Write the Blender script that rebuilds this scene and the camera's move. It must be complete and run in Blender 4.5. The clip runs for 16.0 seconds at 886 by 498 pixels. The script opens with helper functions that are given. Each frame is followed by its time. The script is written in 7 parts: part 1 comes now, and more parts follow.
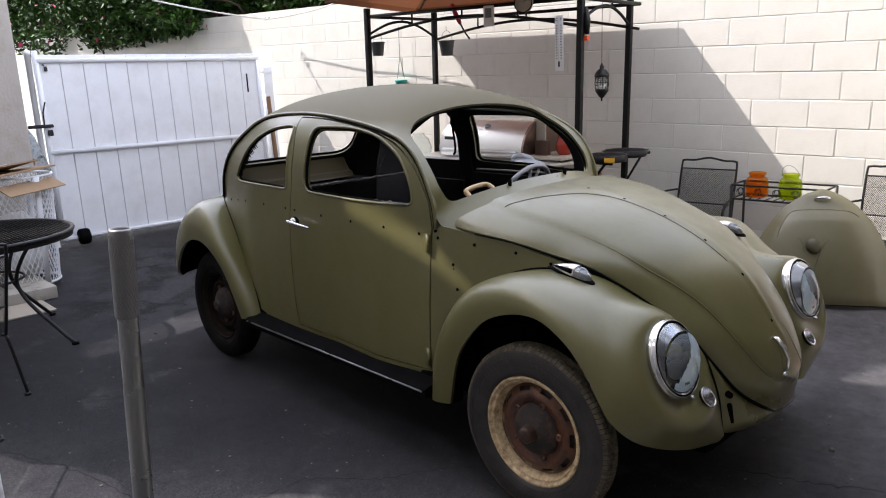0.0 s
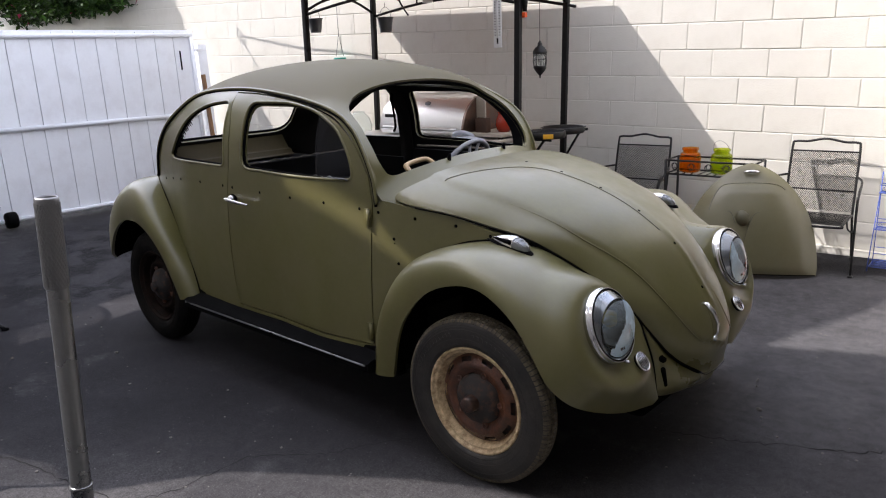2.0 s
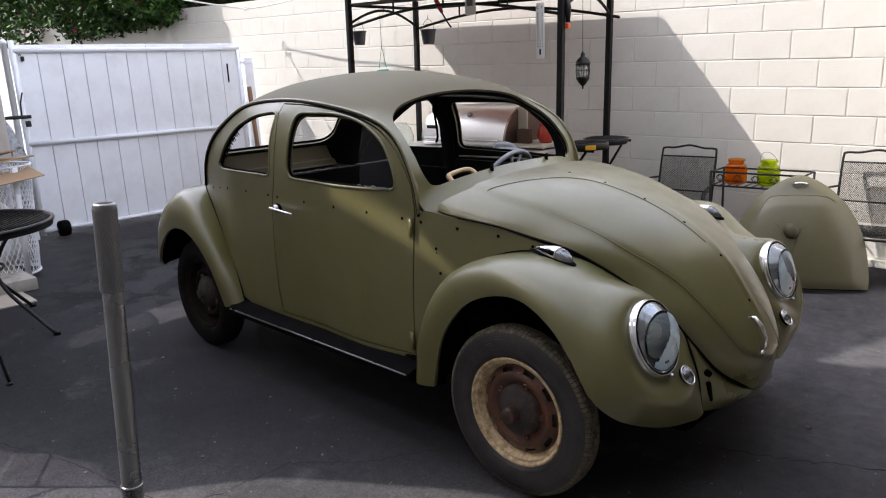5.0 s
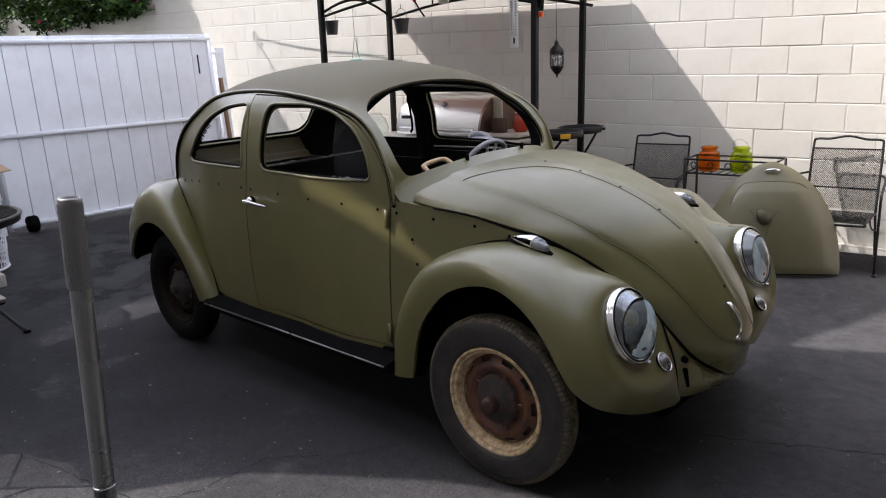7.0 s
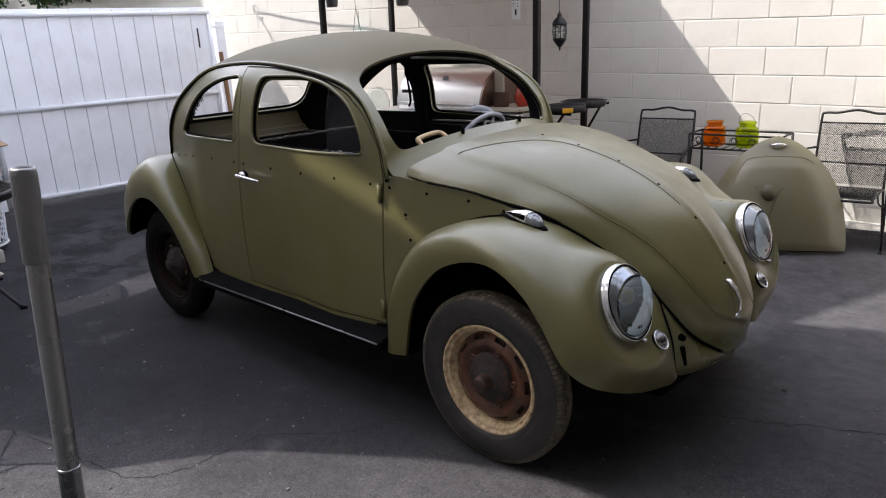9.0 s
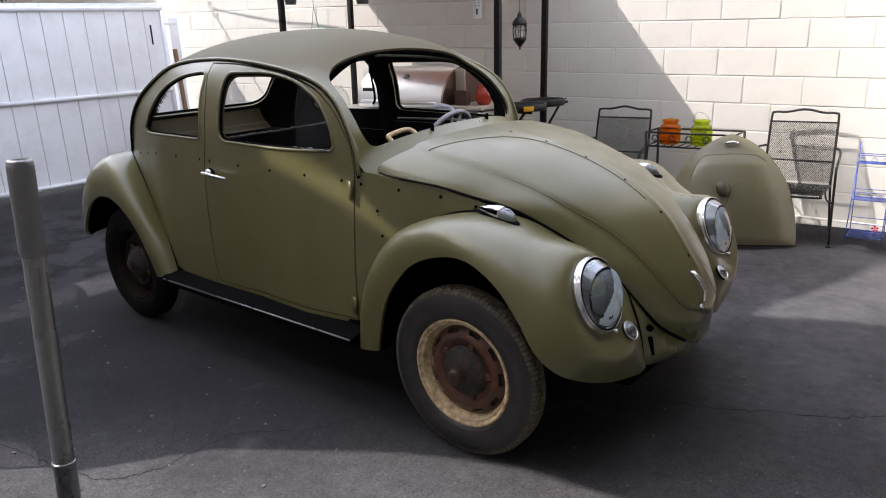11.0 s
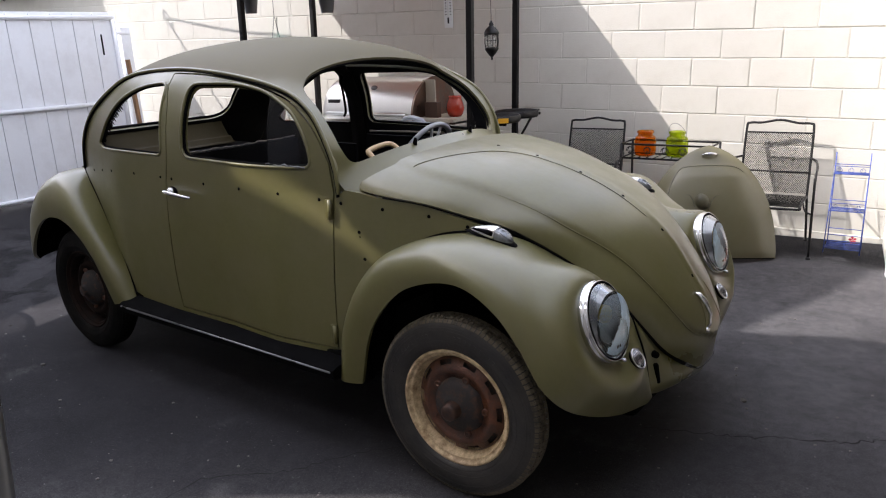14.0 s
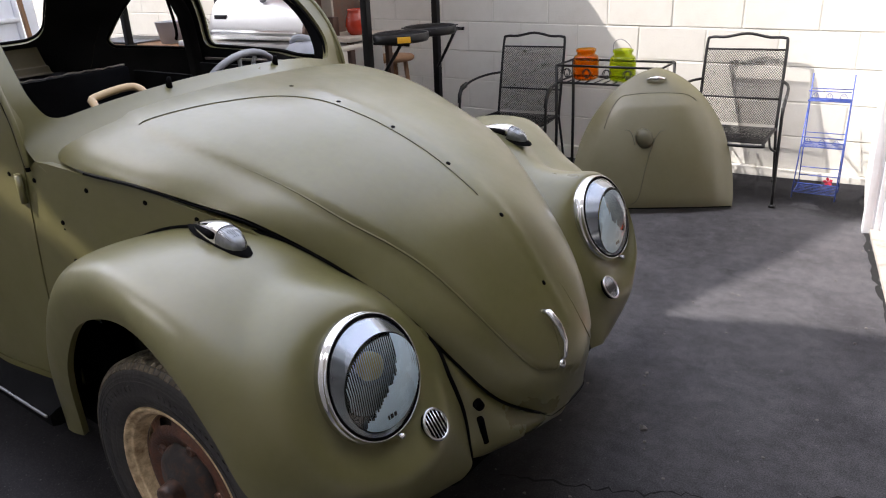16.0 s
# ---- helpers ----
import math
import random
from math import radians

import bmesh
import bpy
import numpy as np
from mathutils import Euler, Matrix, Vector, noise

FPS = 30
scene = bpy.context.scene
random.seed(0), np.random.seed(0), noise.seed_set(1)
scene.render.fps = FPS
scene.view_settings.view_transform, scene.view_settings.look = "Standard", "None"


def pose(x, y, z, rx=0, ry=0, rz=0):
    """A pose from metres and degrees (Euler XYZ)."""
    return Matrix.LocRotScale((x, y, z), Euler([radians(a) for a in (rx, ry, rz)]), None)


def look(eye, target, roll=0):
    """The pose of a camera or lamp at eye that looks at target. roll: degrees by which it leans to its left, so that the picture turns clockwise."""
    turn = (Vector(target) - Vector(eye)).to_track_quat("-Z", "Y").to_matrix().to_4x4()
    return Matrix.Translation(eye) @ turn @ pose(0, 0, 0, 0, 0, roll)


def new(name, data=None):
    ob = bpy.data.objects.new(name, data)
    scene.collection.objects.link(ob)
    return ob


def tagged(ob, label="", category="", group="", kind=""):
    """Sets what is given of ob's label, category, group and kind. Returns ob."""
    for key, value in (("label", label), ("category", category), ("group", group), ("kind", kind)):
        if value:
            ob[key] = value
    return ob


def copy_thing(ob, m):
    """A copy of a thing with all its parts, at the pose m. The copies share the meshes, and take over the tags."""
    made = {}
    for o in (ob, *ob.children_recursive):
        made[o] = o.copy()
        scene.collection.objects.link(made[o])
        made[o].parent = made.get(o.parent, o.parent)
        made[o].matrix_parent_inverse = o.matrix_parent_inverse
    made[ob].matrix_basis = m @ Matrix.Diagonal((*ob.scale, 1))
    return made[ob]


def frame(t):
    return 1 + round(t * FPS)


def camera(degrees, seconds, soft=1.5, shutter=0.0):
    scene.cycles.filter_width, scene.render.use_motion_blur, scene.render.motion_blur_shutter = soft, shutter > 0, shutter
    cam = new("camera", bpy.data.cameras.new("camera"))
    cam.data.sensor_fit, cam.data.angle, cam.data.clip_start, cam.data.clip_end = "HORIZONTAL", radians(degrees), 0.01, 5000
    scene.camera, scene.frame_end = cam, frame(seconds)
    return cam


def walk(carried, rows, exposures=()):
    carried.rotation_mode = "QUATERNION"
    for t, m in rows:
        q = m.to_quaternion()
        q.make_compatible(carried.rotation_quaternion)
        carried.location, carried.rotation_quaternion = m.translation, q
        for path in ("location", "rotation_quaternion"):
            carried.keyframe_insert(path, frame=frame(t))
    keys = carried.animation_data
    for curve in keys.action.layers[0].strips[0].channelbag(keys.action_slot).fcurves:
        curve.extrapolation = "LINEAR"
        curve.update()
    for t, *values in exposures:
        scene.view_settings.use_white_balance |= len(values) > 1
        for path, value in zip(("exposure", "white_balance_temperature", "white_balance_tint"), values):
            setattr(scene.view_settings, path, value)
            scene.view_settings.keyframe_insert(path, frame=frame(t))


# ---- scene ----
cam = camera(61.6, 16.0, 1.1)
PATH = [
    (0, (2.791, -2.615, 1.559), (1.364, -1.285, 1.115), -2.4),
    (0.5, (2.805, -2.619, 1.553), (1.428, -1.242, 1.096), -2.5),
    (1, (2.803, -2.618, 1.542), (1.447, -1.222, 1.082), -3.1),
    (1.5, (2.817, -2.618, 1.535), (1.48, -1.214, 1.043), -3.4),
    (2, (2.814, -2.622, 1.534), (1.502, -1.197, 1.035), -2.3),
    (2.5, (2.816, -2.625, 1.536), (1.469, -1.229, 1.05), -2.3),
    (3, (2.822, -2.631, 1.531), (1.448, -1.255, 1.062), -2.3),
    (3.5, (2.82, -2.63, 1.535), (1.433, -1.263, 1.077), -2.3),
    (4, (2.818, -2.632, 1.531), (1.42, -1.277, 1.072), -2.6),
    (6.5, (2.801, -2.634, 1.53), (1.44, -1.25, 1.047), -2.5),
    (7, (2.799, -2.622, 1.527), (1.455, -1.225, 1.034), -2.9),
    (7.5, (2.786, -2.607, 1.52), (1.442, -1.219, 1.004), -3.1),
    (8, (2.786, -2.592, 1.519), (1.439, -1.207, 1.003), -3.0),
    (8.5, (2.795, -2.576, 1.511), (1.44, -1.203, 0.983), -3.2),
    (9, (2.797, -2.545, 1.504), (1.448, -1.175, 0.952), -3.0),
    (9.5, (2.751, -2.503, 1.493), (1.447, -1.103, 0.909), -3.1),
    (12, (2.777, -2.68, 1.504), (1.525, -1.218, 0.962), -2.3),
    (12.5, (2.749, -2.66, 1.5), (1.49, -1.203, 0.96), -2.7),
    (13, (2.709, -2.636, 1.497), (1.469, -1.155, 0.978), -2.2),
    (13.5, (2.657, -2.592, 1.492), (1.432, -1.111, 0.938), -3.0),
    (14, (2.548, -2.524, 1.49), (1.375, -0.994, 0.955), -2.4),
    (14.5, (2.476, -2.425, 1.463), (1.46, -0.841, 0.786), -0.4),
    (15, (2.498, -2.182, 1.477), (1.362, -0.637, 0.911), -3.7),
    (15.5, (2.547, -1.816, 1.471), (1.386, -0.321, 0.826), -3.6),
    (16, (2.539, -1.43, 1.419), (1.393, 0.028, 0.669), -3.4),
]
SKY_POWER, SUN_POWER, SUN_SOFT = 0.174, 1.28, 0.4
walk(cam, [(t, look(eye, target, roll)) for t, eye, target, roll in PATH], [(t, e, 6600, 16) for t, e in ((0, 2.37), (2, 2.34), (3.5, 2.42), (7, 2.13), (8, 2.15), (9, 2.33), (9.7, 2.38), (12.5, 2.40), (14, 2.36), (14.5, 2.42), (15, 2.60), (15.5, 2.47), (16, 2.58))])

# ---- world and light ----
SUN_FROM = Vector((-1.36, -1.0, 1.90)).normalized()
sun_up = math.asin(SUN_FROM.z)
world = bpy.data.worlds.new("world")
scene.world = world
world.use_nodes = True
wn = world.node_tree
sky = wn.nodes.new("ShaderNodeTexSky")
sky.sky_type, sky.sun_disc = "NISHITA", False
sky.sun_elevation, sky.sun_rotation = sun_up, math.atan2(SUN_FROM.x, SUN_FROM.y)
sky.air_density, sky.dust_density, sky.ozone_density = 1.0, 0.8, 0.8
haze = wn.nodes.new("ShaderNodeHueSaturation")  # thin bright cloud whitens the sky
haze.inputs["Saturation"].default_value = 0.4
wn.links.new(sky.outputs[0], haze.inputs["Color"])
wn.links.new(haze.outputs[0], wn.nodes["Background"].inputs[0])
wn.nodes["Background"].inputs[1].default_value = SKY_POWER
sun = new("sun", bpy.data.lights.new("sun", "SUN"))
sun.data.energy, sun.data.angle, sun.data.color = SUN_POWER, radians(SUN_SOFT), (1.0, 0.97, 0.92)
sun.matrix_world = look(SUN_FROM * 30, (0, 0, 0))

# ---- materials ----


def material(name, color, rough=0.6, metal=0.0, var=0.12, scale=3.0, fine=60.0, bump=0.05, second=None, patch=0.5,
             spec=0.5, rvar=0.12, coat=0.0, per_piece=0.0, sharp=0.15, fbump=None):
    """Two scales of noise on colour, roughness and relief; second: a stain colour mixed in by the coarse noise."""
    m = bpy.data.materials.new(name)
    m.use_nodes = True
    nt = m.node_tree
    b = nt.nodes["Principled BSDF"]
    tc = nt.nodes.new("ShaderNodeTexCoord")
    n1 = nt.nodes.new("ShaderNodeTexNoise")
    n1.inputs["Scale"].default_value, n1.inputs["Detail"].default_value, n1.inputs["Roughness"].default_value = scale, 6, 0.6
    n2 = nt.nodes.new("ShaderNodeTexNoise")
    n2.inputs["Scale"].default_value, n2.inputs["Detail"].default_value = fine, 4
    for n in (n1, n2):
        nt.links.new(tc.outputs["Object"], n.inputs["Vector"])
    # value factor
    mix = nt.nodes.new("ShaderNodeMix")
    mix.data_type, mix.blend_type = "RGBA", "MIX"
    c = Vector(color)
    mix.inputs[6].default_value = (*(c * (1 - var)), 1)
    mix.inputs[7].default_value = (*[min(1, v * (1 + var)) for v in c], 1)
    add = nt.nodes.new("ShaderNodeMath")
    add.operation = "MULTIPLY_ADD"
    add.inputs[1].default_value, add.inputs[2].default_value = 0.55, 0.0
    nt.links.new(n2.outputs[0], add.inputs[0])
    add2 = nt.nodes.new("ShaderNodeMath")
    add2.operation = "MULTIPLY_ADD"
    add2.inputs[1].default_value = 0.45
    nt.links.new(n1.outputs[0], add2.inputs[0])
    nt.links.new(add.outputs[0], add2.inputs[2])
    if per_piece:
        oi = nt.nodes.new("ShaderNodeObjectInfo")
        pp = nt.nodes.new("ShaderNodeMath")
        pp.operation, pp.inputs[1].default_value = "MULTIPLY_ADD", per_piece
        nt.links.new(oi.outputs["Random"], pp.inputs[0])
        nt.links.new(add2.outputs[0], pp.inputs[2])
        nt.links.new(pp.outputs[0], mix.inputs[0])
    else:
        nt.links.new(add2.outputs[0], mix.inputs[0])
    last = mix.outputs[2]
    if second is not None:
        n3 = nt.nodes.new("ShaderNodeTexNoise")
        n3.inputs["Scale"].default_value, n3.inputs["Detail"].default_value, n3.inputs["Roughness"].default_value = scale * 1.7, 8, 0.65
        nt.links.new(tc.outputs["Object"], n3.inputs["Vector"])
        ramp = nt.nodes.new("ShaderNodeMapRange")
        ramp.inputs[1].default_value, ramp.inputs[2].default_value = 1 - patch - sharp * 0.5, 1 - patch + sharp * 0.5
        nt.links.new(n3.outputs[0], ramp.inputs[0])
        mx = nt.nodes.new("ShaderNodeMix")
        mx.data_type = "RGBA"
        mx.inputs[7].default_value = (*second, 1)
        nt.links.new(ramp.outputs[0], mx.inputs[0])
        nt.links.new(last, mx.inputs[6])
        last = mx.outputs[2]
    nt.links.new(last, b.inputs["Base Color"])
    rr = nt.nodes.new("ShaderNodeMapRange")
    rr.inputs[1].default_value, rr.inputs[2].default_value = 0.25, 0.75
    rr.inputs[3].default_value, rr.inputs[4].default_value = max(0.02, rough - rvar), min(1, rough + rvar)
    nt.links.new(n1.outputs[0], rr.inputs[0])
    nt.links.new(rr.outputs[0], b.inputs["Roughness"])
    b.inputs["Metallic"].default_value = metal
    b.inputs["Specular IOR Level"].default_value = spec
    if coat:
        b.inputs["Coat Weight"].default_value, b.inputs["Coat Roughness"].default_value = coat, 0.25
    if bump:
        bp = nt.nodes.new("ShaderNodeBump")
        bp.inputs["Strength"].default_value, bp.inputs["Distance"].default_value = bump, 0.01
        nt.links.new(n2.outputs[0], bp.inputs["Height"])
        nt.links.new(bp.outputs[0], b.inputs["Normal"])
    return m


def glass(name, color=(1, 1, 1), rough=0.02, gloss=1.0, haze=None):
    """A thin pane: tinted see-through with a clear reflection; haze: a milky film's colour and share."""
    m = bpy.data.materials.new(name)
    m.use_nodes = True
    nt = m.node_tree
    out = nt.nodes["Material Output"]
    nt.nodes.remove(nt.nodes["Principled BSDF"])
    tr, gl, mx, fr = (nt.nodes.new(k) for k in ("ShaderNodeBsdfTransparent", "ShaderNodeBsdfGlossy", "ShaderNodeMixShader", "ShaderNodeLayerWeight"))
    tr.inputs[0].default_value = (*color, 1)
    gl.inputs["Roughness"].default_value = rough
    pw, sc = nt.nodes.new("ShaderNodeMath"), nt.nodes.new("ShaderNodeMath")
    pw.operation, pw.inputs[1].default_value = "POWER", 4.0
    sc.operation, sc.inputs[1].default_value, sc.inputs[2].default_value = "MULTIPLY_ADD", gloss * 0.85, gloss * 0.04
    nt.links.new(fr.outputs["Facing"], pw.inputs[0])
    nt.links.new(pw.outputs[0], sc.inputs[0])
    nt.links.new(sc.outputs[0], mx.inputs[0])
    see = tr.outputs[0]
    if haze:
        df, mh, tc, n, r = (nt.nodes.new(k) for k in ("ShaderNodeBsdfDiffuse", "ShaderNodeMixShader", "ShaderNodeTexCoord", "ShaderNodeTexNoise", "ShaderNodeMapRange"))
        df.inputs[0].default_value = (*haze[0], 1)
        n.inputs["Scale"].default_value, n.inputs["Detail"].default_value = 18, 6
        nt.links.new(tc.outputs["Object"], n.inputs["Vector"])
        nt.links.new(n.outputs[0], r.inputs[0])
        r.inputs[1].default_value, r.inputs[2].default_value = 0.3, 0.7
        r.inputs[3].default_value, r.inputs[4].default_value = haze[1] * 0.5, min(1, haze[1] * 1.5)
        nt.links.new(r.outputs[0], mh.inputs[0])
        nt.links.new(see, mh.inputs[1])
        nt.links.new(df.outputs[0], mh.inputs[2])
        see = mh.outputs[0]
    nt.links.new(see, mx.inputs[1])
    nt.links.new(gl.outputs[0], mx.inputs[2])
    nt.links.new(mx.outputs[0], out.inputs[0])
    return m


M = {}
M["paint"] = material("olive_paint", (0.116, 0.109, 0.035), 0.40, var=0.20, scale=3.0, fine=55, bump=0.022, spec=0.55, rvar=0.17, coat=0.48, second=(0.131, 0.118, 0.048), patch=0.47, sharp=0.30)
M["toned"] = M["paint"].copy()
M["toned"].name = "dusty_olive_roof"
nt = M["toned"].node_tree
pb = nt.nodes["Principled BSDF"]
# a browner, duller tone on the crown of the roof that thins out, unevenly, towards the pillars
tco, sep, dn, da, dr, dmix, rmix, cmix = (nt.nodes.new(k) for k in ("ShaderNodeTexCoord", "ShaderNodeSeparateXYZ", "ShaderNodeTexNoise", "ShaderNodeMath", "ShaderNodeMapRange", "ShaderNodeMix", "ShaderNodeMix", "ShaderNodeMapRange"))
dn.inputs["Scale"].default_value, dn.inputs["Detail"].default_value = 2.6, 7
da.operation, da.inputs[1].default_value = "MULTIPLY_ADD", 0.16
dr.inputs[1].default_value, dr.inputs[2].default_value = 1.36, 1.48
nt.links.new(tco.outputs["Object"], sep.inputs[0])
nt.links.new(tco.outputs["Object"], dn.inputs["Vector"])
nt.links.new(dn.outputs[0], da.inputs[0])
nt.links.new(sep.outputs["Z"], da.inputs[2])
nt.links.new(da.outputs[0], dr.inputs[0])
dmix.data_type = "RGBA"
dmix.inputs[7].default_value = (0.098, 0.082, 0.036, 1)
nt.links.new(pb.inputs["Base Color"].links[0].from_socket, dmix.inputs[6])
nt.links.new(dr.outputs[0], dmix.inputs[0])
rmix.inputs[3].default_value = 0.72
nt.links.new(pb.inputs["Roughness"].links[0].from_socket, rmix.inputs[2])
nt.links.new(dr.outputs[0], rmix.inputs[0])
cmix.inputs[3].default_value, cmix.inputs[4].default_value = 0.40, 0.03
nt.links.new(dr.outputs[0], cmix.inputs[0])
nt.links.new(dmix.outputs[2], pb.inputs["Base Color"])
nt.links.new(rmix.outputs[0], pb.inputs["Roughness"])
nt.links.new(cmix.outputs[0], pb.inputs["Coat Weight"])
M["paint_dull"] = material("dull_olive_paint", (0.09, 0.085, 0.048), 0.6, var=0.2, scale=4, bump=0.03)
M["inner_paint"] = material("dark_inner_olive", (0.034, 0.027, 0.012), 0.75, var=0.25, scale=5, bump=0.05, spec=0.08)
# lid olive darkened to put the dome's and grooves' shade into the colour
M["knob_olive"] = material("shaded_olive", (0.062, 0.056, 0.028), 0.5, var=0.2, scale=9, bump=0.05)
M["liner"] = material("black_liner", (0.004, 0.004, 0.004), 0.85, var=0.3, scale=4, bump=0.1)
M["navy"] = material("navy_door_card", (0.006, 0.0065, 0.009), 0.8, var=0.2, scale=5, bump=0.08, spec=0.25)
M["rubber"] = material("black_rubber", (0.003, 0.003, 0.0034), 0.8, var=0.2, scale=8, bump=0.08, spec=0.05)
M["tyre"] = material("worn_tyre_rubber", (0.018, 0.0175, 0.017), 0.38, spec=0.5, var=0.35, scale=7, fine=90, bump=0.16, second=(0.045, 0.040, 0.034), patch=0.45, sharp=0.4)
M["rim"] = material("cream_rim_paint", (0.70, 0.55, 0.33), 0.45, var=0.34, scale=22, fine=190, bump=0.16, second=(0.25, 0.15, 0.07), patch=0.45, sharp=0.30)
M["rust"] = material("rusty_steel", (0.14, 0.047, 0.019), 0.42, var=0.5, scale=11, fine=120, bump=0.25, second=(0.045, 0.026, 0.020), patch=0.52, sharp=0.34)
M["hub"] = material("rust_browned_cap", (0.085, 0.042, 0.027), 0.42, 0.3, var=0.4, scale=25, fine=120, bump=0.2, second=(0.030, 0.022, 0.020), patch=0.48, sharp=0.3)
M["drum"] = material("grimy_black_drum", (0.022, 0.019, 0.018), 0.7, var=0.3, scale=20, bump=0.25, second=(0.08, 0.035, 0.02), patch=0.42)
# rear rim and disc: rust with the fender's shade put into the colour
M["dark_rim"] = material("shaded_rusty_rim", (0.015, 0.008, 0.0055), 0.8, spec=0.15, var=0.35, scale=14, fine=90, bump=0.15, second=(0.008, 0.006, 0.005), patch=0.45)
M["chrome"] = material("chrome", (0.72, 0.73, 0.75), 0.05, 1.0, var=0.04, scale=8, bump=0.0, rvar=0.02)
M["steel"] = material("stainless_steel", (0.74, 0.73, 0.71), 0.33, 0.9, var=0.05, scale=3, fine=90, bump=0.01, rvar=0.05)
M["pole"] = material("galvanised_pole", (0.24, 0.245, 0.25), 0.30, 0.85, var=0.12, scale=12, fine=150, bump=0.05, rvar=0.1)
M["knurl"] = material("knurled_galvanised_grip", (0.23, 0.23, 0.235), 0.40, 0.75, var=0.12, scale=12, fine=150, bump=0.1)
M["iron"] = material("black_wrought_iron", (0.008, 0.0078, 0.008), 0.5, 0.2, var=0.3, scale=20, bump=0.1, rvar=0.15)
M["ironb"] = material("brown_black_steel", (0.005, 0.0042, 0.0048), 0.55, 0.0, spec=0.25, var=0.3, scale=12, bump=0.06)
M["blue"] = material("chipped_blue_wire", (0.055, 0.10, 0.38), 0.5, 0.2, var=0.3, scale=30, bump=0.05, second=(0.03, 0.03, 0.05), patch=0.4)
M["block"] = material("cream_painted_block", (0.655, 0.64, 0.585), 0.75, var=0.06, scale=2.5, fine=70, bump=0.13, per_piece=0.25, second=(0.61, 0.592, 0.535), patch=0.40, sharp=0.25)
M["mortar"] = material("painted_mortar", (0.62, 0.605, 0.55), 0.85, var=0.10, scale=4, fine=90, bump=0.3)
M["white"] = material("white_gate_paint", (0.84, 0.86, 0.90), 0.5, var=0.04, scale=3, fine=40, bump=0.04, per_piece=0.2, second=(0.76, 0.77, 0.80), patch=0.40, sharp=0.3)
M["white_wall"] = material("white_stucco", (0.80, 0.79, 0.76), 0.75, var=0.05, scale=3, fine=60, bump=0.15)
M["stucco"] = material("beige_stucco", (0.46, 0.43, 0.39), 0.85, var=0.10, scale=4, fine=45, bump=0.4, second=(0.42, 0.37, 0.32), patch=0.42)
# for the added unseen walls, dark to cut bounce onto the car
M["house_brown"] = material("unseen_wall_brown", (0.34, 0.31, 0.275), 0.85, var=0.15, scale=4, fine=45, bump=0.4)
M["concrete"] = material("pale_concrete", (0.42, 0.39, 0.34), 0.85, var=0.15, scale=5, fine=80, bump=0.25, second=(0.25, 0.23, 0.2), patch=0.42)
M["canopy"] = material("brown_canopy_cloth", (0.13, 0.075, 0.05), 0.8, var=0.12, scale=5, fine=150, bump=0.1)
nt = M["canopy"].node_tree
thru, mixs = nt.nodes.new("ShaderNodeBsdfTranslucent"), nt.nodes.new("ShaderNodeMixShader")
thru.inputs[0].default_value = (0.50, 0.30, 0.20, 1)
mixs.inputs[0].default_value = 0.45
nt.links.new(nt.nodes["Principled BSDF"].outputs[0], mixs.inputs[1])
nt.links.new(thru.outputs[0], mixs.inputs[2])
nt.links.new(mixs.outputs[0], nt.nodes["Material Output"].inputs[0])
M["orange"] = material("orange_plastic", (0.75, 0.09, 0.015), 0.4, var=0.1, scale=6, bump=0.02)
M["orange_chipped"] = material("chipped_orange_enamel", (0.74, 0.075, 0.012), 0.4, var=0.2, scale=14, fine=120, bump=0.05, second=(0.40, 0.05, 0.02), patch=0.40, sharp=0.12)
M["cabinet_grey"] = material("scuffed_grey_panel", (0.085, 0.075, 0.076), 0.5, var=0.2, scale=5, fine=70, bump=0.06, second=(0.13, 0.105, 0.10), patch=0.42, sharp=0.2)
M["amber"] = glass("amber_glass", (1.0, 0.66, 0.20), 0.03, 1.0, ((0.62, 0.14, 0.005), 0.05))
M["lid"] = material("matte_olive_primer", (0.112, 0.102, 0.050), 0.50, var=0.16, scale=3, fine=40, bump=0.02, spec=0.45, coat=0.35, rvar=0.18, second=(0.122, 0.112, 0.062), patch=0.46, sharp=0.35)
# pale blue of the sky's reflection painted into the headlamps
M["pale_lens"] = material("lens_sky_reflection", (0.64, 0.82, 0.96), 0.25, 0.0, var=0.10, scale=20, bump=0.0, coat=0.4)
M["flute"] = material("moulded_glass_fluting", (0.46, 0.54, 0.58), 0.2, 0.0, var=0.2, scale=20, bump=0.0)
# rear tyre: the same rubber, darkened to paint in the fender's shade
M["old_tyre"] = material("shaded_black_tyre", (0.005, 0.0048, 0.0046), 0.75, spec=0.15, var=0.3, scale=7, fine=90, bump=0.16, second=(0.010, 0.008, 0.006), patch=0.44, sharp=0.3)
M["tread"] = material("dusty_tread", (0.17, 0.145, 0.10), 0.8, var=0.40, scale=18, fine=90, bump=0.15, spec=0.3, second=(0.03, 0.028, 0.026), patch=0.45, sharp=0.35)
M["lime"] = glass("lime_glass", (0.80, 0.86, 0.26), 0.03, 1.0, ((0.30, 0.34, 0.01), 0.05))
M["clear"] = glass("clear_glass", (0.95, 0.97, 0.97), 0.0)
M["sleeve"] = glass("dusty_sleeve_glass", (0.95, 0.96, 0.95), 0.05, 1.0, ((0.75, 0.76, 0.74), 0.25))
M["lens"] = glass("frosted_headlamp_glass", (0.93, 0.96, 0.97), 0.05, 1.2, ((0.62, 0.78, 0.92), 0.015))
M["ind_lens"] = material("clear_ribbed_lens", (0.22, 0.235, 0.25), 0.12, 0.65, var=0.6, scale=60, bump=0.12, coat=0.4)
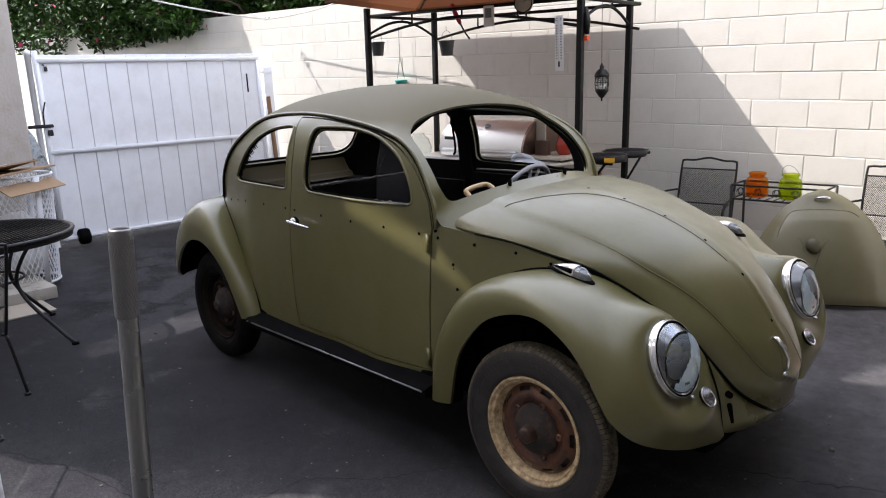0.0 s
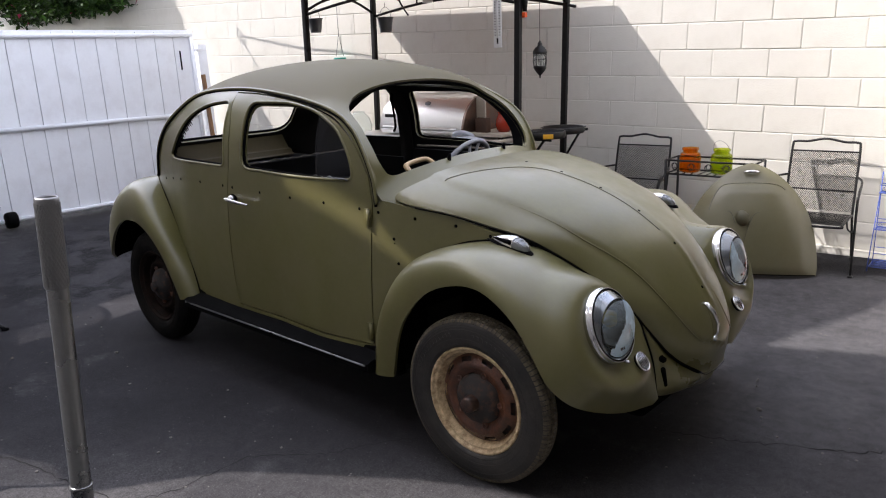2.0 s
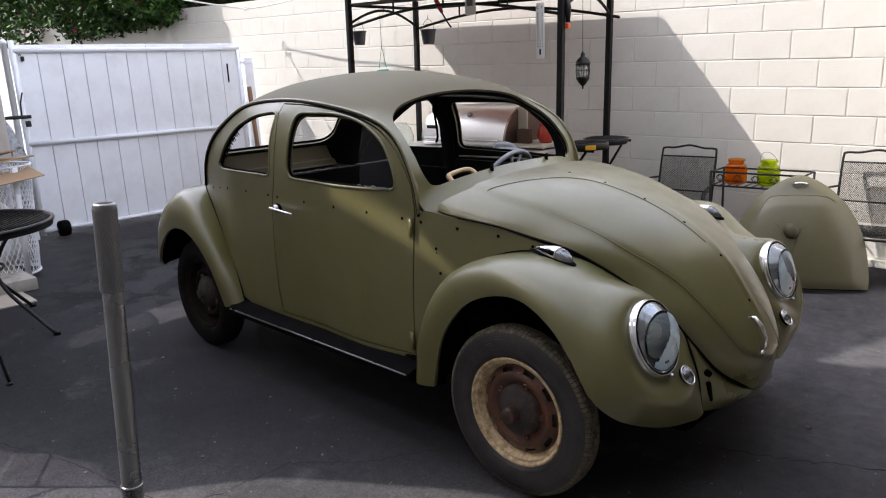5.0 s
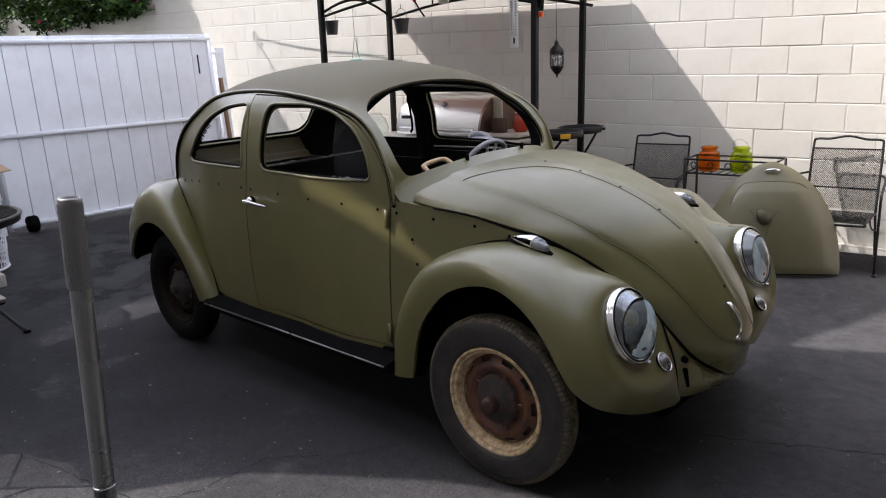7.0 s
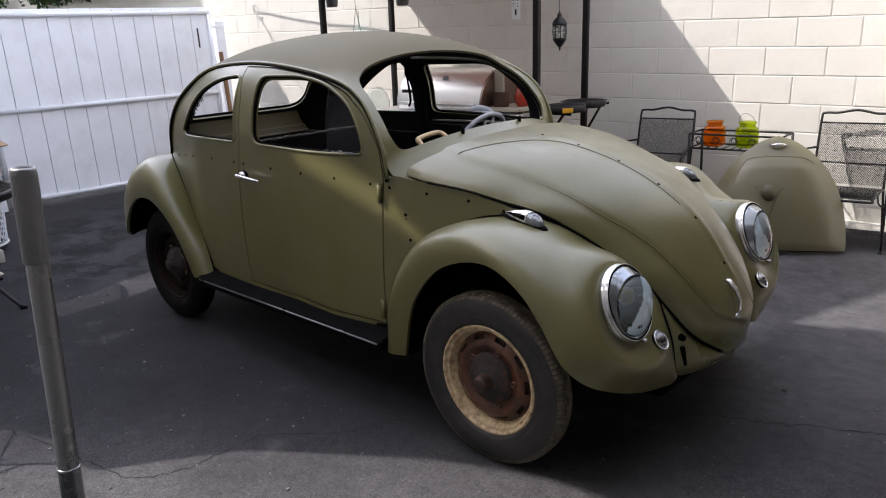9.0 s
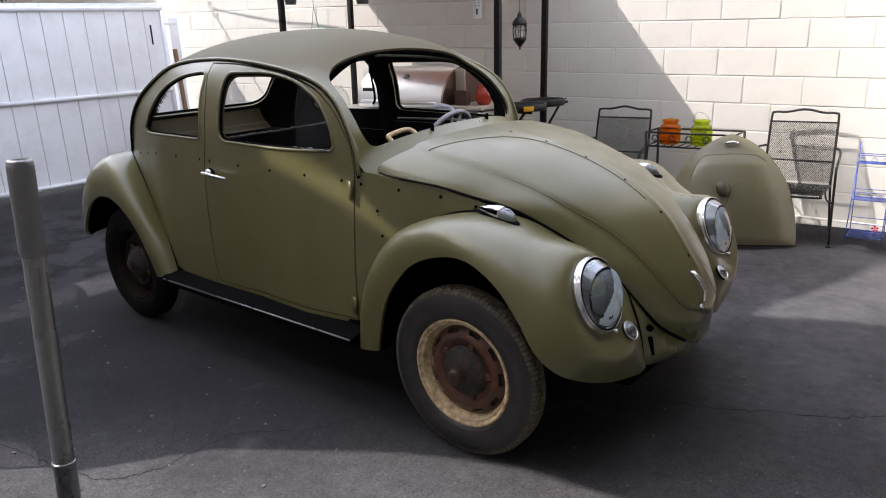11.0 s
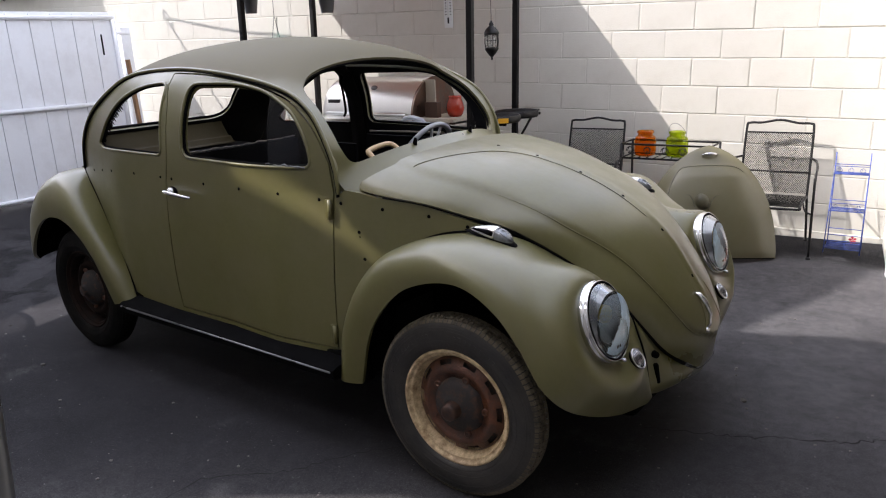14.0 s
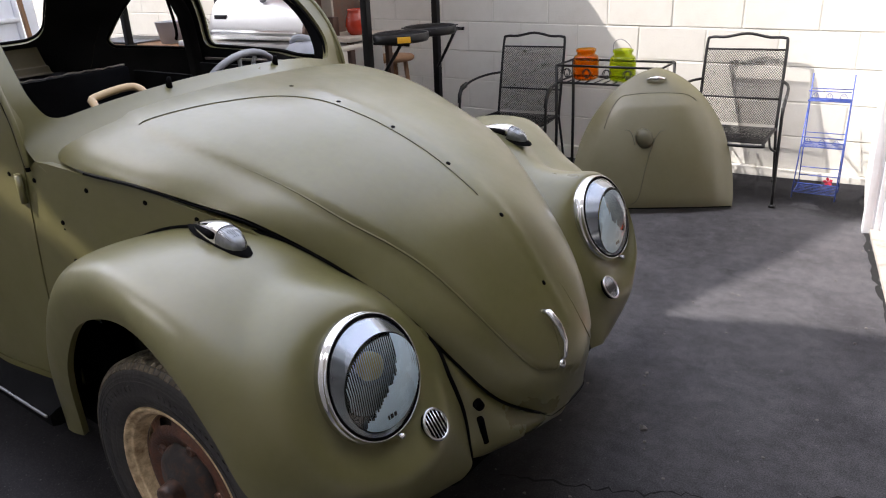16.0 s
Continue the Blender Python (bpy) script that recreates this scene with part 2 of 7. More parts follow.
M["film"] = glass("hazy_film", (0.93, 0.94, 0.95), 0.08, 0.20, ((0.10, 0.105, 0.12), 0.05))
M["silver"] = material("reflector_silver", (0.10, 0.12, 0.10), 0.22, 1.0, var=0.03, scale=3, bump=0.0, rvar=0.03)
# steel with a red-brown reflection put into its colour
M["browned"] = material("brown_reflection_steel", (0.15, 0.11, 0.09), 0.38, 0.8, var=0.3, scale=8, bump=0.05, second=(0.20, 0.10, 0.07), patch=0.45, sharp=0.3)
M["bezel"] = material("lamp_bezel_silver", (0.34, 0.37, 0.42), 0.16, 0.9, var=0.04, scale=3, bump=0.0, rvar=0.03)
M["bulb"] = material("amber_bulb", (0.50, 0.34, 0.0), 0.3, var=0.1)
M["red"] = material("red_glaze", (0.38, 0.030, 0.012), 0.2, var=0.15, scale=12, bump=0.02, coat=0.5)
M["redcloth"] = material("red_plastic", (0.42, 0.02, 0.05), 0.5, var=0.1)
M["teal"] = material("teal_plastic", (0.01, 0.27, 0.22), 0.35, var=0.1)
M["zinc"] = material("zinc_bucket", (0.16, 0.165, 0.17), 0.45, 0.7, var=0.2, scale=18, bump=0.05)
M["wood"] = material("weathered_wood", (0.26, 0.14, 0.07), 0.65, var=0.25, scale=9, fine=60, bump=0.15)
M["lightwood"] = material("bleached_board", (0.42, 0.37, 0.30), 0.7, var=0.15, scale=9, fine=60, bump=0.15)
M["darkwood"] = material("dark_brown_board", (0.07, 0.035, 0.022), 0.6, var=0.25, scale=7, fine=60, bump=0.1)
M["card"] = material("brown_cardboard", (0.33, 0.22, 0.13), 0.85, var=0.1, scale=6, fine=50, bump=0.1)
M["paper"] = material("white_paper", (0.75, 0.75, 0.74), 0.7, var=0.05)
M["yellow"] = material("yellow_label", (0.72, 0.38, 0.02), 0.5, var=0.08)
M["bluegrey"] = material("pale_blue_grey_plastic", (0.48, 0.51, 0.57), 0.55, var=0.08, scale=5, bump=0.05)
M["greywheel"] = material("grey_steering_rim", (0.36, 0.37, 0.39), 0.45, var=0.15, scale=10, bump=0.05)
M["tan"] = material("tan_plastic", (0.50, 0.36, 0.20), 0.45, var=0.1, scale=10)
M["rope"] = material("white_rope", (0.72, 0.70, 0.66), 0.8, var=0.1, scale=40, bump=0.2)
M["bark"] = material("brown_bark", (0.09, 0.065, 0.045), 0.9, var=0.3, scale=12, bump=0.4)
M["plastic_bag"] = material("grey_plastic_sheet", (0.33, 0.36, 0.38), 0.3, var=0.3, scale=12, fine=30, bump=0.3, second=(0.06, 0.08, 0.08), patch=0.45)
M["crack"] = material("crack_filler", (0.006, 0.006, 0.006), 0.95, var=0.3)
# near black that paints in the shade of holes, wheel wells and undersides
M["dark"] = material("shade_black", (0.0015, 0.0015, 0.0015), 0.95, var=0.3, spec=0.05, bump=0.0)
M["chip"] = material("pale_stone_chips", (0.14, 0.13, 0.12), 0.8, var=0.4, scale=30, bump=0.2)
M["leaf_litter"] = material("dry_leaf_litter", (0.075, 0.062, 0.052), 0.8, var=0.4, scale=40, bump=0.1)


def leaf_material(name, a, b2, under):
    m = bpy.data.materials.new(name)
    m.use_nodes = True
    nt = m.node_tree
    b = nt.nodes["Principled BSDF"]
    g = nt.nodes.new("ShaderNodeNewGeometry")
    r = nt.nodes.new("ShaderNodeValToRGB")
    r.color_ramp.elements[0].color, r.color_ramp.elements[1].color = (*a, 1), (*b2, 1)
    e = r.color_ramp.elements.new(0.5)
    e.color = (*under, 1)
    nt.links.new(g.outputs["Random Per Island"], r.inputs[0])
    nt.links.new(r.outputs[0], b.inputs["Base Color"])
    b.inputs["Roughness"].default_value = 0.5
    b.inputs["Specular IOR Level"].default_value = 0.25
    return m


# leaf green darkened to carry the shade inside the climber
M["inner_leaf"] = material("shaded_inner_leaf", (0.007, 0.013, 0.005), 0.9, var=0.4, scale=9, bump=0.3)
M["leaf"] = leaf_material("green_leaf", (0.010, 0.030, 0.005), (0.055, 0.135, 0.014), (0.020, 0.055, 0.009))
M["flower"] = material("magenta_bract", (0.42, 0.02, 0.10), 0.6, var=0.2)


def ground_material():
    """Dark sealed asphalt, worn in one stretch to bare grey aggregate lightened for sunlight, with damp stains and oil.
    """
    m = bpy.data.materials.new("sealed_asphalt")
    m.use_nodes = True
    nt = m.node_tree
    b = nt.nodes["Principled BSDF"]
    L = nt.links.new
    tc = nt.nodes.new("ShaderNodeTexCoord")

    def noise_node(scale, detail=6, rough=0.6):
        n = nt.nodes.new("ShaderNodeTexNoise")
        n.inputs["Scale"].default_value, n.inputs["Detail"].default_value, n.inputs["Roughness"].default_value = scale, detail, rough
        L(tc.outputs["Object"], n.inputs["Vector"])
        return n.outputs[0]

    def math_node(op, a, c=None, d=None):
        n = nt.nodes.new("ShaderNodeMath")
        n.operation = op
        for i, v in enumerate((a, c, d)):
            if v is None:
                continue
            if isinstance(v, (int, float)):
                n.inputs[i].default_value = v
            else:
                L(v, n.inputs[i])
        return n.outputs[0]

    def ramp(v, lo, hi, a=0.0, c=1.0):
        n = nt.nodes.new("ShaderNodeMapRange")
        n.interpolation_type = "SMOOTHSTEP"
        n.inputs[1].default_value, n.inputs[2].default_value, n.inputs[3].default_value, n.inputs[4].default_value = lo, hi, a, c
        L(v, n.inputs[0])
        return n.outputs[0]

    def mixc(f, a, c):
        n = nt.nodes.new("ShaderNodeMix")
        n.data_type = "RGBA"
        L(f, n.inputs[0])
        for i, v in ((6, a), (7, c)):
            if isinstance(v, tuple):
                n.inputs[i].default_value = (*v, 1)
            else:
                L(v, n.inputs[i])
        return n.outputs[2]

    def blob(x, y, r):
        n = nt.nodes.new("ShaderNodeVectorMath")
        n.operation = "DISTANCE"
        L(tc.outputs["Object"], n.inputs[0])
        n.inputs[1].default_value = (x, y, 0)
        return ramp(n.outputs["Value"], r * 0.45, r, 1.0, 0.0)

    sep = nt.nodes.new("ShaderNodeSeparateXYZ")
    L(tc.outputs["Object"], sep.inputs[0])
    big, mid, grain, speck = noise_node(0.9), noise_node(4.5, 8), noise_node(230, 6, 0.78), noise_node(320, 2)
    base = mixc(ramp(mid, 0.3, 0.7), (0.021, 0.0203, 0.0228), (0.037, 0.036, 0.0395))
    base = mixc(ramp(big, 0.40, 0.70, 0.0, 0.6), base, (0.040, 0.039, 0.043))
    # worn, bare aggregate, its grey raised to put sunlight into the colour
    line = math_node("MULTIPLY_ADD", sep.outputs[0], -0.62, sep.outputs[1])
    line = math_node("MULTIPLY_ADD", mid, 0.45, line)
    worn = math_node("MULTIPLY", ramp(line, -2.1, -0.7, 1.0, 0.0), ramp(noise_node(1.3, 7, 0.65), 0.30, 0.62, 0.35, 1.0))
    sunlit_aggregate = mixc(ramp(math_node("ADD", math_node("MULTIPLY", grain, 0.6), math_node("MULTIPLY", noise_node(75, 5, 0.7), 0.4)), 0.40, 0.60), (0.12, 0.117, 0.118), (0.38, 0.37, 0.365))
    base = mixc(math_node("MULTIPLY", worn, 0.42), base, sunlit_aggregate)
    # pale scuffs
    scuff = math_node("MULTIPLY", ramp(noise_node(2.2, 8, 0.7), 0.56, 0.68), ramp(grain, 0.35, 0.6))
    base = mixc(math_node("MULTIPLY", scuff, 0.45), base, (0.15, 0.147, 0.145))
    # dusty asphalt by the slab, paled further to paint in a soft sun patch
    toned = math_node("MULTIPLY", blob(2.1, 1.5, 1.9), ramp(noise_node(1.7, 9, 0.7), 0.10, 0.70))
    base = mixc(math_node("MULTIPLY", toned, 0.75), base, mixc(ramp(grain, 0.42, 0.6), (0.10, 0.098, 0.102), (0.22, 0.215, 0.222)))
    # damp and oil
    wet = None
    for x, y, r in ((-2.9, -0.3, 1.1), (-3.9, 0.3, 1.2), (1.72, 1.78, 0.10), (-4.6, 1.3, 0.9)):
        k = blob(x, y, r)
        wet = k if wet is None else math_node("MAXIMUM", wet, k)
    wet = math_node("MULTIPLY", wet, ramp(noise_node(2.6, 6, 0.6), 0.46, 0.52))
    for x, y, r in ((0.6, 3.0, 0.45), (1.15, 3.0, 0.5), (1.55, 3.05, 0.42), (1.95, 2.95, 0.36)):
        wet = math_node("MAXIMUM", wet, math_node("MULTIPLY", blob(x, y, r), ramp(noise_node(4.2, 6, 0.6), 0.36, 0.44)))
    far_dust = math_node("MULTIPLY", blob(-3.3, -0.2, 2.2), 0.6)
    base = mixc(far_dust, base, (0.052, 0.051, 0.056))
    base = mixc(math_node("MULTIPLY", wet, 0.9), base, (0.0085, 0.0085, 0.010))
    # fine pale grit in the sealed surface
    base = mixc(ramp(noise_node(17, 8, 0.8), 0.36, 0.62, 0.30, 0.0), base, (0.012, 0.0118, 0.0135))
    grit = ramp(noise_node(150, 3, 0.8), 0.55, 0.66, 0.0, 0.55)
    base = mixc(grit, base, (0.105, 0.103, 0.109))
    stone = ramp(noise_node(62, 2, 0.5), 0.70, 0.74, 0.0, 0.75)
    base = mixc(stone, base, (0.17, 0.165, 0.165))
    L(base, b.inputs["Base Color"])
    b.inputs["Specular IOR Level"].default_value = 0.06
    L(math_node("ADD", ramp(mid, 0.2, 0.8, 0.68, 0.85), math_node("MULTIPLY", wet, -0.1)), b.inputs["Roughness"])
    bp = nt.nodes.new("ShaderNodeBump")
    bp.inputs["Strength"].default_value, bp.inputs["Distance"].default_value = 0.55, 0.008
    L(math_node("ADD", math_node("MULTIPLY", grain, ramp(worn, 0, 1, 0.6, 1.9)), speck), bp.inputs["Height"])
    L(bp.outputs[0], b.inputs["Normal"])
    return m


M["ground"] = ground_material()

# ---- mesh helpers ----


def finish(name, bm, mat, parent=None, label="", smooth=True, angle=35):
    me = bpy.data.meshes.new(name)
    if smooth:
        for f in bm.faces:
            f.smooth = True
        for e in bm.edges:
            if len(e.link_faces) != 2 or e.calc_face_angle(0) > radians(angle):
                e.smooth = False
    bm.to_mesh(me)
    bm.free()
    for k in (mat if isinstance(mat, (list, tuple)) else [mat]):
        me.materials.append(M[k])
    ob = new(name, me)
    if parent is not None:
        ob.parent = parent
    if label:
        tagged(ob, label)
    return ob


part = finish


def thing(name, label, category, group="", m=None):
    e = new(name)
    e.empty_display_size = 0.1
    if m is not None:
        e.matrix_world = m
    return tagged(e, label, category, group)


def box(bm, c, s, bevel=0.0, m=None):
    r = bmesh.ops.create_cube(bm, size=1.0)
    mm = Matrix.Translation(c) @ Matrix.Diagonal((*s, 1))
    if m is not None:
        mm = m @ mm
    bmesh.ops.transform(bm, matrix=mm, verts=r["verts"])
    if bevel:
        edges = list({e for v in r["verts"] for e in v.link_edges})
        bmesh.ops.bevel(bm, geom=edges, offset=bevel, segments=2, affect="EDGES", profile=0.6)
    return bm


def lathe(bm, profile, segs=32, m=None, start=0.0, sweep=360.0):
    """Turns (radius, height) pairs round z."""
    m = m or Matrix.Identity(4)
    full = sweep >= 359.9
    cols = segs if full else segs + 1
    rings = []
    for r, h in profile:
        if r < 1e-6:
            rings.append([bm.verts.new(m @ Vector((0, 0, h)))])
        else:
            rings.append([bm.verts.new(m @ Vector((r * math.cos(radians(start + sweep * i / segs)), r * math.sin(radians(start + sweep * i / segs)), h))) for i in range(cols)])
    for a, b in zip(rings, rings[1:]):
        for i in range(segs):
            j = (i + 1) % cols
            if len(a) == 1 and len(b) == 1:
                continue
            if len(a) == 1:
                bm.faces.new((a[0], b[j], b[i]))
            elif len(b) == 1:
                bm.faces.new((a[i], a[j], b[0]))
            else:
                bm.faces.new((a[i], a[j], b[j], b[i]))
    return bm


def tube(bm, pts, r, segs=8, closed=False, cap=True):
    """A round bar through the points; r may be a list."""
    pts = [Vector(p) for p in pts]
    n = len(pts)
    rad = r if isinstance(r, (list, tuple)) else [r] * n
    up = None
    rings = []
    for i in range(n):
        a = pts[i - 1] if (i > 0 or closed) else pts[i]
        b = pts[(i + 1) % n] if (i < n - 1 or closed) else pts[i]
        d = (b - a).normalized()
        if up is None:
            up = d.orthogonal().normalized()
        up = (up - d * up.dot(d))
        up = up.normalized() if up.length > 1e-6 else d.orthogonal().normalized()
        side = d.cross(up)
        rings.append([bm.verts.new(pts[i] + (up * math.cos(2 * math.pi * k / segs) + side * math.sin(2 * math.pi * k / segs)) * rad[i]) for k in range(segs)])
    for i in range(n if closed else n - 1):
        a, b = rings[i], rings[(i + 1) % n]
        for k in range(segs):
            bm.faces.new((a[k], a[(k + 1) % segs], b[(k + 1) % segs], b[k]))
    if cap and not closed:
        bm.faces.new(rings[0][::-1])
        bm.faces.new(rings[-1])
    return bm


def strip(bm, pts, w, h, up=(0, 0, 1)):
    """A flat bar of width w and height h along the points."""
    pts = [Vector(p) for p in pts]
    up = Vector(up)
    rings = []
    for i, p in enumerate(pts):
        d = (pts[min(i + 1, len(pts) - 1)] - pts[max(i - 1, 0)]).normalized()
        s = d.cross(up).normalized()
        u = s.cross(d).normalized()
        rings.append([bm.verts.new(p + s * a * w / 2 + u * b * h / 2) for a, b in ((-1, -1), (1, -1), (1, 1), (-1, 1))])
    for a, b in zip(rings, rings[1:]):
        for k in range(4):
            bm.faces.new((a[k], a[(k + 1) % 4], b[(k + 1) % 4], b[k]))
    bm.faces.new(rings[0][::-1])
    bm.faces.new(rings[-1])
    return bm


def smooth_line(pts, n=8, closed=False):
    """Catmull-Rom through points of any dimension; n steps for each span."""
    P = [np.array(p, float) for p in pts]
    k = len(P)
    out = []
    for i in range(k if closed else k - 1):
        p1, p2 = P[i], P[(i + 1) % k]
        p0 = P[i - 1] if (i > 0 or closed) else 2 * p1 - p2
        p3 = P[(i + 2) % k] if (i + 2 < k or closed) else 2 * p2 - p1
        for j in range(n):
            t = j / n
            out.append(0.5 * (2 * p1 + (p2 - p0) * t + (2 * p0 - 5 * p1 + 4 * p2 - p3) * t * t + (3 * p1 - p0 - 3 * p2 + p3) * t ** 3))
    if not closed:
        out.append(P[-1])
    return out


def rail_at(keys, u):
    """The Catmull-Rom point at parameter u, one unit a key."""
    k = len(keys)
    i = min(max(int(math.floor(u)), 0), k - 2)
    t = u - i
    p1, p2 = np.array(keys[i], float), np.array(keys[i + 1], float)
    p0 = np.array(keys[i - 1], float) if i > 0 else 2 * p1 - p2
    p3 = np.array(keys[i + 2], float) if i + 2 < k else 2 * p2 - p1
    return 0.5 * (2 * p1 + (p2 - p0) * t + (2 * p0 - 5 * p1 + 4 * p2 - p3) * t * t + (3 * p1 - p0 - 3 * p2 + p3) * t ** 3)


def rounded(poly, r=0.05, n=5):
    """A polygon with its corners cut round; r may be a list."""
    out = []
    k = len(poly)
    for i in range(k):
        p, a, b = (np.array(poly[j % k], float) for j in (i, i - 1, i + 1))
        rr = r[i] if isinstance(r, (list, tuple)) else r
        la, lb = np.linalg.norm(a - p), np.linalg.norm(b - p)
        rr = min(rr, 0.45 * la, 0.45 * lb)
        s, e = p + (a - p) / la * rr, p + (b - p) / lb * rr
        for j in range(n + 1):
            t = j / n
            out.append((1 - t) ** 2 * s + 2 * t * (1 - t) * p + t * t * e)
    return [tuple(v) for v in out]


def resample(poly, step):
    out = []
    k = len(poly)
    for i in range(k):
        a, b = np.array(poly[i], float), np.array(poly[(i + 1) % k], float)
        n = max(1, int(np.linalg.norm(b - a) / step + 0.5))
        out += [tuple(a + (b - a) * j / n) for j in range(n)]
    return out


def in_poly(x, y, P):
    x0, y0 = P[:, 0], P[:, 1]
    x1, y1 = np.roll(x0, -1), np.roll(y0, -1)
    c = (y0 > y) != (y1 > y)
    with np.errstate(divide="ignore", invalid="ignore"):
        xi = (x1 - x0) * (y - y0) / (y1 - y0) + x0
    return bool(np.count_nonzero(c & (x < xi)) % 2)


def sheet(f, outline, holes=(), step=0.03, centre=(0, 0, 0.7)):
    """A curved sheet: the plane region inside outline and outside holes, with a fine mesh, mapped by f to space; faces look away from centre."""
    from mathutils.geometry import delaunay_2d_cdt
    loops = [np.array(resample(p, step)) for p in (outline, *holes)]
    verts, edges = [], []
    for lp in loops:
        s = len(verts)
        verts += [Vector(p) for p in lp]
        edges += [(s + i, s + (i + 1) % len(lp)) for i in range(len(lp))]
    bound = np.vstack(loops)
    lo, hi = loops[0].min(0), loops[0].max(0)
    for i, x in enumerate(np.arange(lo[0] + step * 0.5, hi[0], step)):
        for y in np.arange(lo[1] + step * (0.25 + 0.5 * (i % 2)), hi[1], step):
            if np.min(np.abs(bound[:, 0] - x) + np.abs(bound[:, 1] - y)) < step * 0.7:
                continue
            if in_poly(x, y, loops[0]) and not any(in_poly(x, y, h) for h in loops[1:]):
                verts.append(Vector((x, y)))
    co, _, faces, *_ = delaunay_2d_cdt(verts, edges, [], 0, 1e-6)
    bm = bmesh.new()
    vs = [bm.verts.new(Vector(f(c.x, c.y))) for c in co]
    for t in faces:
        cx, cy = sum(co[i].x for i in t) / 3, sum(co[i].y for i in t) / 3
        if in_poly(cx, cy, loops[0]) and not any(in_poly(cx, cy, h) for h in loops[1:]):
            try:
                bm.faces.new([vs[i] for i in t])
            except ValueError:
                pass
    bmesh.ops.delete(bm, geom=[v for v in bm.verts if not v.link_faces], context="VERTS")
    bm.normal_update()
    s = sum((fc.normal.dot(fc.calc_center_median() - Vector(centre)) * fc.calc_area() for fc in bm.faces))
    if s < 0:
        bmesh.ops.reverse_faces(bm, faces=bm.faces[:])
    return bm


def thick(ob, t, inner=0, rim=0):
    mod = ob.modifiers.new("thickness", "SOLIDIFY")
    mod.thickness, mod.offset = t, -1
    mod.material_offset, mod.material_offset_rim = inner, rim
    return ob


def grid_patch(f, nu, nv, centre=(0, 0, 0.5)):
    bm = bmesh.new()
    V = [[bm.verts.new(Vector(f(i / nu, j / nv))) for j in range(nv + 1)] for i in range(nu + 1)]
    for i in range(nu):
        for j in range(nv):
            bm.faces.new((V[i][j], V[i + 1][j], V[i + 1][j + 1], V[i][j + 1]))
    bmesh.ops.remove_doubles(bm, verts=bm.verts[:], dist=1e-5)
    bm.normal_update()
    s = sum((fc.normal.dot(fc.calc_center_median() - Vector(centre)) * fc.calc_area() for fc in bm.faces))
    if s < 0:
        bmesh.ops.reverse_faces(bm, faces=bm.faces[:])
    return bm

# ---- the car: nose towards +x, centre line on y = 0 ----
BELT_X = (-1.9, -1.75, -1.5, -1.2, -0.8, -0.4, 0.1, 0.34, 0.59, 0.71, 0.8, 0.95, 1.1, 1.25, 1.4, 1.55)
BELT_Y = (0.2, 0.30, 0.48, 0.60, 0.675, 0.695, 0.69, 0.678, 0.645, 0.622, 0.592, 0.557, 0.515, 0.465, 0.41, 0.34)


def belt_half(x):
    k = np.interp(x, BELT_X, BELT_Y)
    return float((np.interp(x - 0.06, BELT_X, BELT_Y) + np.interp(x + 0.06, BELT_X, BELT_Y) + 2 * k) / 4)


def flank(x, z):
    """Half width of the body's side at x and height z."""
    yb = belt_half(x)
    if z > 0.97:
        return yb * (1 - min(0.97, (z - 0.97) / 0.575) ** 3) ** (1 / 3.2)
    return yb + 0.03 * min(1, max(0, x / 0.3)) * (0.97 - z) / 0.64 + 0.006 * math.sin(math.pi * min(1, (0.97 - z) / 0.64))


def ease(t):
    t = min(1.0, max(0.0, t))
    return t * t * (3 - 2 * t)


def far_warp(x, y, z, w=1.0):
    """The far front pillar stands further in and back than the near one."""
    if y <= 0:
        return (x, y, z)
    k = w * ease((x - 0.05) / 0.40) * ease((z - 0.94) / 0.09) * ease((1.50 - z) / 0.16)
    return (x - 0.075 * k, y - 0.075 * k, z)


def skin(s, x, z, off=0.0):
    return far_warp(x, s * (flank(x, z) + off), z)


def on_flank(s):
    return lambda x, z: skin(s, x, z)


DRIP = [(0.637, 0.975), (0.622, 1.088), (0.568, 1.203), (0.497, 1.280), (0.382, 1.338), (0.174, 1.382), (-0.133, 1.416), (-0.413, 1.427),
        (-0.696, 1.406), (-0.866, 1.331), (-1.047, 1.227), (-1.18, 1.09), (-1.25, 0.95)]
drip_line = [tuple(p) for p in smooth_line(DRIP, 6)]

car = thing("car", "olive drab compact car under restoration, chrome lamps, no window glass", "car")


def door_line():
    top = [(0.600, 1.085), (0.541, 1.188), (0.470, 1.259), (0.365, 1.317), (0.170, 1.366), (-0.133, 1.400), (-0.365, 1.409)]
    rear = [(-0.362, 1.36), (-0.330, 1.27), (-0.328, 1.18), (-0.333, 1.09), (-0.352, 1.0), (-0.367, 0.93), (-0.377, 0.79), (-0.379, 0.65), (-0.375, 0.48), (-0.36, 0.375)]
    pts = [(-0.20, 0.375), (0.0, 0.375), (0.2, 0.375), (0.4, 0.375), (0.603, 0.375), (0.603, 0.65), (0.609, 0.90), (0.613, 0.98)]
    return [tuple(p) for p in pts] + [tuple(p) for p in smooth_line(top, 5)] + [tuple(p) for p in smooth_line(rear, 3)]


def shrink(poly, d):
    """The polygon drawn in by d (for mild shapes)."""
    P = np.array(poly)
    n = len(P)
    area = 0.5 * sum(P[i][0] * P[(i + 1) % n][1] - P[(i + 1) % n][0] * P[i][1] for i in range(n))
    out = []
    for i in range(n):
        t = P[(i + 1) % n] - P[i - 1]
        t = t / (np.linalg.norm(t) + 1e-9)
        nrm = np.array((-t[1], t[0])) * (1 if area > 0 else -1)
        out.append(tuple(P[i] + nrm * d))
    return out


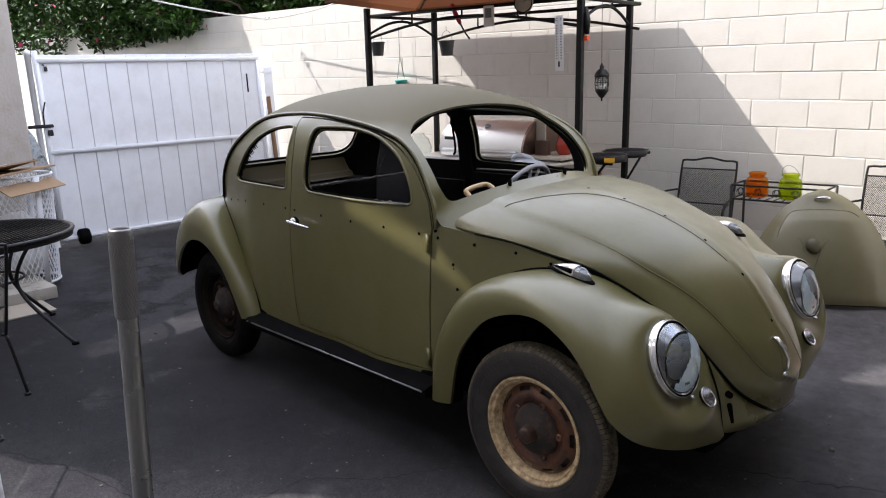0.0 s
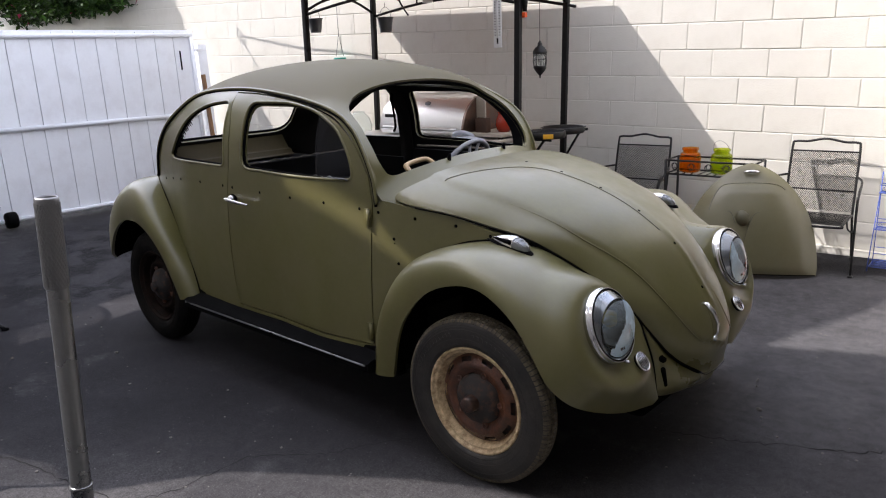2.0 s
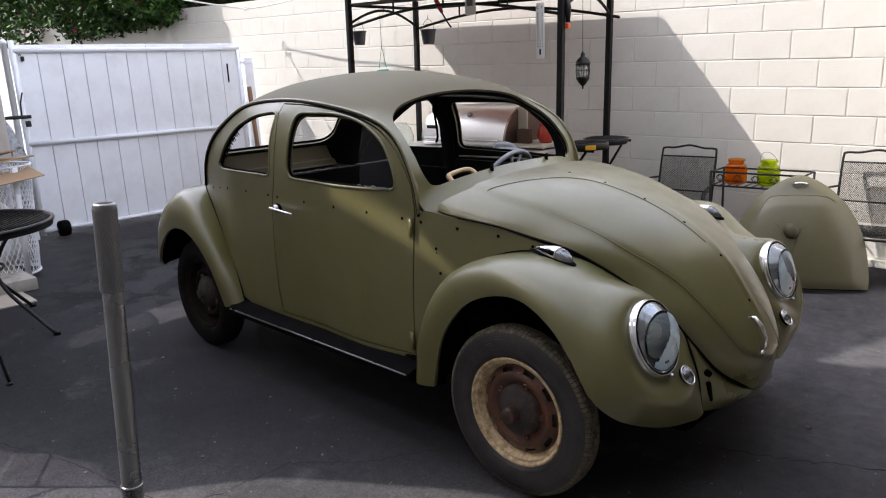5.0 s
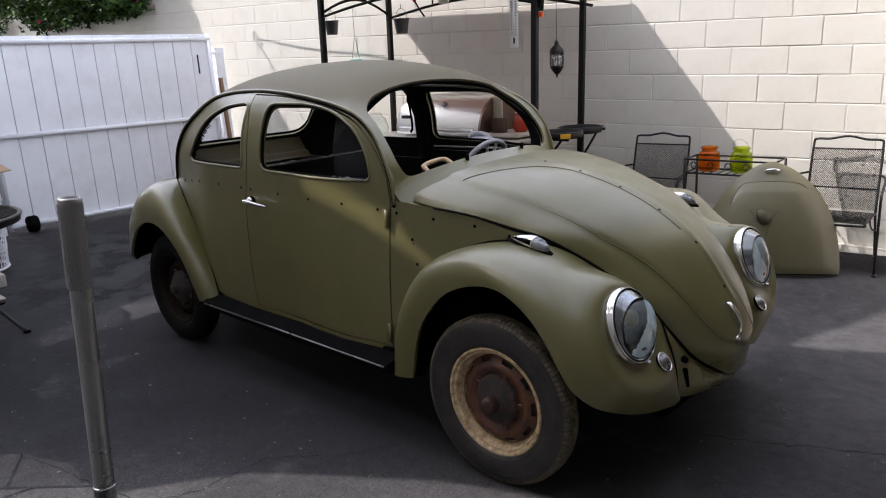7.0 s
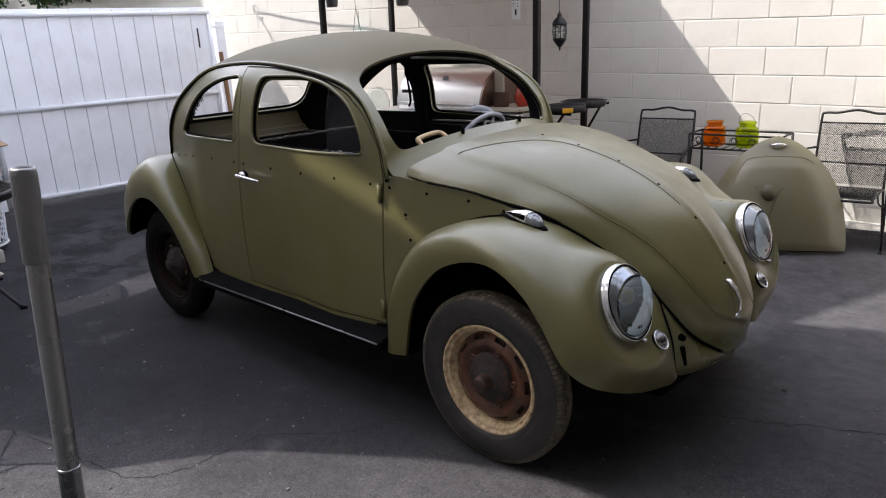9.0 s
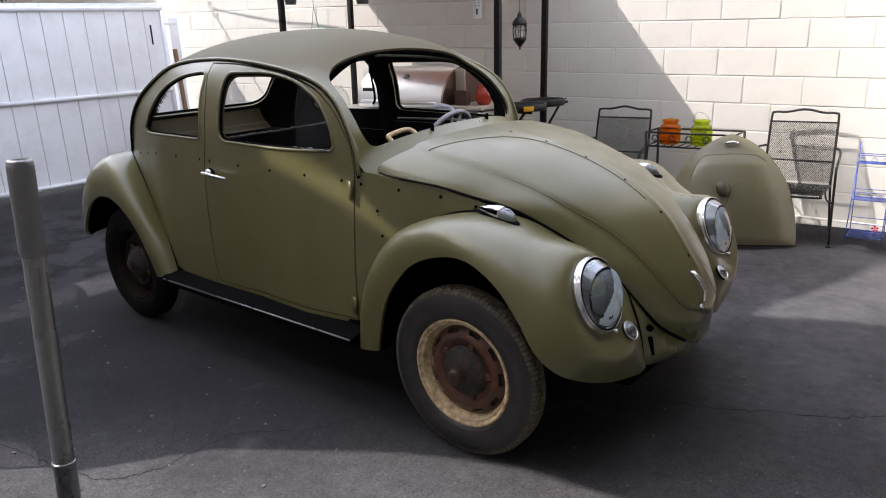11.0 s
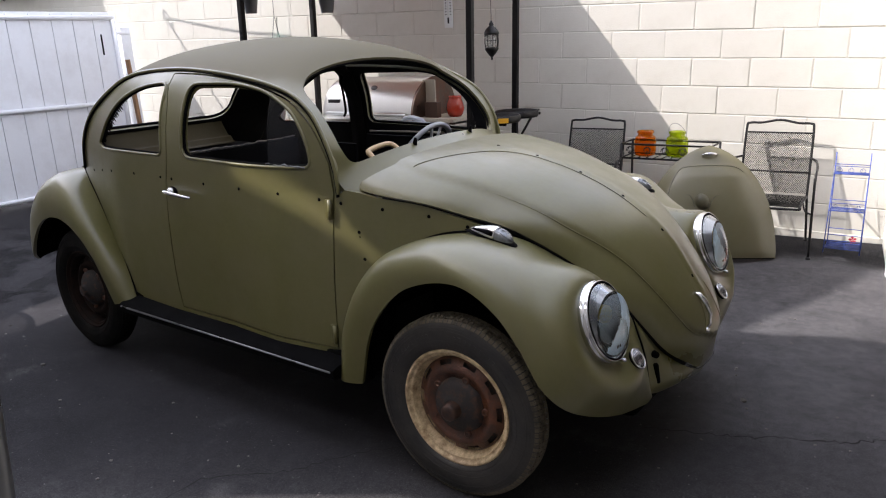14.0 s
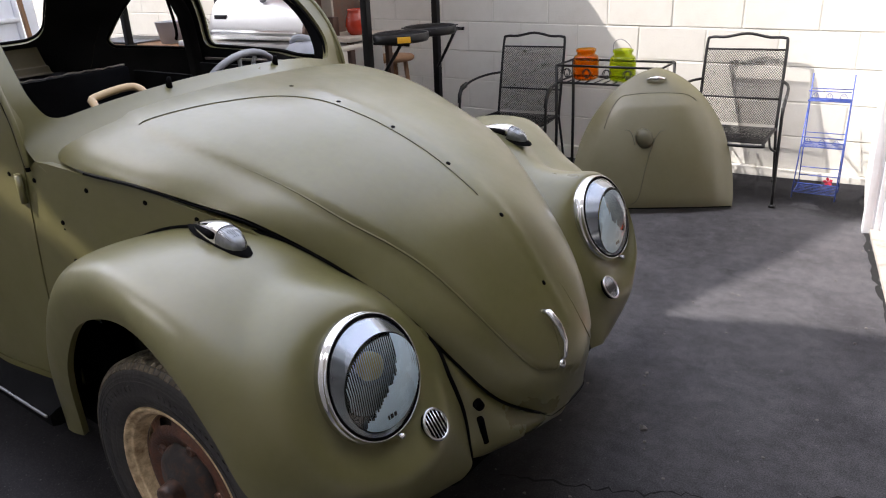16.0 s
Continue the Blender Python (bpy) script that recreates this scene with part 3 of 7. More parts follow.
DOOR = door_line()
DOOR_WINDOW = [tuple(p) for p in smooth_line(rounded([(-0.230, 1.068), (-0.216, 1.368), (0.085, 1.369), (0.285, 1.335), (0.432, 1.262), (0.502, 1.155), (0.520, 1.062), (0.2, 1.057)],
                                                     [0.06, 0.05, 0.1, 0.1, 0.1, 0.08, 0.045, 0.1], 4), 1, True)]
QUARTER_WINDOW = rounded([(-0.372, 1.066), (-0.372, 1.374), (-0.585, 1.356), (-0.73, 1.302), (-0.84, 1.215), (-0.965, 1.09), (-0.93, 1.066)], [0.04, 0.05, 0.1, 0.1, 0.1, 0.04, 0.03], 4)
side_rest = [(0.665, 0.30), (0.70, 0.45), (0.765, 0.60), (0.865, 0.725), (1.0, 0.81), (1.15, 0.838), (1.3, 0.81), (1.42, 0.73), (1.42, 0.750), (1.25, 0.862), (1.108, 0.905), (0.966, 0.946), (0.80, 0.966), (0.70, 0.985), (0.66, 0.99)]
SIDE = side_rest + drip_line + [(-1.45, 0.75), (-1.7, 0.55), (-1.75, 0.35), (-0.8, 0.32), (-0.3, 0.34), (0.3, 0.34)]

# pairs along the roof: drip-rail point (x, z) and centre-line point (x, z)
ROOF = [((0.80, 0.905), (0.875, 1.020)), ((0.70, 0.958), (0.79, 1.066)), ((0.634, 1.025), (0.685, 1.117)), ((0.605, 1.128), (0.64, 1.152)), ((0.568, 1.203), (0.535, 1.235)),
        ((0.497, 1.280), (0.41, 1.335)), ((0.382, 1.338), (0.285, 1.425)), ((0.26, 1.363), (0.16, 1.488)), ((0.10, 1.393), (0.0, 1.525)),
        ((-0.133, 1.416), (-0.22, 1.545)), ((-0.413, 1.427), (-0.50, 1.540)), ((-0.62, 1.417), (-0.78, 1.508)), ((-0.80, 1.365), (-1.02, 1.440)),
        ((-0.95, 1.285), (-1.24, 1.330)), ((-1.08, 1.20), (-1.43, 1.20)), ((-1.19, 1.075), (-1.60, 1.02)), ((-1.25, 0.95), (-1.73, 0.82)), ((-1.45, 0.75), (-1.80, 0.62)), ((-1.7, 0.45), (-1.80, 0.42))]
ROOF_D = [(d[0], flank(*d), d[1]) for d, c in ROOF]
ROOF_C = [c for d, c in ROOF]


def roof_point(u, v):
    """u along the roof, v across: -1 and 1 on the drip rails."""
    d, c = rail_at(ROOF_D, u), rail_at(ROOF_C, u)
    a = abs(v)
    th = a * math.pi * 0.46
    s, w = math.sin(th) / math.sin(math.pi * 0.46), (math.cos(th) - math.cos(math.pi * 0.46)) / (1 - math.cos(math.pi * 0.46))
    s = 0.5 * s + 0.5 * a ** 0.92
    return far_warp(d[0] + (c[0] - d[0]) * w, math.copysign(d[1] * s, v) if v else 0.0, d[2] + (c[1] - d[2]) * w, ease(a / 0.9) if v > 0 else 0.0)


US = 0.16  # one roof key is about this many metres


def on_roof(a, b):
    return roof_point(a / US, b / 0.62)


def u_hole(u0, u1, v0, v1, r, n=6):
    """A symmetric hole from u0 (half width v0) to u1 (half width v1)."""
    return rounded([(u0 * US, -v0 * 0.62), (u1 * US, -v1 * 0.62), (u1 * US, v1 * 0.62), (u0 * US, v0 * 0.62)], r, n)


WIND = rounded([(2.22 * US, -0.50), (3.0 * US, -0.545), (4.4 * US, -0.545), (5.6 * US, -0.535), (6.05 * US, -0.40), (6.17 * US, -0.2), (6.20 * US, 0.0), (6.17 * US, 0.2), (6.05 * US, 0.40),
                (5.6 * US, 0.535), (4.4 * US, 0.545), (3.0 * US, 0.545), (2.22 * US, 0.50), (2.16 * US, 0.25), (2.16 * US, -0.25)], [0.09, 0.1, 0.1, 0.11, 0.12, 0.1, 0.1, 0.1, 0.12, 0.11, 0.1, 0.1, 0.09, 0.1, 0.1], 5)
REAR_WIN = u_hole(12.6, 14.6, 0.50, 0.62, 0.1)
roof = part("roof_shell", sheet(on_roof, [(0.0, -0.62), (18 * US, -0.62), (18 * US, 0.62), (0.0, 0.62)], [WIND, REAR_WIN], 0.03), ["toned", "liner"], car, "olive roof, browner and duller towards the crown")
thick(roof, 0.022, 1, 0)

NEAR_SIDE = (DOOR, DOOR_WINDOW, QUARTER_WINDOW)
FAR_SIDE = ([(x - 0.13 * ease((-0.05 - x) / 0.2), z) for x, z in DOOR], [(x - 0.165 * ease((0.05 - x) / 0.2), z) for x, z in DOOR_WINDOW],
            rounded([(-0.525, 1.050), (-0.525, 1.374), (-0.68, 1.362), (-0.84, 1.295), (-0.99, 1.200), (-1.11, 1.090), (-1.07, 1.050)], [0.04, 0.05, 0.08, 0.08, 0.1, 0.05, 0.04], 4))
for s in (-1, 1):
    f = on_flank(s)
    DOOR, DOOR_WINDOW, QUARTER_WINDOW = NEAR_SIDE if s < 0 else FAR_SIDE
    hole = shrink(DOOR, -0.003)
    # the closed outer skin without the door
    sp = part("side_panel", sheet(f, SIDE, [hole, QUARTER_WINDOW], 0.03), ["paint", "liner"], car)
    thick(sp, 0.02, 1, 0)
    door = part("door", sheet(f, shrink(DOOR, 0.003), [DOOR_WINDOW], 0.028), ["paint", "navy"], car, "olive door with chrome handle and open window")
    thick(door, 0.035, 1, 0)
    # rolled window rims
    for poly, nm, host in ((DOOR_WINDOW, "window_rim", door), (QUARTER_WINDOW, "window_rim", sp)):
        bm = bmesh.new()
        P = resample(poly, 0.03)
        tube(bm, [skin(s, x, z, -0.002) for x, z in P], 0.0075, 6, True)
        part(nm, bm, "paint", host)
        bm = bmesh.new()
        P2 = resample(shrink(poly, 0.006), 0.03)
        tube(bm, [skin(s, x, z, -0.014) for x, z in P2], 0.007, 6, True)
        part("window_seal", bm, "rubber", host)
    if s < 0:
        bm = bmesh.new()
        rl = random.Random(3)
        for k in range(26):
            t = k / 25
            x, z = -0.70 - 0.24 * t, 1.315 - 0.205 * t - 0.012 * math.sin(math.pi * t)
            y = -(flank(x, z) - 0.014)
            l = rl.uniform(0.008, 0.03)
            tube(bm, [(x, y, z), (x + l * 0.7, y, z - l * rl.uniform(0.3, 0.9))], [0.005, 0.0015], 5)
        tagged(part("torn_seal", bm, "rubber", sp, "torn rubber seal"), kind="stuff")
    # drip rail
    bm = bmesh.new()
    tube(bm, [skin(s, x, z, 0.006) for x, z in drip_line], 0.008, 6)
    part("drip_rail", bm, "paint", car)
    bm = bmesh.new()
    tube(bm, [Vector(skin(s, x, z, 0.007)) - Vector((0.002, 0, 0.011)) for x, z in drip_line], 0.0062, 6)
    part("rail_seam", bm, "rubber", car)
    # door handle
    bm = bmesh.new()
    y0 = s * (flank(-0.33, 0.914) + 0.012)
    lathe(bm, [(0, 0.0), (0.019, 0.002), (0.021, 0.012), (0.016, 0.022), (0, 0.025)], 16, Matrix.Translation((-0.318, y0 - s * 0.012, 0.914)) @ Euler((radians(90) if s < 0 else radians(-90), 0, 0)).to_matrix().to_4x4())
    tube(bm, [(-0.348, y0 + s * 0.012, 0.916), (-0.328, y0 + s * 0.022, 0.916), (-0.275, y0 + s * 0.03, 0.9145), (-0.205, y0 + s * 0.03, 0.910), (-0.150, y0 + s * 0.022, 0.906)], [0.008, 0.012, 0.0095, 0.008, 0.005], 10)
    part("door_handle", bm, "chrome", door, "chrome lever handle")
    bm = bmesh.new()
    lathe(bm, [(0, 0.004), (0.024, 0.004), (0.027, 0.0)], 20, Matrix.Translation((-0.318, y0 - s * 0.012, 0.914)) @ Euler((radians(90) if s < 0 else radians(-90), 0, 0)).to_matrix().to_4x4() @ Matrix.Diagonal((1.25, 0.85, 1, 1)))
    part("handle_plate", bm, "rubber", door, "black handle gasket")
    # hinges
    for z in (0.917, 0.435):
        bm = bmesh.new()
        y0 = s * (flank(0.59, z) + 0.004)
        box(bm, (0.590, y0, z), (0.022, 0.014, 0.075), 0.003)
        tube(bm, [(0.603, y0 + s * 0.006, z - 0.036), (0.603, y0 + s * 0.006, z + 0.036)], 0.008, 10)
        part("hinge", bm, "paint", door, "painted door hinge")
    # small holes where trim clips sat
    hole_bm = bmesh.new()
    lathe(hole_bm, [(0, 0.0012), (0.0058, 0.0012), (0.0066, 0.0)], 10)
    hole_me = finish("trim_hole", hole_bm, "dark", car)
    first = True
    for x, z in ((-1.10, 0.944), (-0.98, 0.955), (-0.856, 0.964), (-0.629, 0.970), (-0.402, 0.971), (-0.319, 0.969), (-0.096, 0.964), (0.129, 0.961), (0.347, 0.958), (0.546, 0.949), (0.642, 0.941),
                 (0.806, 0.926), (0.981, 0.910), (1.118, 0.880), (0.715, 0.839), (0.718, 0.822), (0.735, 0.740)):
        y = flank(x, z)
        nx = Vector((-(flank(x + 0.01, z) - flank(x - 0.01, z)) / 0.02, 1, 0)).normalized()
        nx.y *= s
        o = hole_me if first else new("trim_hole", hole_me.data)
        o.parent = car
        o.matrix_world = Matrix.Translation((x, s * (y + 0.0008), z)) @ nx.to_track_quat("Z", "Y").to_matrix().to_4x4()
        if (x, z) == (0.718, 0.822):
            o.scale = (0.4, 0.4, 1)
        first = False

# windscreen rubber and header
bm = bmesh.new()
tube(bm, [Vector(on_roof(a, b)) + Vector((-0.012, 0, -0.012)) for a, b in resample(shrink(WIND, 0.002), 0.03)], 0.007, 6, True)
part("windscreen_seal", bm, "rubber", car)
bm = bmesh.new()
tube(bm, [on_roof(a, b) for a, b in resample(REAR_WIN, 0.03)], 0.009, 6, True)
part("rear_window_seal", bm, "rubber", car)

# bonnet
HOOD_C = [(0.775, 1.086), (0.93, 1.069), (1.10, 1.039), (1.28, 0.989), (1.45, 0.914), (1.60, 0.804), (1.710, 0.656), (1.775, 0.55), (1.802, 0.455), (1.790, 0.358)]
HOOD_E = [(0.672, 0.590, 0.986), (0.80, 0.592, 0.970), (0.966, 0.560, 0.951), (1.108, 0.507, 0.912), (1.25, 0.457, 0.872), (1.416, 0.374, 0.769), (1.56, 0.325, 0.665), (1.64, 0.270, 0.55), (1.712, 0.205, 0.44), (1.778, 0.09, 0.356)]


def hood_point(a, b):
    """a from the cowl to the nose, 0 to 9; b across, -1 to 1. A raised panel runs down the middle."""
    e, c = rail_at(HOOD_E, a), rail_at(HOOD_C, a)
    k = abs(b)
    tm = radians(66)
    th = k * tm
    s, w = math.sin(th) / math.sin(tm), (math.cos(th) - math.cos(tm)) / (1 - math.cos(tm))
    w = max(w, 0.0) ** (0.62 + 0.38 * ease(a / 3.0))  # squarer shoulders towards the cowl
    p = np.array((e[0] + (c[0] - e[0]) * w, math.copysign(e[1] * s, b) if b else 0.0, e[2] + (c[1] - e[2]) * w))
    half = float(np.interp(a, (0, 1.2, 2.5, 4, 4.75, 5.6, 6.5, 7.1, 7.5, 8.1), (0.62, 0.66, 0.655, 0.675, 0.66, 0.60, 0.56, 0.52, 0.44, 0.0)))
    lift = 0.011 / (1 + math.exp(-(half - k) * 100)) if half > 0 else 0.0
    ridge = 0.004 * math.exp(-(k / 0.022) ** 2) * min(1, max(0, (a - 1.0) * 2)) * min(1, max(0, (7.0 - a) * 2))
    n = np.array((c[0] - 0.9, p[1] * 0.6, c[1] - 0.3))
    n = n / np.linalg.norm(n)
    return tuple(p + n * (0.006 + lift + ridge))


HS = 0.16
hood_outline = rounded([(0.0, -0.6), (9 * HS, -0.6), (9 * HS, 0.6), (0.0, 0.6)], [0.045, 0.02, 0.02, 0.045], 6)
hood = part("bonnet", sheet(lambda a, b: hood_point(a / HS, b / 0.6), hood_outline, (), 0.022, (0.9, 0, 0.3)), ["paint", "liner"], car, "curved olive bonnet with raised centre panel")
thick(hood, 0.014, 1, 0)
bm = bmesh.new()
edge = [Vector(hood_point(a / HS, b / 0.6)) for a, b in resample(shrink(hood_outline, -0.004), 0.025)]
far = min(range(len(edge)), key=lambda i: edge[i].x + abs(edge[i].y))
edge = [p - (Vector((0, 0, 0.006)) if p.x > 0.75 else Vector((0.003, 0, 0.003))) for p in edge[far:] + edge[:far] if p.x > 0.80]
tube(bm, edge, [0.0010 if p.x > 1.75 else 0.0026 for p in edge], 6)
part("bonnet_seal", bm, "rubber", hood, "black rubber seal")
for i, a in enumerate((1.0, 2.02, 3.02, 4.0, 4.98, 6.0)):
    p, q = Vector(hood_point(a, -0.03)), Vector(hood_point(a + 0.05, -0.03))
    n = (q - p).cross(Vector((0, 1, 0)))
    n = n if n.z > 0 else -n
    o = new("trim_hole", hole_me.data)
    o.parent = hood
    o.matrix_world = Matrix.Translation(p) @ n.to_track_quat("Z", "Y").to_matrix().to_4x4()
# thin scribed line behind the centre panel
bm = bmesh.new()
arc = [Vector(hood_point(a, b)) + Vector((0, 0, 0.0006)) for a, b in smooth_line([(0.62, -0.64), (0.70, -0.48), (0.90, -0.32), (1.25, -0.16), (1.8, -0.075), (2.5, -0.055), (3.2, -0.052), (3.9, -0.055), (4.6, -0.06)], 8)]
tube(bm, arc, 0.0018, 4)
part("scribed_line", bm, "paint_dull", hood)
for sgn in (-1, 1):
    bm = bmesh.new()
    keys = [(2.3, 0.655), (3.2, 0.665), (4.2, 0.68), (4.75, 0.66), (5.6, 0.60), (6.5, 0.56), (7.1, 0.52), (7.5, 0.45), (7.68, 0.36), (7.6, 0.27), (7.1, 0.18), (6.4, 0.13), (5.8, 0.09)]
    line = [Vector(hood_point(a, sgn * b)) - Vector((0.0006, 0, 0.0006)) for a, b in smooth_line(keys, 7)]
    tube(bm, line, [0.0030 * min(1, 0.15 + i / 18, 0.15 + (len(line) - 1 - i) / 22) for i in range(len(line))], 6)
    part("panel_crease", bm, "paint", hood)
# bonnet handle
bm = bmesh.new()
hp = [hood_point(a, -b) for a, b in ((6.40, 0.165), (6.50, 0.165), (6.75, 0.17), (7.05, 0.18), (7.38, 0.205), (7.55, 0.225))]
tube(bm, [Vector(hp[0]), Vector(hp[1]) + Vector((0.008, 0, 0.010)), Vector(hp[2]) + Vector((0.019, 0, 0.009)), Vector(hp[3]) + Vector((0.022, 0, 0.002)), Vector(hp[4]) + Vector((0.012, 0, -0.002)), Vector(hp[5])], [0.006, 0.0095, 0.0090, 0.0066, 0.0052, 0.005], 10)
part("bonnet_handle", bm, "chrome", hood, "curved chrome bonnet handle")
bm = bmesh.new()
p = Vector(hood_point(7.62, -0.235)) - Vector((0.006, 0, 0))
lathe(bm, [(0, 0.016), (0.008, 0.014), (0.0105, 0.008), (0.0105, 0.0)], 14, Matrix.Translation(p) @ Euler((0, radians(90), 0)).to_matrix().to_4x4())
part("lock_button", bm, "chrome", hood, "chrome lock button")

# front fenders, from the sill over the wheel to the nose
FI = [(.63, .672, .278), (.665, .66, .46), (.73, .633, .62), (.83, .597, .745), (.98, .553, .832), (1.13, .51, .862), (1.28, .443, .845), (1.42, .368, .760), (1.53, .328, .683), (1.61, .300, .60), (1.643, .298, .53), (1.67, .285, .43), (1.69, .29, .315)]
FK = [(.65, .76, .278), (.69, .785, .52), (.79, .80, .72), (.92, .81, .85), (1.07, .81, .905), (1.22, .81, .905), (1.40, .80, .875), (1.57, .77, .815), (1.73, .72, .715), (1.80, .66, .585), (1.80, .55, .475), (1.76, .42, .40), (1.73, .33, .335)]
FO = [(.79, .746, .305), (.855, .772, .49), (.92, .784, .60), (1.03, .792, .71), (1.17, .80, .768), (1.30, .810, .775), (1.42, .817, .715), (1.50, .814, .62), (1.565, .807, .513), (1.62, .76, .44), (1.66, .66, .385), (1.69, .52, .338), (1.71, .36, .31)]
LAMP = Vector((1.640, -0.532, 0.648))
LAMP_N = Vector((0.935, 0.02, 0.35)).normalized()
LAMP_R = 0.122


def fender_point(I, K, O, w=0.95):
    def f(u, v, s=-1):
        a = u * (len(I) - 1)
        i, k, o = rail_at(I, a), rail_at(K, a), rail_at(O, a)
        t = v
        b0, b1, b2 = (1 - t) ** 2, 2 * t * (1 - t) * w, t * t
        p = (b0 * i + b1 * k + b2 * o) / (b0 + b1 + b2)
        return Vector((p[0], s * p[1], p[2]))
    return f


front_f = fender_point(FI, FK, FO, 1.15)


def front_fender(u, v, s):
    p = front_f(u, v, -1)
    # swell to the lamp's seat
    d = p - LAMP
    h = d.dot(LAMP_N)
    rho = (d - LAMP_N * h).length
    k = min(1, max(0, (0.25 - rho) / (0.25 - LAMP_R * 0.98)))
    k = k * k * (3 - 2 * k) * ease((h + 0.32) / 0.14)
    p = p + LAMP_N * ((-0.022 - h) * k)
    if s < 0:
        return p
    # the right fender is drawn in a little round its lamp
    w = ease((rho - 0.125) / 0.10) * ease((p.x - 1.20) / 0.22) * ease(v / 0.3)
    return Vector((p.x, -p.y - 0.06 * w * ease((-p.y - 0.46) / 0.2), p.z - 0.052 * w * ease((p.z - 0.64) / 0.10)))


HUB_Z = 0.319
for s in (-1, 1):
    fbm = grid_patch(lambda u, v: front_fender(u, v, s), 120, 60, (1.15, s * 0.45, 0.4))
    seat = []
    for fc in fbm.faces:
        d = fc.calc_center_median()
        d = Vector((d.x, -abs(d.y), d.z)) - LAMP
        if (d - LAMP_N * d.dot(LAMP_N)).length < 0.108 and abs(d.dot(LAMP_N)) < 0.06:
            seat.append(fc)
    bmesh.ops.delete(fbm, geom=seat, context="FACES")
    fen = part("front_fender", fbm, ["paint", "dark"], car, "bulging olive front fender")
    thick(fen, 0.016, 1, 0)
    # bead between fender and body
    bm = bmesh.new()
    tube(bm, [front_fender(u / 60, 0.0, s) + Vector((0, s * 0.003, 0.004)) for u in range(0, 61)], [0.0042 + (0.0032 if s < 0 else 0.0095) * ease((u - 42) / 10) for u in range(0, 61)], 6)
    part("fender_beading", bm, "rubber", fen, "black beading")
    side = Matrix.Translation((-0.006, -0.022, 0)) @ Matrix.Diagonal((1, -1, 1, 1)) if s > 0 else Matrix.Identity(4)
    m = side @ Matrix.Translation(LAMP) @ LAMP_N.to_track_quat("Z", "Y").to_matrix().to_4x4()
    # headlamp: chrome ring, reflector bowl, bulb, fluted glass
    bm = bmesh.new()
    lathe(bm, [(0.127, -0.030), (0.1305, -0.018), (0.1300, -0.009), (0.1285, -0.003), (0.1272, -0.0025), (0.1274, 0.004), (0.1262, 0.009), (0.1243, 0.0105), (0.1222, 0.008), (0.1210, 0.002)], 48, m)
    ring = part("headlamp", bm, "chrome", car, "round headlamp with chrome ring")
    # the upright lamp unit sits behind the sloping cover glass: bezel wall, mirror bowl, fluted lens, bulb
    foot = LAMP + (LAMP_N.to_track_quat("Z", "Y") @ Vector((0, -0.111, 0.002)))
    uf = Vector((0.985, -0.06, 0.16)).normalized()
    ur = Vector((0, 0, 1)).cross(uf).normalized()
    uu = uf.cross(ur)
    m2 = side @ Matrix.Translation(foot + uu * 0.099 + uf * 0.001) @ Matrix((ur, uu, uf)).transposed().to_4x4()
    bm = bmesh.new()
    ra, rb2 = [], []
    for k in range(48):
        a = 2 * math.pi * k / 48
        ra.append(bm.verts.new(m @ Vector((0.1185 * math.cos(a), 0.1185 * math.sin(a), 0.006))))
        rb2.append(bm.verts.new(m2 @ Vector((0.099 * math.cos(a), 0.099 * math.sin(a), -0.002))))
    off = min(range(48), key=lambda k: (rb2[k].co - ra[0].co).length)
    for k in range(48):
        bm.faces.new((ra[k], ra[(k + 1) % 48], rb2[(k + 1 + off) % 48], rb2[(k + off) % 48]))
    part("bezel", bm, "bezel", ring, "grey inner bezel")
    bm = bmesh.new()
    n, rg = 44, 0.099
    V = {}
    for i in range(-n, n + 1):
        for j in range(-12, 13):
            x = i / n * rg
            y = j / 12 * math.sqrt(max(0.0, rg * rg - x * x))
            k = min(1, math.hypot(x, y) / rg)
            V[i, j] = bm.verts.new(m2 @ Vector((x, y, -0.058 * (1 - k * k) - 0.003 + (0.0007 if i % 2 else 0.0))))
    for i in range(-n, n):
        for j in range(-12, 12):
            bm.faces.new((V[i, j], V[i + 1, j], V[i + 1, j + 1], V[i, j + 1]))
    bmesh.ops.remove_doubles(bm, verts=bm.verts[:], dist=1e-5)
    part("reflector", bm, "silver", ring, "silver ribbed reflector bowl", angle=70)
    bm = bmesh.new()
    tube(bm, [m2 @ Vector((-0.002, 0.028, -0.052)), m2 @ Vector((-0.002, 0.030, -0.034)), m2 @ Vector((0.0, 0.032, -0.016)), m2 @ Vector((0.0, 0.032, -0.010))], [0.020, 0.030, 0.026, 0.012], 14)
    part("bulb", bm, "bulb", ring, "amber bulb")
    bm = bmesh.new()
    for k in range(-17, 18):
        x = k / 18 * 0.096
        h = math.sqrt(0.0965 ** 2 - x * x)
        tube(bm, [m2 @ Vector((x, -h * 0.55, 0.001)), m2 @ Vector((x, h * 0.2, 0.004)), m2 @ Vector((x, h * 0.93, 0.001))], 0.0009, 4)
    tagged(part("fluting", bm, "flute", ring), kind="stuff")
    # the lower wedge is a sky reflection built as a pale toothed sheet
    rt = random.Random(5)
    teeth = [rt.uniform(0.0, 0.040) * rt.random() for k in range(90)]
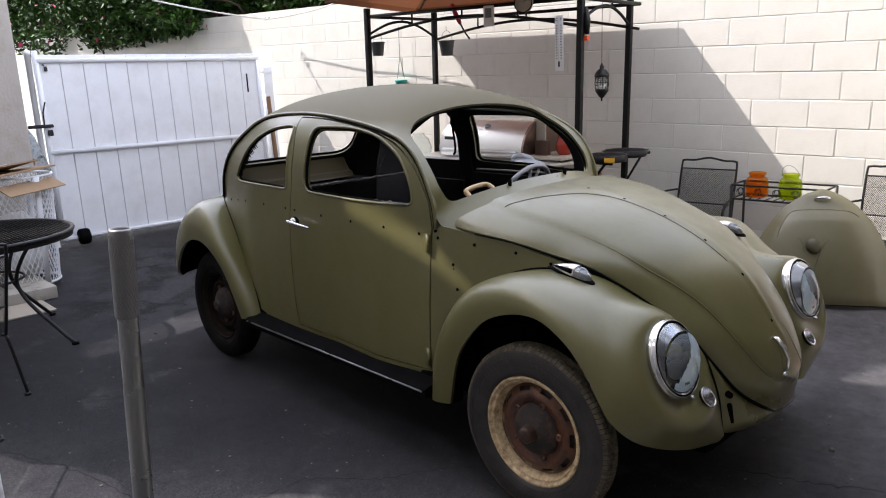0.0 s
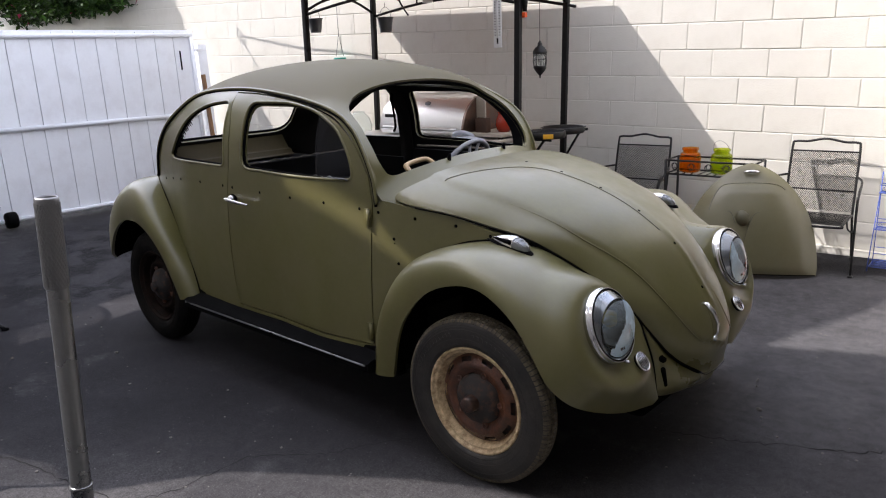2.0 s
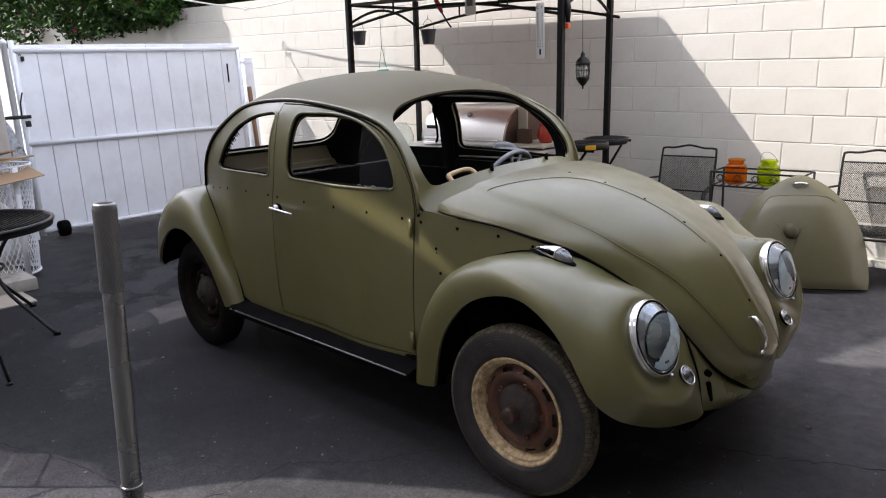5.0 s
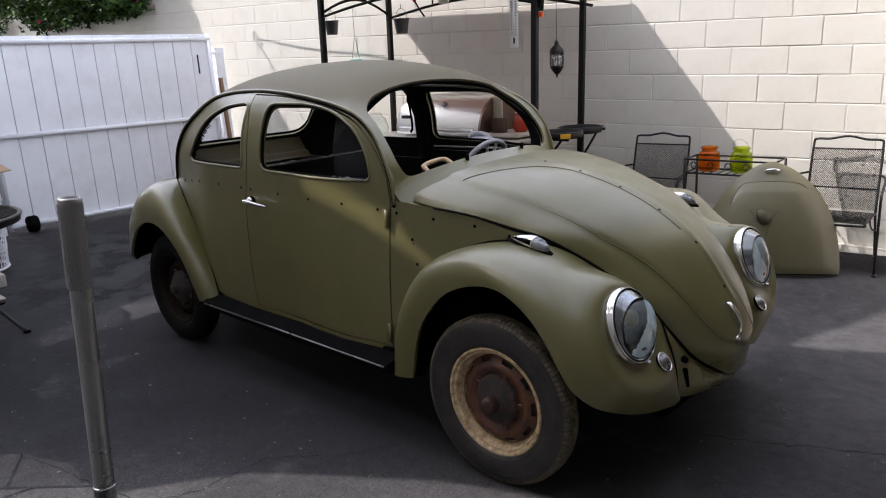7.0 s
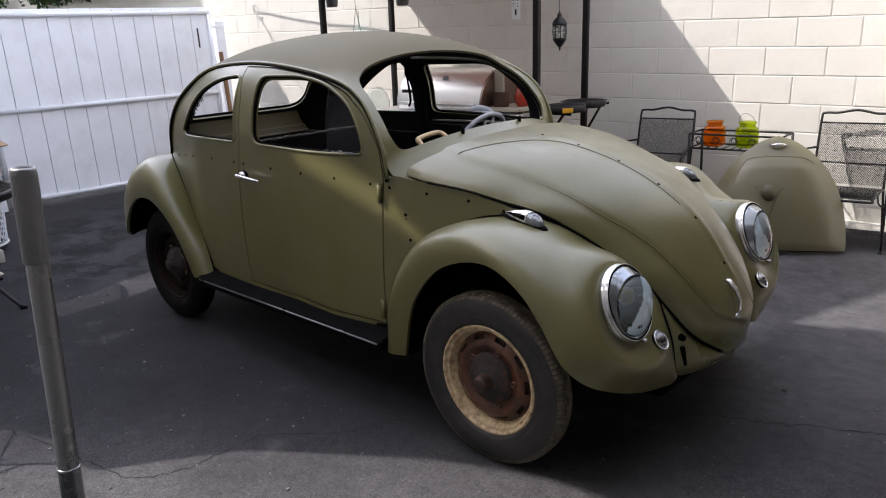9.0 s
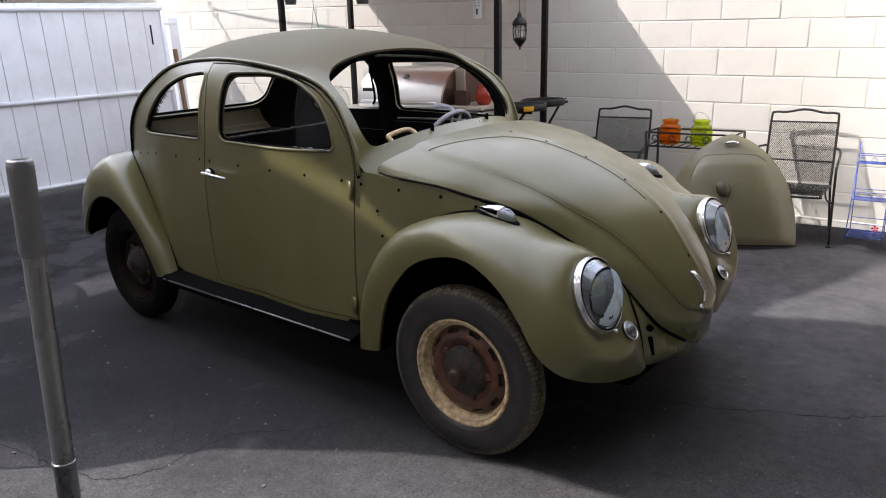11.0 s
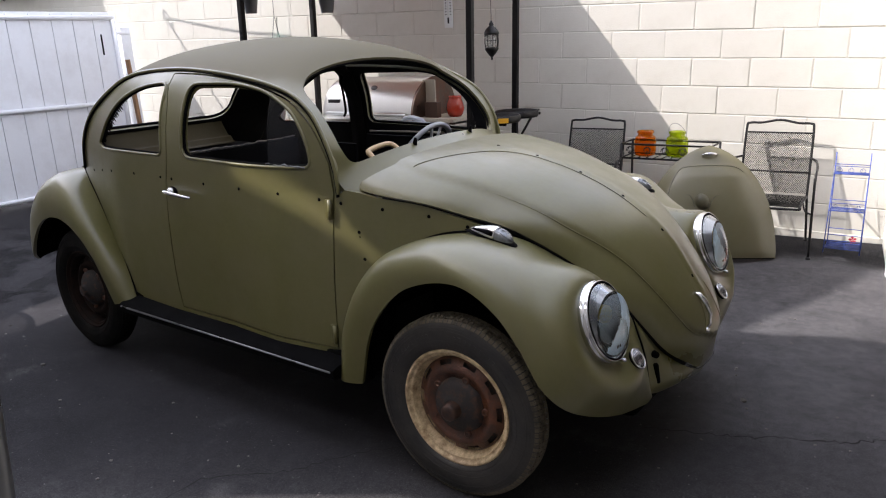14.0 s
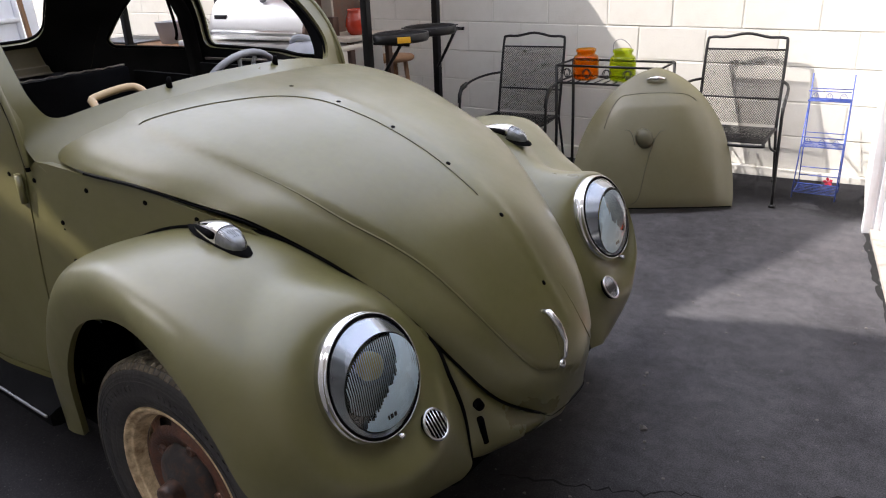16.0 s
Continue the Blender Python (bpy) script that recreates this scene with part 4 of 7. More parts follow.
    for nm, mat, lab in (("fluted_lens", "lens", "hazy fluted lens"), ("lower_bowl", "pale_lens", "pale blue ribbed wedge standing in for the sky's reflection")):
        bm = bmesh.new()
        V = {}
        low = nm == "lower_bowl"
        for i in range(-n, n + 1):
            for j in range(-16, 17):
                x = i / n * 0.0965
                y = j / 16 * math.sqrt(max(0.0, 0.0965 ** 2 - x * x))
                if low and y > 0.85 * x - 0.012 + 4.0 * max(0.0, x - 0.030) + teeth[i + 44]:
                    continue
                lip = 1 - (x * x + y * y) / 0.0094
                z = 0.012 * lip if low else 0.004 * lip - 0.004
                V[i, j] = bm.verts.new(m2 @ Vector((x, y, z + (0.0012 if i % 2 else 0.0))))
        for (i, j) in list(V):
            q = [V.get(c) for c in ((i, j), (i + 1, j), (i + 1, j + 1), (i, j + 1))]
            if all(q) and abs(i) < n - 1:
                bm.faces.new(q)
        part(nm, bm, mat, ring, lab, angle=70).visible_shadow = low
    bm = bmesh.new()
    for x, w in ((-0.012, 0.004), (-0.004, 0.007), (0.006, 0.006)):
        box(bm, (x, -0.070, 0.0075), (w, 0.009, 0.0012), 0, m2)
    part("moulded_mark", bm, "iron", ring)
    bm = bmesh.new()
    tube(bm, [m @ Vector((0.1192 * math.cos(a * math.pi / 24), 0.1192 * math.sin(a * math.pi / 24), 0.0085)) for a in range(48)], 0.0026, 6, True)
    part("gasket", bm, "rubber", ring)
    bm = bmesh.new()
    lathe(bm, [(0.1185, 0.008), (0.104, 0.019), (0.085, 0.027), (0.062, 0.034), (0.035, 0.038), (0, 0.040)], 48, m)
    lens = part("lens", bm, "clear", ring, "clear domed cover glass", angle=60)
    lens.visible_shadow = False
    bm = bmesh.new()
    tube(bm, [m @ Vector((0.0, -0.128, 0.004)), m @ Vector((0.0, -0.132, 0.022))], 0.006, 8)
    part("ring_screw", bm, "chrome", ring)
    # horn grille
    uv = min(((u / 120, v / 50) for u in range(85, 116) for v in range(5, 45)), key=lambda q: (front_fender(q[0], q[1], -1) - Vector((1.70, -0.425, 0.497))).length)
    g = front_fender(*uv, -1)
    gn = (front_fender(uv[0] + 0.01, uv[1], -1) - g).cross(front_fender(uv[0], uv[1] + 0.03, -1) - g).normalized()
    gn = gn if gn.x > 0 else -gn
    g = g + gn * 0.005
    if s > 0:
        slip = Vector((0.0, 0.034, -0.022))
        g = g + slip - gn * slip.dot(gn)
    mg = Matrix.Diagonal((1, -s, 1, 1)) @ Matrix.Translation(g) @ gn.to_track_quat("Z", "Y").to_matrix().to_4x4()
    bm = bmesh.new()
    ringp = [mg @ Vector((0.031 * math.cos(a * math.pi / 12), 0.033 * math.sin(a * math.pi / 12), 0.004)) for a in range(24)]
    tube(bm, ringp, 0.0036, 6, True)
    gr = part("horn_grille", bm, "chrome", car, "oval chrome horn grille with slats")
    bm = bmesh.new()
    lathe(bm, [(0, 0.0), (1, 0.0), (1, -0.02)], 24, mg @ Matrix.Diagonal((0.030, 0.032, 0.4, 1)))
    part("grille_back", bm, "dark", gr)
    for i in range(-3, 4):
        x = i * 0.0085
        h = 0.031 * math.sqrt(max(0, 1 - (x / 0.031) ** 2))
        bm = bmesh.new()
        tube(bm, [mg @ Vector((x, -h, 0.004)), mg @ Vector((x, h, 0.004))], 0.0015, 6)
        part("grille_slat", bm, "chrome", gr)
    # indicator on the fender's crown
    base = front_fender(0.462, 0.22, -1)
    ahead = (front_fender(0.475, 0.215, -1) - base).normalized()
    across = (front_fender(0.462, 0.27, -1) - base).normalized()
    upn = across.cross(ahead)
    upn = upn if upn.z > 0 else -upn
    fw = Vector((1, -0.02, -0.10)).normalized()
    sd = upn.cross(fw).normalized()
    fw = sd.cross(upn).normalized()
    mi = (Matrix.Translation((0.03, -0.008, -0.016)) if s > 0 else Matrix.Identity(4)) @ Matrix.Diagonal((1, -s, 1, 1)) @ Matrix.Translation(Vector((1.243, -0.548, 0.0)) + Vector((0, 0, base.z - 0.002))) @ Matrix((fw, sd, upn)).transposed().to_4x4()

    def teardrop(sc, h0, h1):
        bmx = bmesh.new()
        rings = []
        for x, wd, ht in ((-0.098, 0.004, 0.10), (-0.075, 0.018, 0.45), (-0.045, 0.026, 0.75), (-0.01, 0.032, 0.95), (0.025, 0.035, 1.0), (0.055, 0.030, 0.85), (0.073, 0.018, 0.5), (0.080, 0.004, 0.1)):
            rings.append([bmx.verts.new(mi @ Vector((x * sc, wd * 0.78 * sc * math.cos(t * math.pi / 8), h0 + (h1 * ht) * math.sin(t * math.pi / 8)))) for t in range(9)])
        for a, b in zip(rings, rings[1:]):
            for t in range(8):
                bmx.faces.new((a[t], a[t + 1], b[t + 1], b[t]))
        bmesh.ops.recalc_face_normals(bmx, faces=bmx.faces[:])
        return bmx
    ind = part("indicator", teardrop(1.17, -0.004, 0.016), "rubber", car, "teardrop chrome indicator on a rubber base")
    def hull(rings, ny=12):
        bmx = bmesh.new()
        R = []
        for x, wd, z0, ht, pw in rings:
            R.append([bmx.verts.new(mi @ Vector((x, wd * math.copysign(abs(math.cos(t * math.pi / ny)) ** pw, math.cos(t * math.pi / ny)), z0 + ht * math.sin(t * math.pi / ny) ** pw))) for t in range(ny + 1)])
        for a, b in zip(R, R[1:]):
            for t in range(ny):
                bmx.faces.new((a[t], a[t + 1], b[t + 1], b[t]))
        bmx.faces.new(R[0]), bmx.faces.new(R[-1])
        bmesh.ops.recalc_face_normals(bmx, faces=bmx.faces[:])
        return bmx
    part("chrome_housing", hull([(-0.094, 0.003, 0.006, 0.005, 1), (-0.075, 0.013, 0.006, 0.014, 0.8), (-0.045, 0.0205, 0.006, 0.026, 0.7), (-0.015, 0.0255, 0.006, 0.034, 0.65), (0.008, 0.0275, 0.006, 0.037, 0.65), (0.016, 0.027, 0.006, 0.035, 0.7)]), "chrome", ind, "pointed chrome housing")
    part("indicator_lens", hull([(0.014, 0.026, 0.006, 0.033, 0.75), (0.03, 0.0265, 0.006, 0.032, 0.72), (0.05, 0.0245, 0.006, 0.027, 0.72), (0.066, 0.018, 0.006, 0.018, 0.8), (0.076, 0.006, 0.006, 0.006, 1.0)]), "ind_lens", ind, "clear ribbed lens")
    # black bars paint the dark ground reflection onto the chrome sides
    for yy in (-1, 1):
        bm = bmesh.new()
        tube(bm, [mi @ Vector((x, yy * w, z)) for x, w, z in ((-0.078, 0.0115, 0.013), (-0.055, 0.0175, 0.017), (-0.03, 0.0222, 0.020), (-0.008, 0.0255, 0.022), (0.008, 0.0268, 0.022))], [0.002, 0.005, 0.007, 0.0085, 0.0085], 8)
        part("dark_inset", bm, "rubber", ind, "black bar standing in for the chrome side's dark reflection")
    for k in range(9):
        bm = bmesh.new()
        y = -0.02 + 0.005 * k
        tube(bm, [mi @ Vector((0.018, y, 0.0385 - 12 * y * y)), mi @ Vector((0.035, y, 0.0375 - 14 * y * y)), mi @ Vector((0.055, y * 0.9, 0.030 - 14 * y * y))], 0.0012, 5)
        part("lens_rib", bm, "ind_lens", ind)

# apron under the bonnet
AP_T = [(1.50, .345, .70), (1.58, .318, .63), (1.635, .27, .548), (1.702, .205, .435), (1.765, .09, .348), (1.778, 0.0, .340)]
AP_B = [(1.50, .345, .69), (1.60, .305, .60), (1.645, .296, .52), (1.672, .285, .42), (1.690, .28, .31), (1.735, 0.0, .268)]


def apron_point(u, v, s):
    t, b = rail_at(AP_T, u * 5), rail_at(AP_B, u * 5)
    p = t + (b - t) * v
    bulge = 0.014 * math.sin(math.pi * v) * min(1, u * 3)
    return Vector((p[0] + bulge, s * p[1], p[2]))


for s in (-1, 1):
    ap = part("front_apron", grid_patch(lambda u, v: apron_point(u, v, s), 40, 10, (1.4, 0, 0.45)), "paint", car, "olive front apron with bumper slots")
    thick(ap, 0.012)
    bm = bmesh.new()
    mm = Matrix.Diagonal((1, -s, 1, 1)) @ Matrix.Translation((1.700, -0.262, 0.447)) @ Euler((0, radians(90), radians(-28))).to_matrix().to_4x4()
    lathe(bm, [(0, 0.004), (0.0115, 0.004), (0.013, -0.02)], 14, mm)
    part("bolt_hole", bm, "dark", ap)
    bm = bmesh.new()
    mm = Matrix.Diagonal((1, -s, 1, 1)) @ Matrix.Translation((1.700, -0.255, 0.378)) @ Euler((radians(9), 0, radians(-30))).to_matrix().to_4x4()
    box(bm, (0, 0, 0), (0.022, 0.016, 0.075), 0.006, mm)
    part("bumper_slot", bm, "dark", ap)

# rear fenders
RI = [(-.76, .682, .33), (-.83, .668, .47), (-.935, .648, .60), (-1.05, .628, .74), (-1.165, .605, .853), (-1.32, .55, .925), (-1.48, .48, .90), (-1.60, .42, .80), (-1.68, .38, .65), (-1.72, .36, .45)]
RK = [(-.76, .76, .33), (-.83, .78, .50), (-.93, .79, .68), (-1.07, .80, .83), (-1.22, .80, .93), (-1.38, .80, .95), (-1.58, .79, .88), (-1.76, .75, .76), (-1.84, .69, .58), (-1.80, .62, .42)]
RO = [(-.86, .757, .315), (-.91, .768, .44), (-.98, .775, .56), (-1.09, .78, .66), (-1.22, .78, .71), (-1.36, .78, .70), (-1.48, .775, .64), (-1.58, .765, .55), (-1.68, .74, .45), (-1.74, .70, .41)]
rear_f = fender_point(RI, RK, RO, 1.0)
for s in (-1, 1):
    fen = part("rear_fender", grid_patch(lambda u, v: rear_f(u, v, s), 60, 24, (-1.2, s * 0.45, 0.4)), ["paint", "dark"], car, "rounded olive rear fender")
    thick(fen, 0.016, 1, 0)
    bm = bmesh.new()
    tube(bm, [rear_f(u / 40, 0.0, s) + Vector((0, s * 0.003, 0.003)) for u in range(0, 41)], 0.0045, 6)
    part("fender_beading", bm, "rubber", fen, "black beading")
    # running board
    bm = bmesh.new()
    pts = [(-0.80, 0.0), (0.66, 0.0)]
    n = 24
    V = []
    for i in range(n + 1):
        x = -0.80 + 1.46 * i / n
        inner, outer = flank(x, 0.36) - 0.02, 0.765
        prof = [(inner, 0.360), (inner + 0.05, 0.346), (outer - 0.02, 0.338), (outer, 0.328), (outer, 0.295), (outer - 0.02, 0.288), (inner, 0.288)]
        V.append([bm.verts.new((x, s * y, z)) for y, z in prof])
    for a, b in zip(V, V[1:]):
        for k in range(len(a) - 1):
            bm.faces.new((a[k], a[k + 1], b[k + 1], b[k]))
    bm.faces.new(V[0]), bm.faces.new(V[-1])
    bmesh.ops.recalc_face_normals(bm, faces=bm.faces[:])
    rb = part("running_board", bm, "rubber", car, "black rubber running board")
    bm = bmesh.new()
    tube(bm, [(-0.78, s * 0.768, 0.322), (0.645, s * 0.768, 0.322)], 0.0042, 8)
    part("trim_strip", bm, "pole", rb, "bright metal edge strip")
    bm = bmesh.new()
    box(bm, (-0.05, s * 0.655, 0.32), (1.6, 0.05, 0.10), 0.01)
    part("sill", bm, "rubber", car)
    # black filler boxes that carry the wheel well's shade in their colour
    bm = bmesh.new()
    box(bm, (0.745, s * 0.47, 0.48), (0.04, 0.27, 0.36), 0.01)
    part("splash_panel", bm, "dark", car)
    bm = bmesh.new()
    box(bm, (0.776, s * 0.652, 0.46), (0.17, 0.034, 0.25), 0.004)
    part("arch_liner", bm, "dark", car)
    # inner wheel houses, their shade put into the near-black colour
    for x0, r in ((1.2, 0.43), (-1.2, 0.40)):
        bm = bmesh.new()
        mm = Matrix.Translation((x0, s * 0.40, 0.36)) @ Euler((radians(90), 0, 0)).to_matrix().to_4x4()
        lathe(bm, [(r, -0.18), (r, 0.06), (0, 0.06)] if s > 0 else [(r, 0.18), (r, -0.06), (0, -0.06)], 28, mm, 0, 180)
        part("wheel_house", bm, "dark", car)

# floor pan, dash, rear shelf
bm = bmesh.new()
box(bm, (-0.1, 0, 0.30), (1.7, 1.24, 0.04), 0.01)
part("floor_pan", bm, "liner", car)
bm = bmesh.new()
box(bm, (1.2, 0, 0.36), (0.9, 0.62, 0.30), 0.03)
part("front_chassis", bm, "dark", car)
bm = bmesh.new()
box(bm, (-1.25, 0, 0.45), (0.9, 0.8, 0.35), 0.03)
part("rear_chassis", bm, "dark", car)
bm = bmesh.new()
box(bm, (0.68, 0, 0.89), (0.10, 1.02, 0.22), 0.03)
part("dashboard", bm, "liner", car, "black dashboard")
bm = bmesh.new()
box(bm, (0.80, 0, 0.62), (0.03, 1.12, 0.62), 0.005)
part("bulkhead", bm, "liner", car)
bm = bmesh.new()
box(bm, (-0.93, 0, 0.70), (0.05, 1.16, 0.55), 0.02)
box(bm, (-1.16, 0, 0.93), (0.44, 0.96, 0.02), 0.005)
part("rear_bulkhead", bm, "navy", car)
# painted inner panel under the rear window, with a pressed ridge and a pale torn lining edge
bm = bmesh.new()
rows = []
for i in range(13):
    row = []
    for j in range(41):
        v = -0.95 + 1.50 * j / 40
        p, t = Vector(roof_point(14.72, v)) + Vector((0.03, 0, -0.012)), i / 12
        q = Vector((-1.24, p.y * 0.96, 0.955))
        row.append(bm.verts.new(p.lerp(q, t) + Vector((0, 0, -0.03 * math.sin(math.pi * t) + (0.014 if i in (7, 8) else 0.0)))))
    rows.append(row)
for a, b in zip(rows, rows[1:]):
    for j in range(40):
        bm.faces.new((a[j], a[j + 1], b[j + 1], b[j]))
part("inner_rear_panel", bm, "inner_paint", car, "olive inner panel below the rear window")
bm = bmesh.new()
rl = random.Random(5)
tube(bm, [Vector((-0.925, -0.565 + 1.13 * j / 40, 0.978 + rl.uniform(-0.004, 0.004))) for j in range(41)], [rl.uniform(0.002, 0.005) for j in range(41)], 6)
part("lining_edge", bm, "lightwood", car, "torn pale lining edge")
for s in (-1, 1):
    bm = bmesh.new()
    box(bm, (0.10, s * 0.600, 0.70), (0.92, 0.018, 0.62), 0.006)
    part("door_card", bm, "navy", car, "dark navy door card")
    bm = bmesh.new()
    tube(bm, [(-0.36, s * 0.632, 1.022), (0.1, s * 0.632, 1.03), (0.56, s * 0.60, 1.035)], 0.006, 6)
    part("window_felt", bm, "lightwood", car, "pale felt strip")
    bm = bmesh.new()
    box(bm, (-0.68, s * 0.605, 0.82), (0.46, 0.02, 0.26), 0.006)
    part("quarter_card", bm, "navy", car)
    # door pillar inside
    bm = bmesh.new()
    px = -0.34 if s < 0 else -0.470
    strip(bm, [(px, s * 0.655, 0.62), (px, s * 0.655, 1.0), (px - 0.005, s * 0.640, 1.2), (px - 0.01, s * 0.585, 1.34), (px - 0.03, s * 0.51, 1.43)], 0.10 if s > 0 else 0.05, 0.012, (0, s, 0.3))
    part("pillar_lining", bm, "liner", car)
# a black strap hanging at the far door pillar
bm = bmesh.new()
tube(bm, smooth_line([(-0.50, 0.575, 1.33), (-0.53, 0.60, 1.29), (-0.535, 0.62, 1.20), (-0.535, 0.625, 1.13), (-0.555, 0.63, 1.10)], 5), [0.012] * 6 + [0.007] * 15, 6)
part("strap", bm, "rubber", car, "black hanging strap")
# grab handle, steering wheel
bm = bmesh.new()
tube(bm, smooth_line([(0.66, -0.425, 1.04), (0.61, -0.425, 1.085), (0.59, -0.41, 1.10), (0.59, -0.31, 1.112), (0.615, -0.285, 1.10), (0.665, -0.285, 1.06)], 4), 0.011, 8)
part("grab_handle", bm, "tan", car, "tan plastic grab handle")
ms = Matrix.Translation((0.335, 0.25, 0.968)) @ Euler((0, radians(-62), 0)).to_matrix().to_4x4()
bm = bmesh.new()
tube(bm, [ms @ Vector((0.176 * math.cos(a * math.pi / 20), 0.176 * math.sin(a * math.pi / 20), 0)) for a in range(40)], 0.0125, 8, True)
wheel = part("steering_wheel", bm, "greywheel", car, "grey steering wheel with two spokes")
bm = bmesh.new()
for a in (-12, 12, 168, 192):
    tube(bm, [ms @ Vector((0.03 * math.cos(radians(a)), 0.03 * math.sin(radians(a)), -0.03)), ms @ Vector((0.172 * math.cos(radians(a)), 0.172 * math.sin(radians(a)), 0))], 0.007, 6)
lathe(bm, [(0.045, -0.06), (0.045, -0.03), (0.03, -0.015), (0, -0.012)], 20, ms)
part("spokes", bm, "greywheel", wheel)
bm = bmesh.new()
tube(bm, [ms @ Vector((0, 0, -0.03)), (0.78, 0.265, 0.80)], 0.02, 8)
part("steering_column", bm, "liner", wheel)
# wiper spindles on the cowl
for u, v in ((2.03, -0.30), (2.0, 0.188)):
    a = roof_point(u, v)
    bm = bmesh.new()
    tube(bm, [Vector(a) - Vector((0, 0, 0.01)), Vector(a) + Vector((0.003, 0, 0.012)), Vector(a) + Vector((0.006, 0, 0.024))], [0.010, 0.008, 0.005], 10)
    part("wiper_spindle", bm, "rubber", car, "black wiper spindle")
# a hazy vent pane in the right door
bm = sheet(lambda x, z: (x, -(flank(x, z) - 0.02), z), rounded([(0.292, 1.06), (0.280, 1.318), (0.315, 1.316), (0.425, 1.258), (0.495, 1.152), (0.51, 1.065)], 0.02, 2), (), 0.04)
vp = part("vent_pane", bm, "film", car, "hazy clear vent pane")
bm = bmesh.new()
tube(bm, [(x, -(flank(x, z) - 0.018), z) for x, z in ((0.292, 1.065), (0.287, 1.2), (0.281, 1.316))], 0.0012, 5)
part("pane_edge", bm, "liner", vp)
bm = bmesh.new()
rl = random.Random(8)
tube(bm, [(0.280 + 0.018 * k, -(flank(0.3, 1.065) - 0.012), 1.066 + rl.uniform(-0.003, 0.006)) for k in range(13)], [rl.uniform(0.002, 0.006) for k in range(13)], 6)
part("pane_channel", bm, "zinc", vp, "torn pale channel strip")
vp.visible_shadow = False
thick(vp, 0.004)


# ---- wheels ----
def make_wheel(x, s, name, rear=False):
    m = Matrix.Translation((x, s * (0.663 if rear else 0.704), HUB_Z)) @ Euler((0, 0, radians(0 if rear else 2))).to_matrix().to_4x4() @ Euler((radians(90) if s < 0 else radians(-90), radians(17 if not rear else 40), 0)).to_matrix().to_4x4() @ Matrix.Diagonal((1, 1, 0.79 if rear else 0.58, 1))
    bm = bmesh.new()
    prof = [(0.205, 0.055), (0.212, 0.070), (0.235, 0.082), (0.265, 0.086), (0.290, 0.080), (0.308, 0.068), (0.318, 0.056), (0.322, 0.045), (0.322, -0.045), (0.308, -0.068), (0.265, -0.086), (0.212, -0.07), (0.205, -0.055)]
    lathe(bm, [(r if r < 0.22 else 0.22 + (r - 0.22) * 0.925, h) for r, h in prof], 64, m)
    # rear wheels take the shade-darkened copies of tyre, rim and disc
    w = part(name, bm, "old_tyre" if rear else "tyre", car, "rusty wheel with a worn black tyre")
    for r, h in ((0.222, 0.0755), (0.2415, 0.0845), (0.2755, 0.0845), (0.2845, 0.0805), (0.291, 0.0755)):
        bm = bmesh.new()
        lathe(bm, [(r - 0.003, h - 0.004), (r, h + 0.002), (r + 0.003, h - 0.004)], 64, m)
        part("sidewall_rib", bm, "old_tyre" if rear else "tyre", w)
    # raised sidewall marks that cannot be read
    if not rear:
        bm = bmesh.new()
        for k in range(26):
            a = 0.9 + 0.075 * k + (0.35 if k > 12 else 0.0)
            box(bm, (0.2595, 0, 0.0862), (0.013 if k % 3 else 0.008, 0.009, 0.004), 0, m @ Matrix.Rotation(a, 4, "Z"))
        tagged(part("sidewall_marks", bm, "tyre", w, smooth=False), kind="stuff")
    # tread blocks
    bm = bmesh.new()
    nb = 108
    for k in range(nb):
        for j, (h0, h1) in enumerate(((-0.062, -0.040), (-0.034, -0.014), (-0.008, 0.008), (0.014, 0.034), (0.038, 0.053), (0.0555, 0.0685))):
            a0 = 2 * math.pi * (k + (0.5 if j % 2 and j < 3 else 0.0)) / nb
            a1 = a0 + 2 * math.pi / nb * 0.78
            sk = 0.02 * (1 if j % 2 else -1) if j < 3 else 0.006
            top, bot = [], []
            for a, h in ((a0, h0), (a1, h0), (a1 + sk, h1), (a0 + sk, h1)):
                rt = 0.3195 - max(0, abs(h) - 0.045) * (0.55 if abs(h) < 0.0555 else 0.72)
                top.append(bm.verts.new(m @ Vector((rt * math.cos(a), rt * math.sin(a), h))))
                bot.append(bm.verts.new(m @ Vector(((rt - 0.010) * math.cos(a), (rt - 0.010) * math.sin(a), h))))
            bm.faces.new(top)
            for q in range(4):
                bm.faces.new((bot[q], bot[(q + 1) % 4], top[(q + 1) % 4], top[q]))
    tr = part("tread", bm, "old_tyre" if rear else "tread", w, smooth=False)
    tagged(tr, kind="stuff")
    bm = bmesh.new()
    lathe(bm, [(0.206, 0.050), (0.2075, 0.060), (0.204, 0.066), (0.199, 0.065), (0.1955, 0.058), (0.1935, 0.047), (0.188, 0.044), (0.1855, 0.046), (0.1835, 0.040), (0.180, 0.018), (0.1765, -0.006), (0.171, -0.014), (0.165, -0.016), (0.160, -0.03), (0.160, -0.05), (0.20, -0.06)], 56, m)
    part("rim", bm, "dark_rim" if rear else "rim", w, "rusty rim, darkened for the fender's shade" if rear else "flaking cream painted rim")
    # wheel disc with slots
    bm = bmesh.new()
    cols, rings = 80, [(0.170, -0.012), (0.1655, 0.000), (0.1630, 0.006), (0.1465, 0.016), (0.139, 0.026), (0.131, 0.031), (0.121, 0.028), (0.112, 0.014), (0.094, 0.010), (0.088, 0.000)]
    V = []
    for k, (r, h) in enumerate(rings):
        lobe = (0.0, 0.07, 0.11)[max(0, k - 7)]
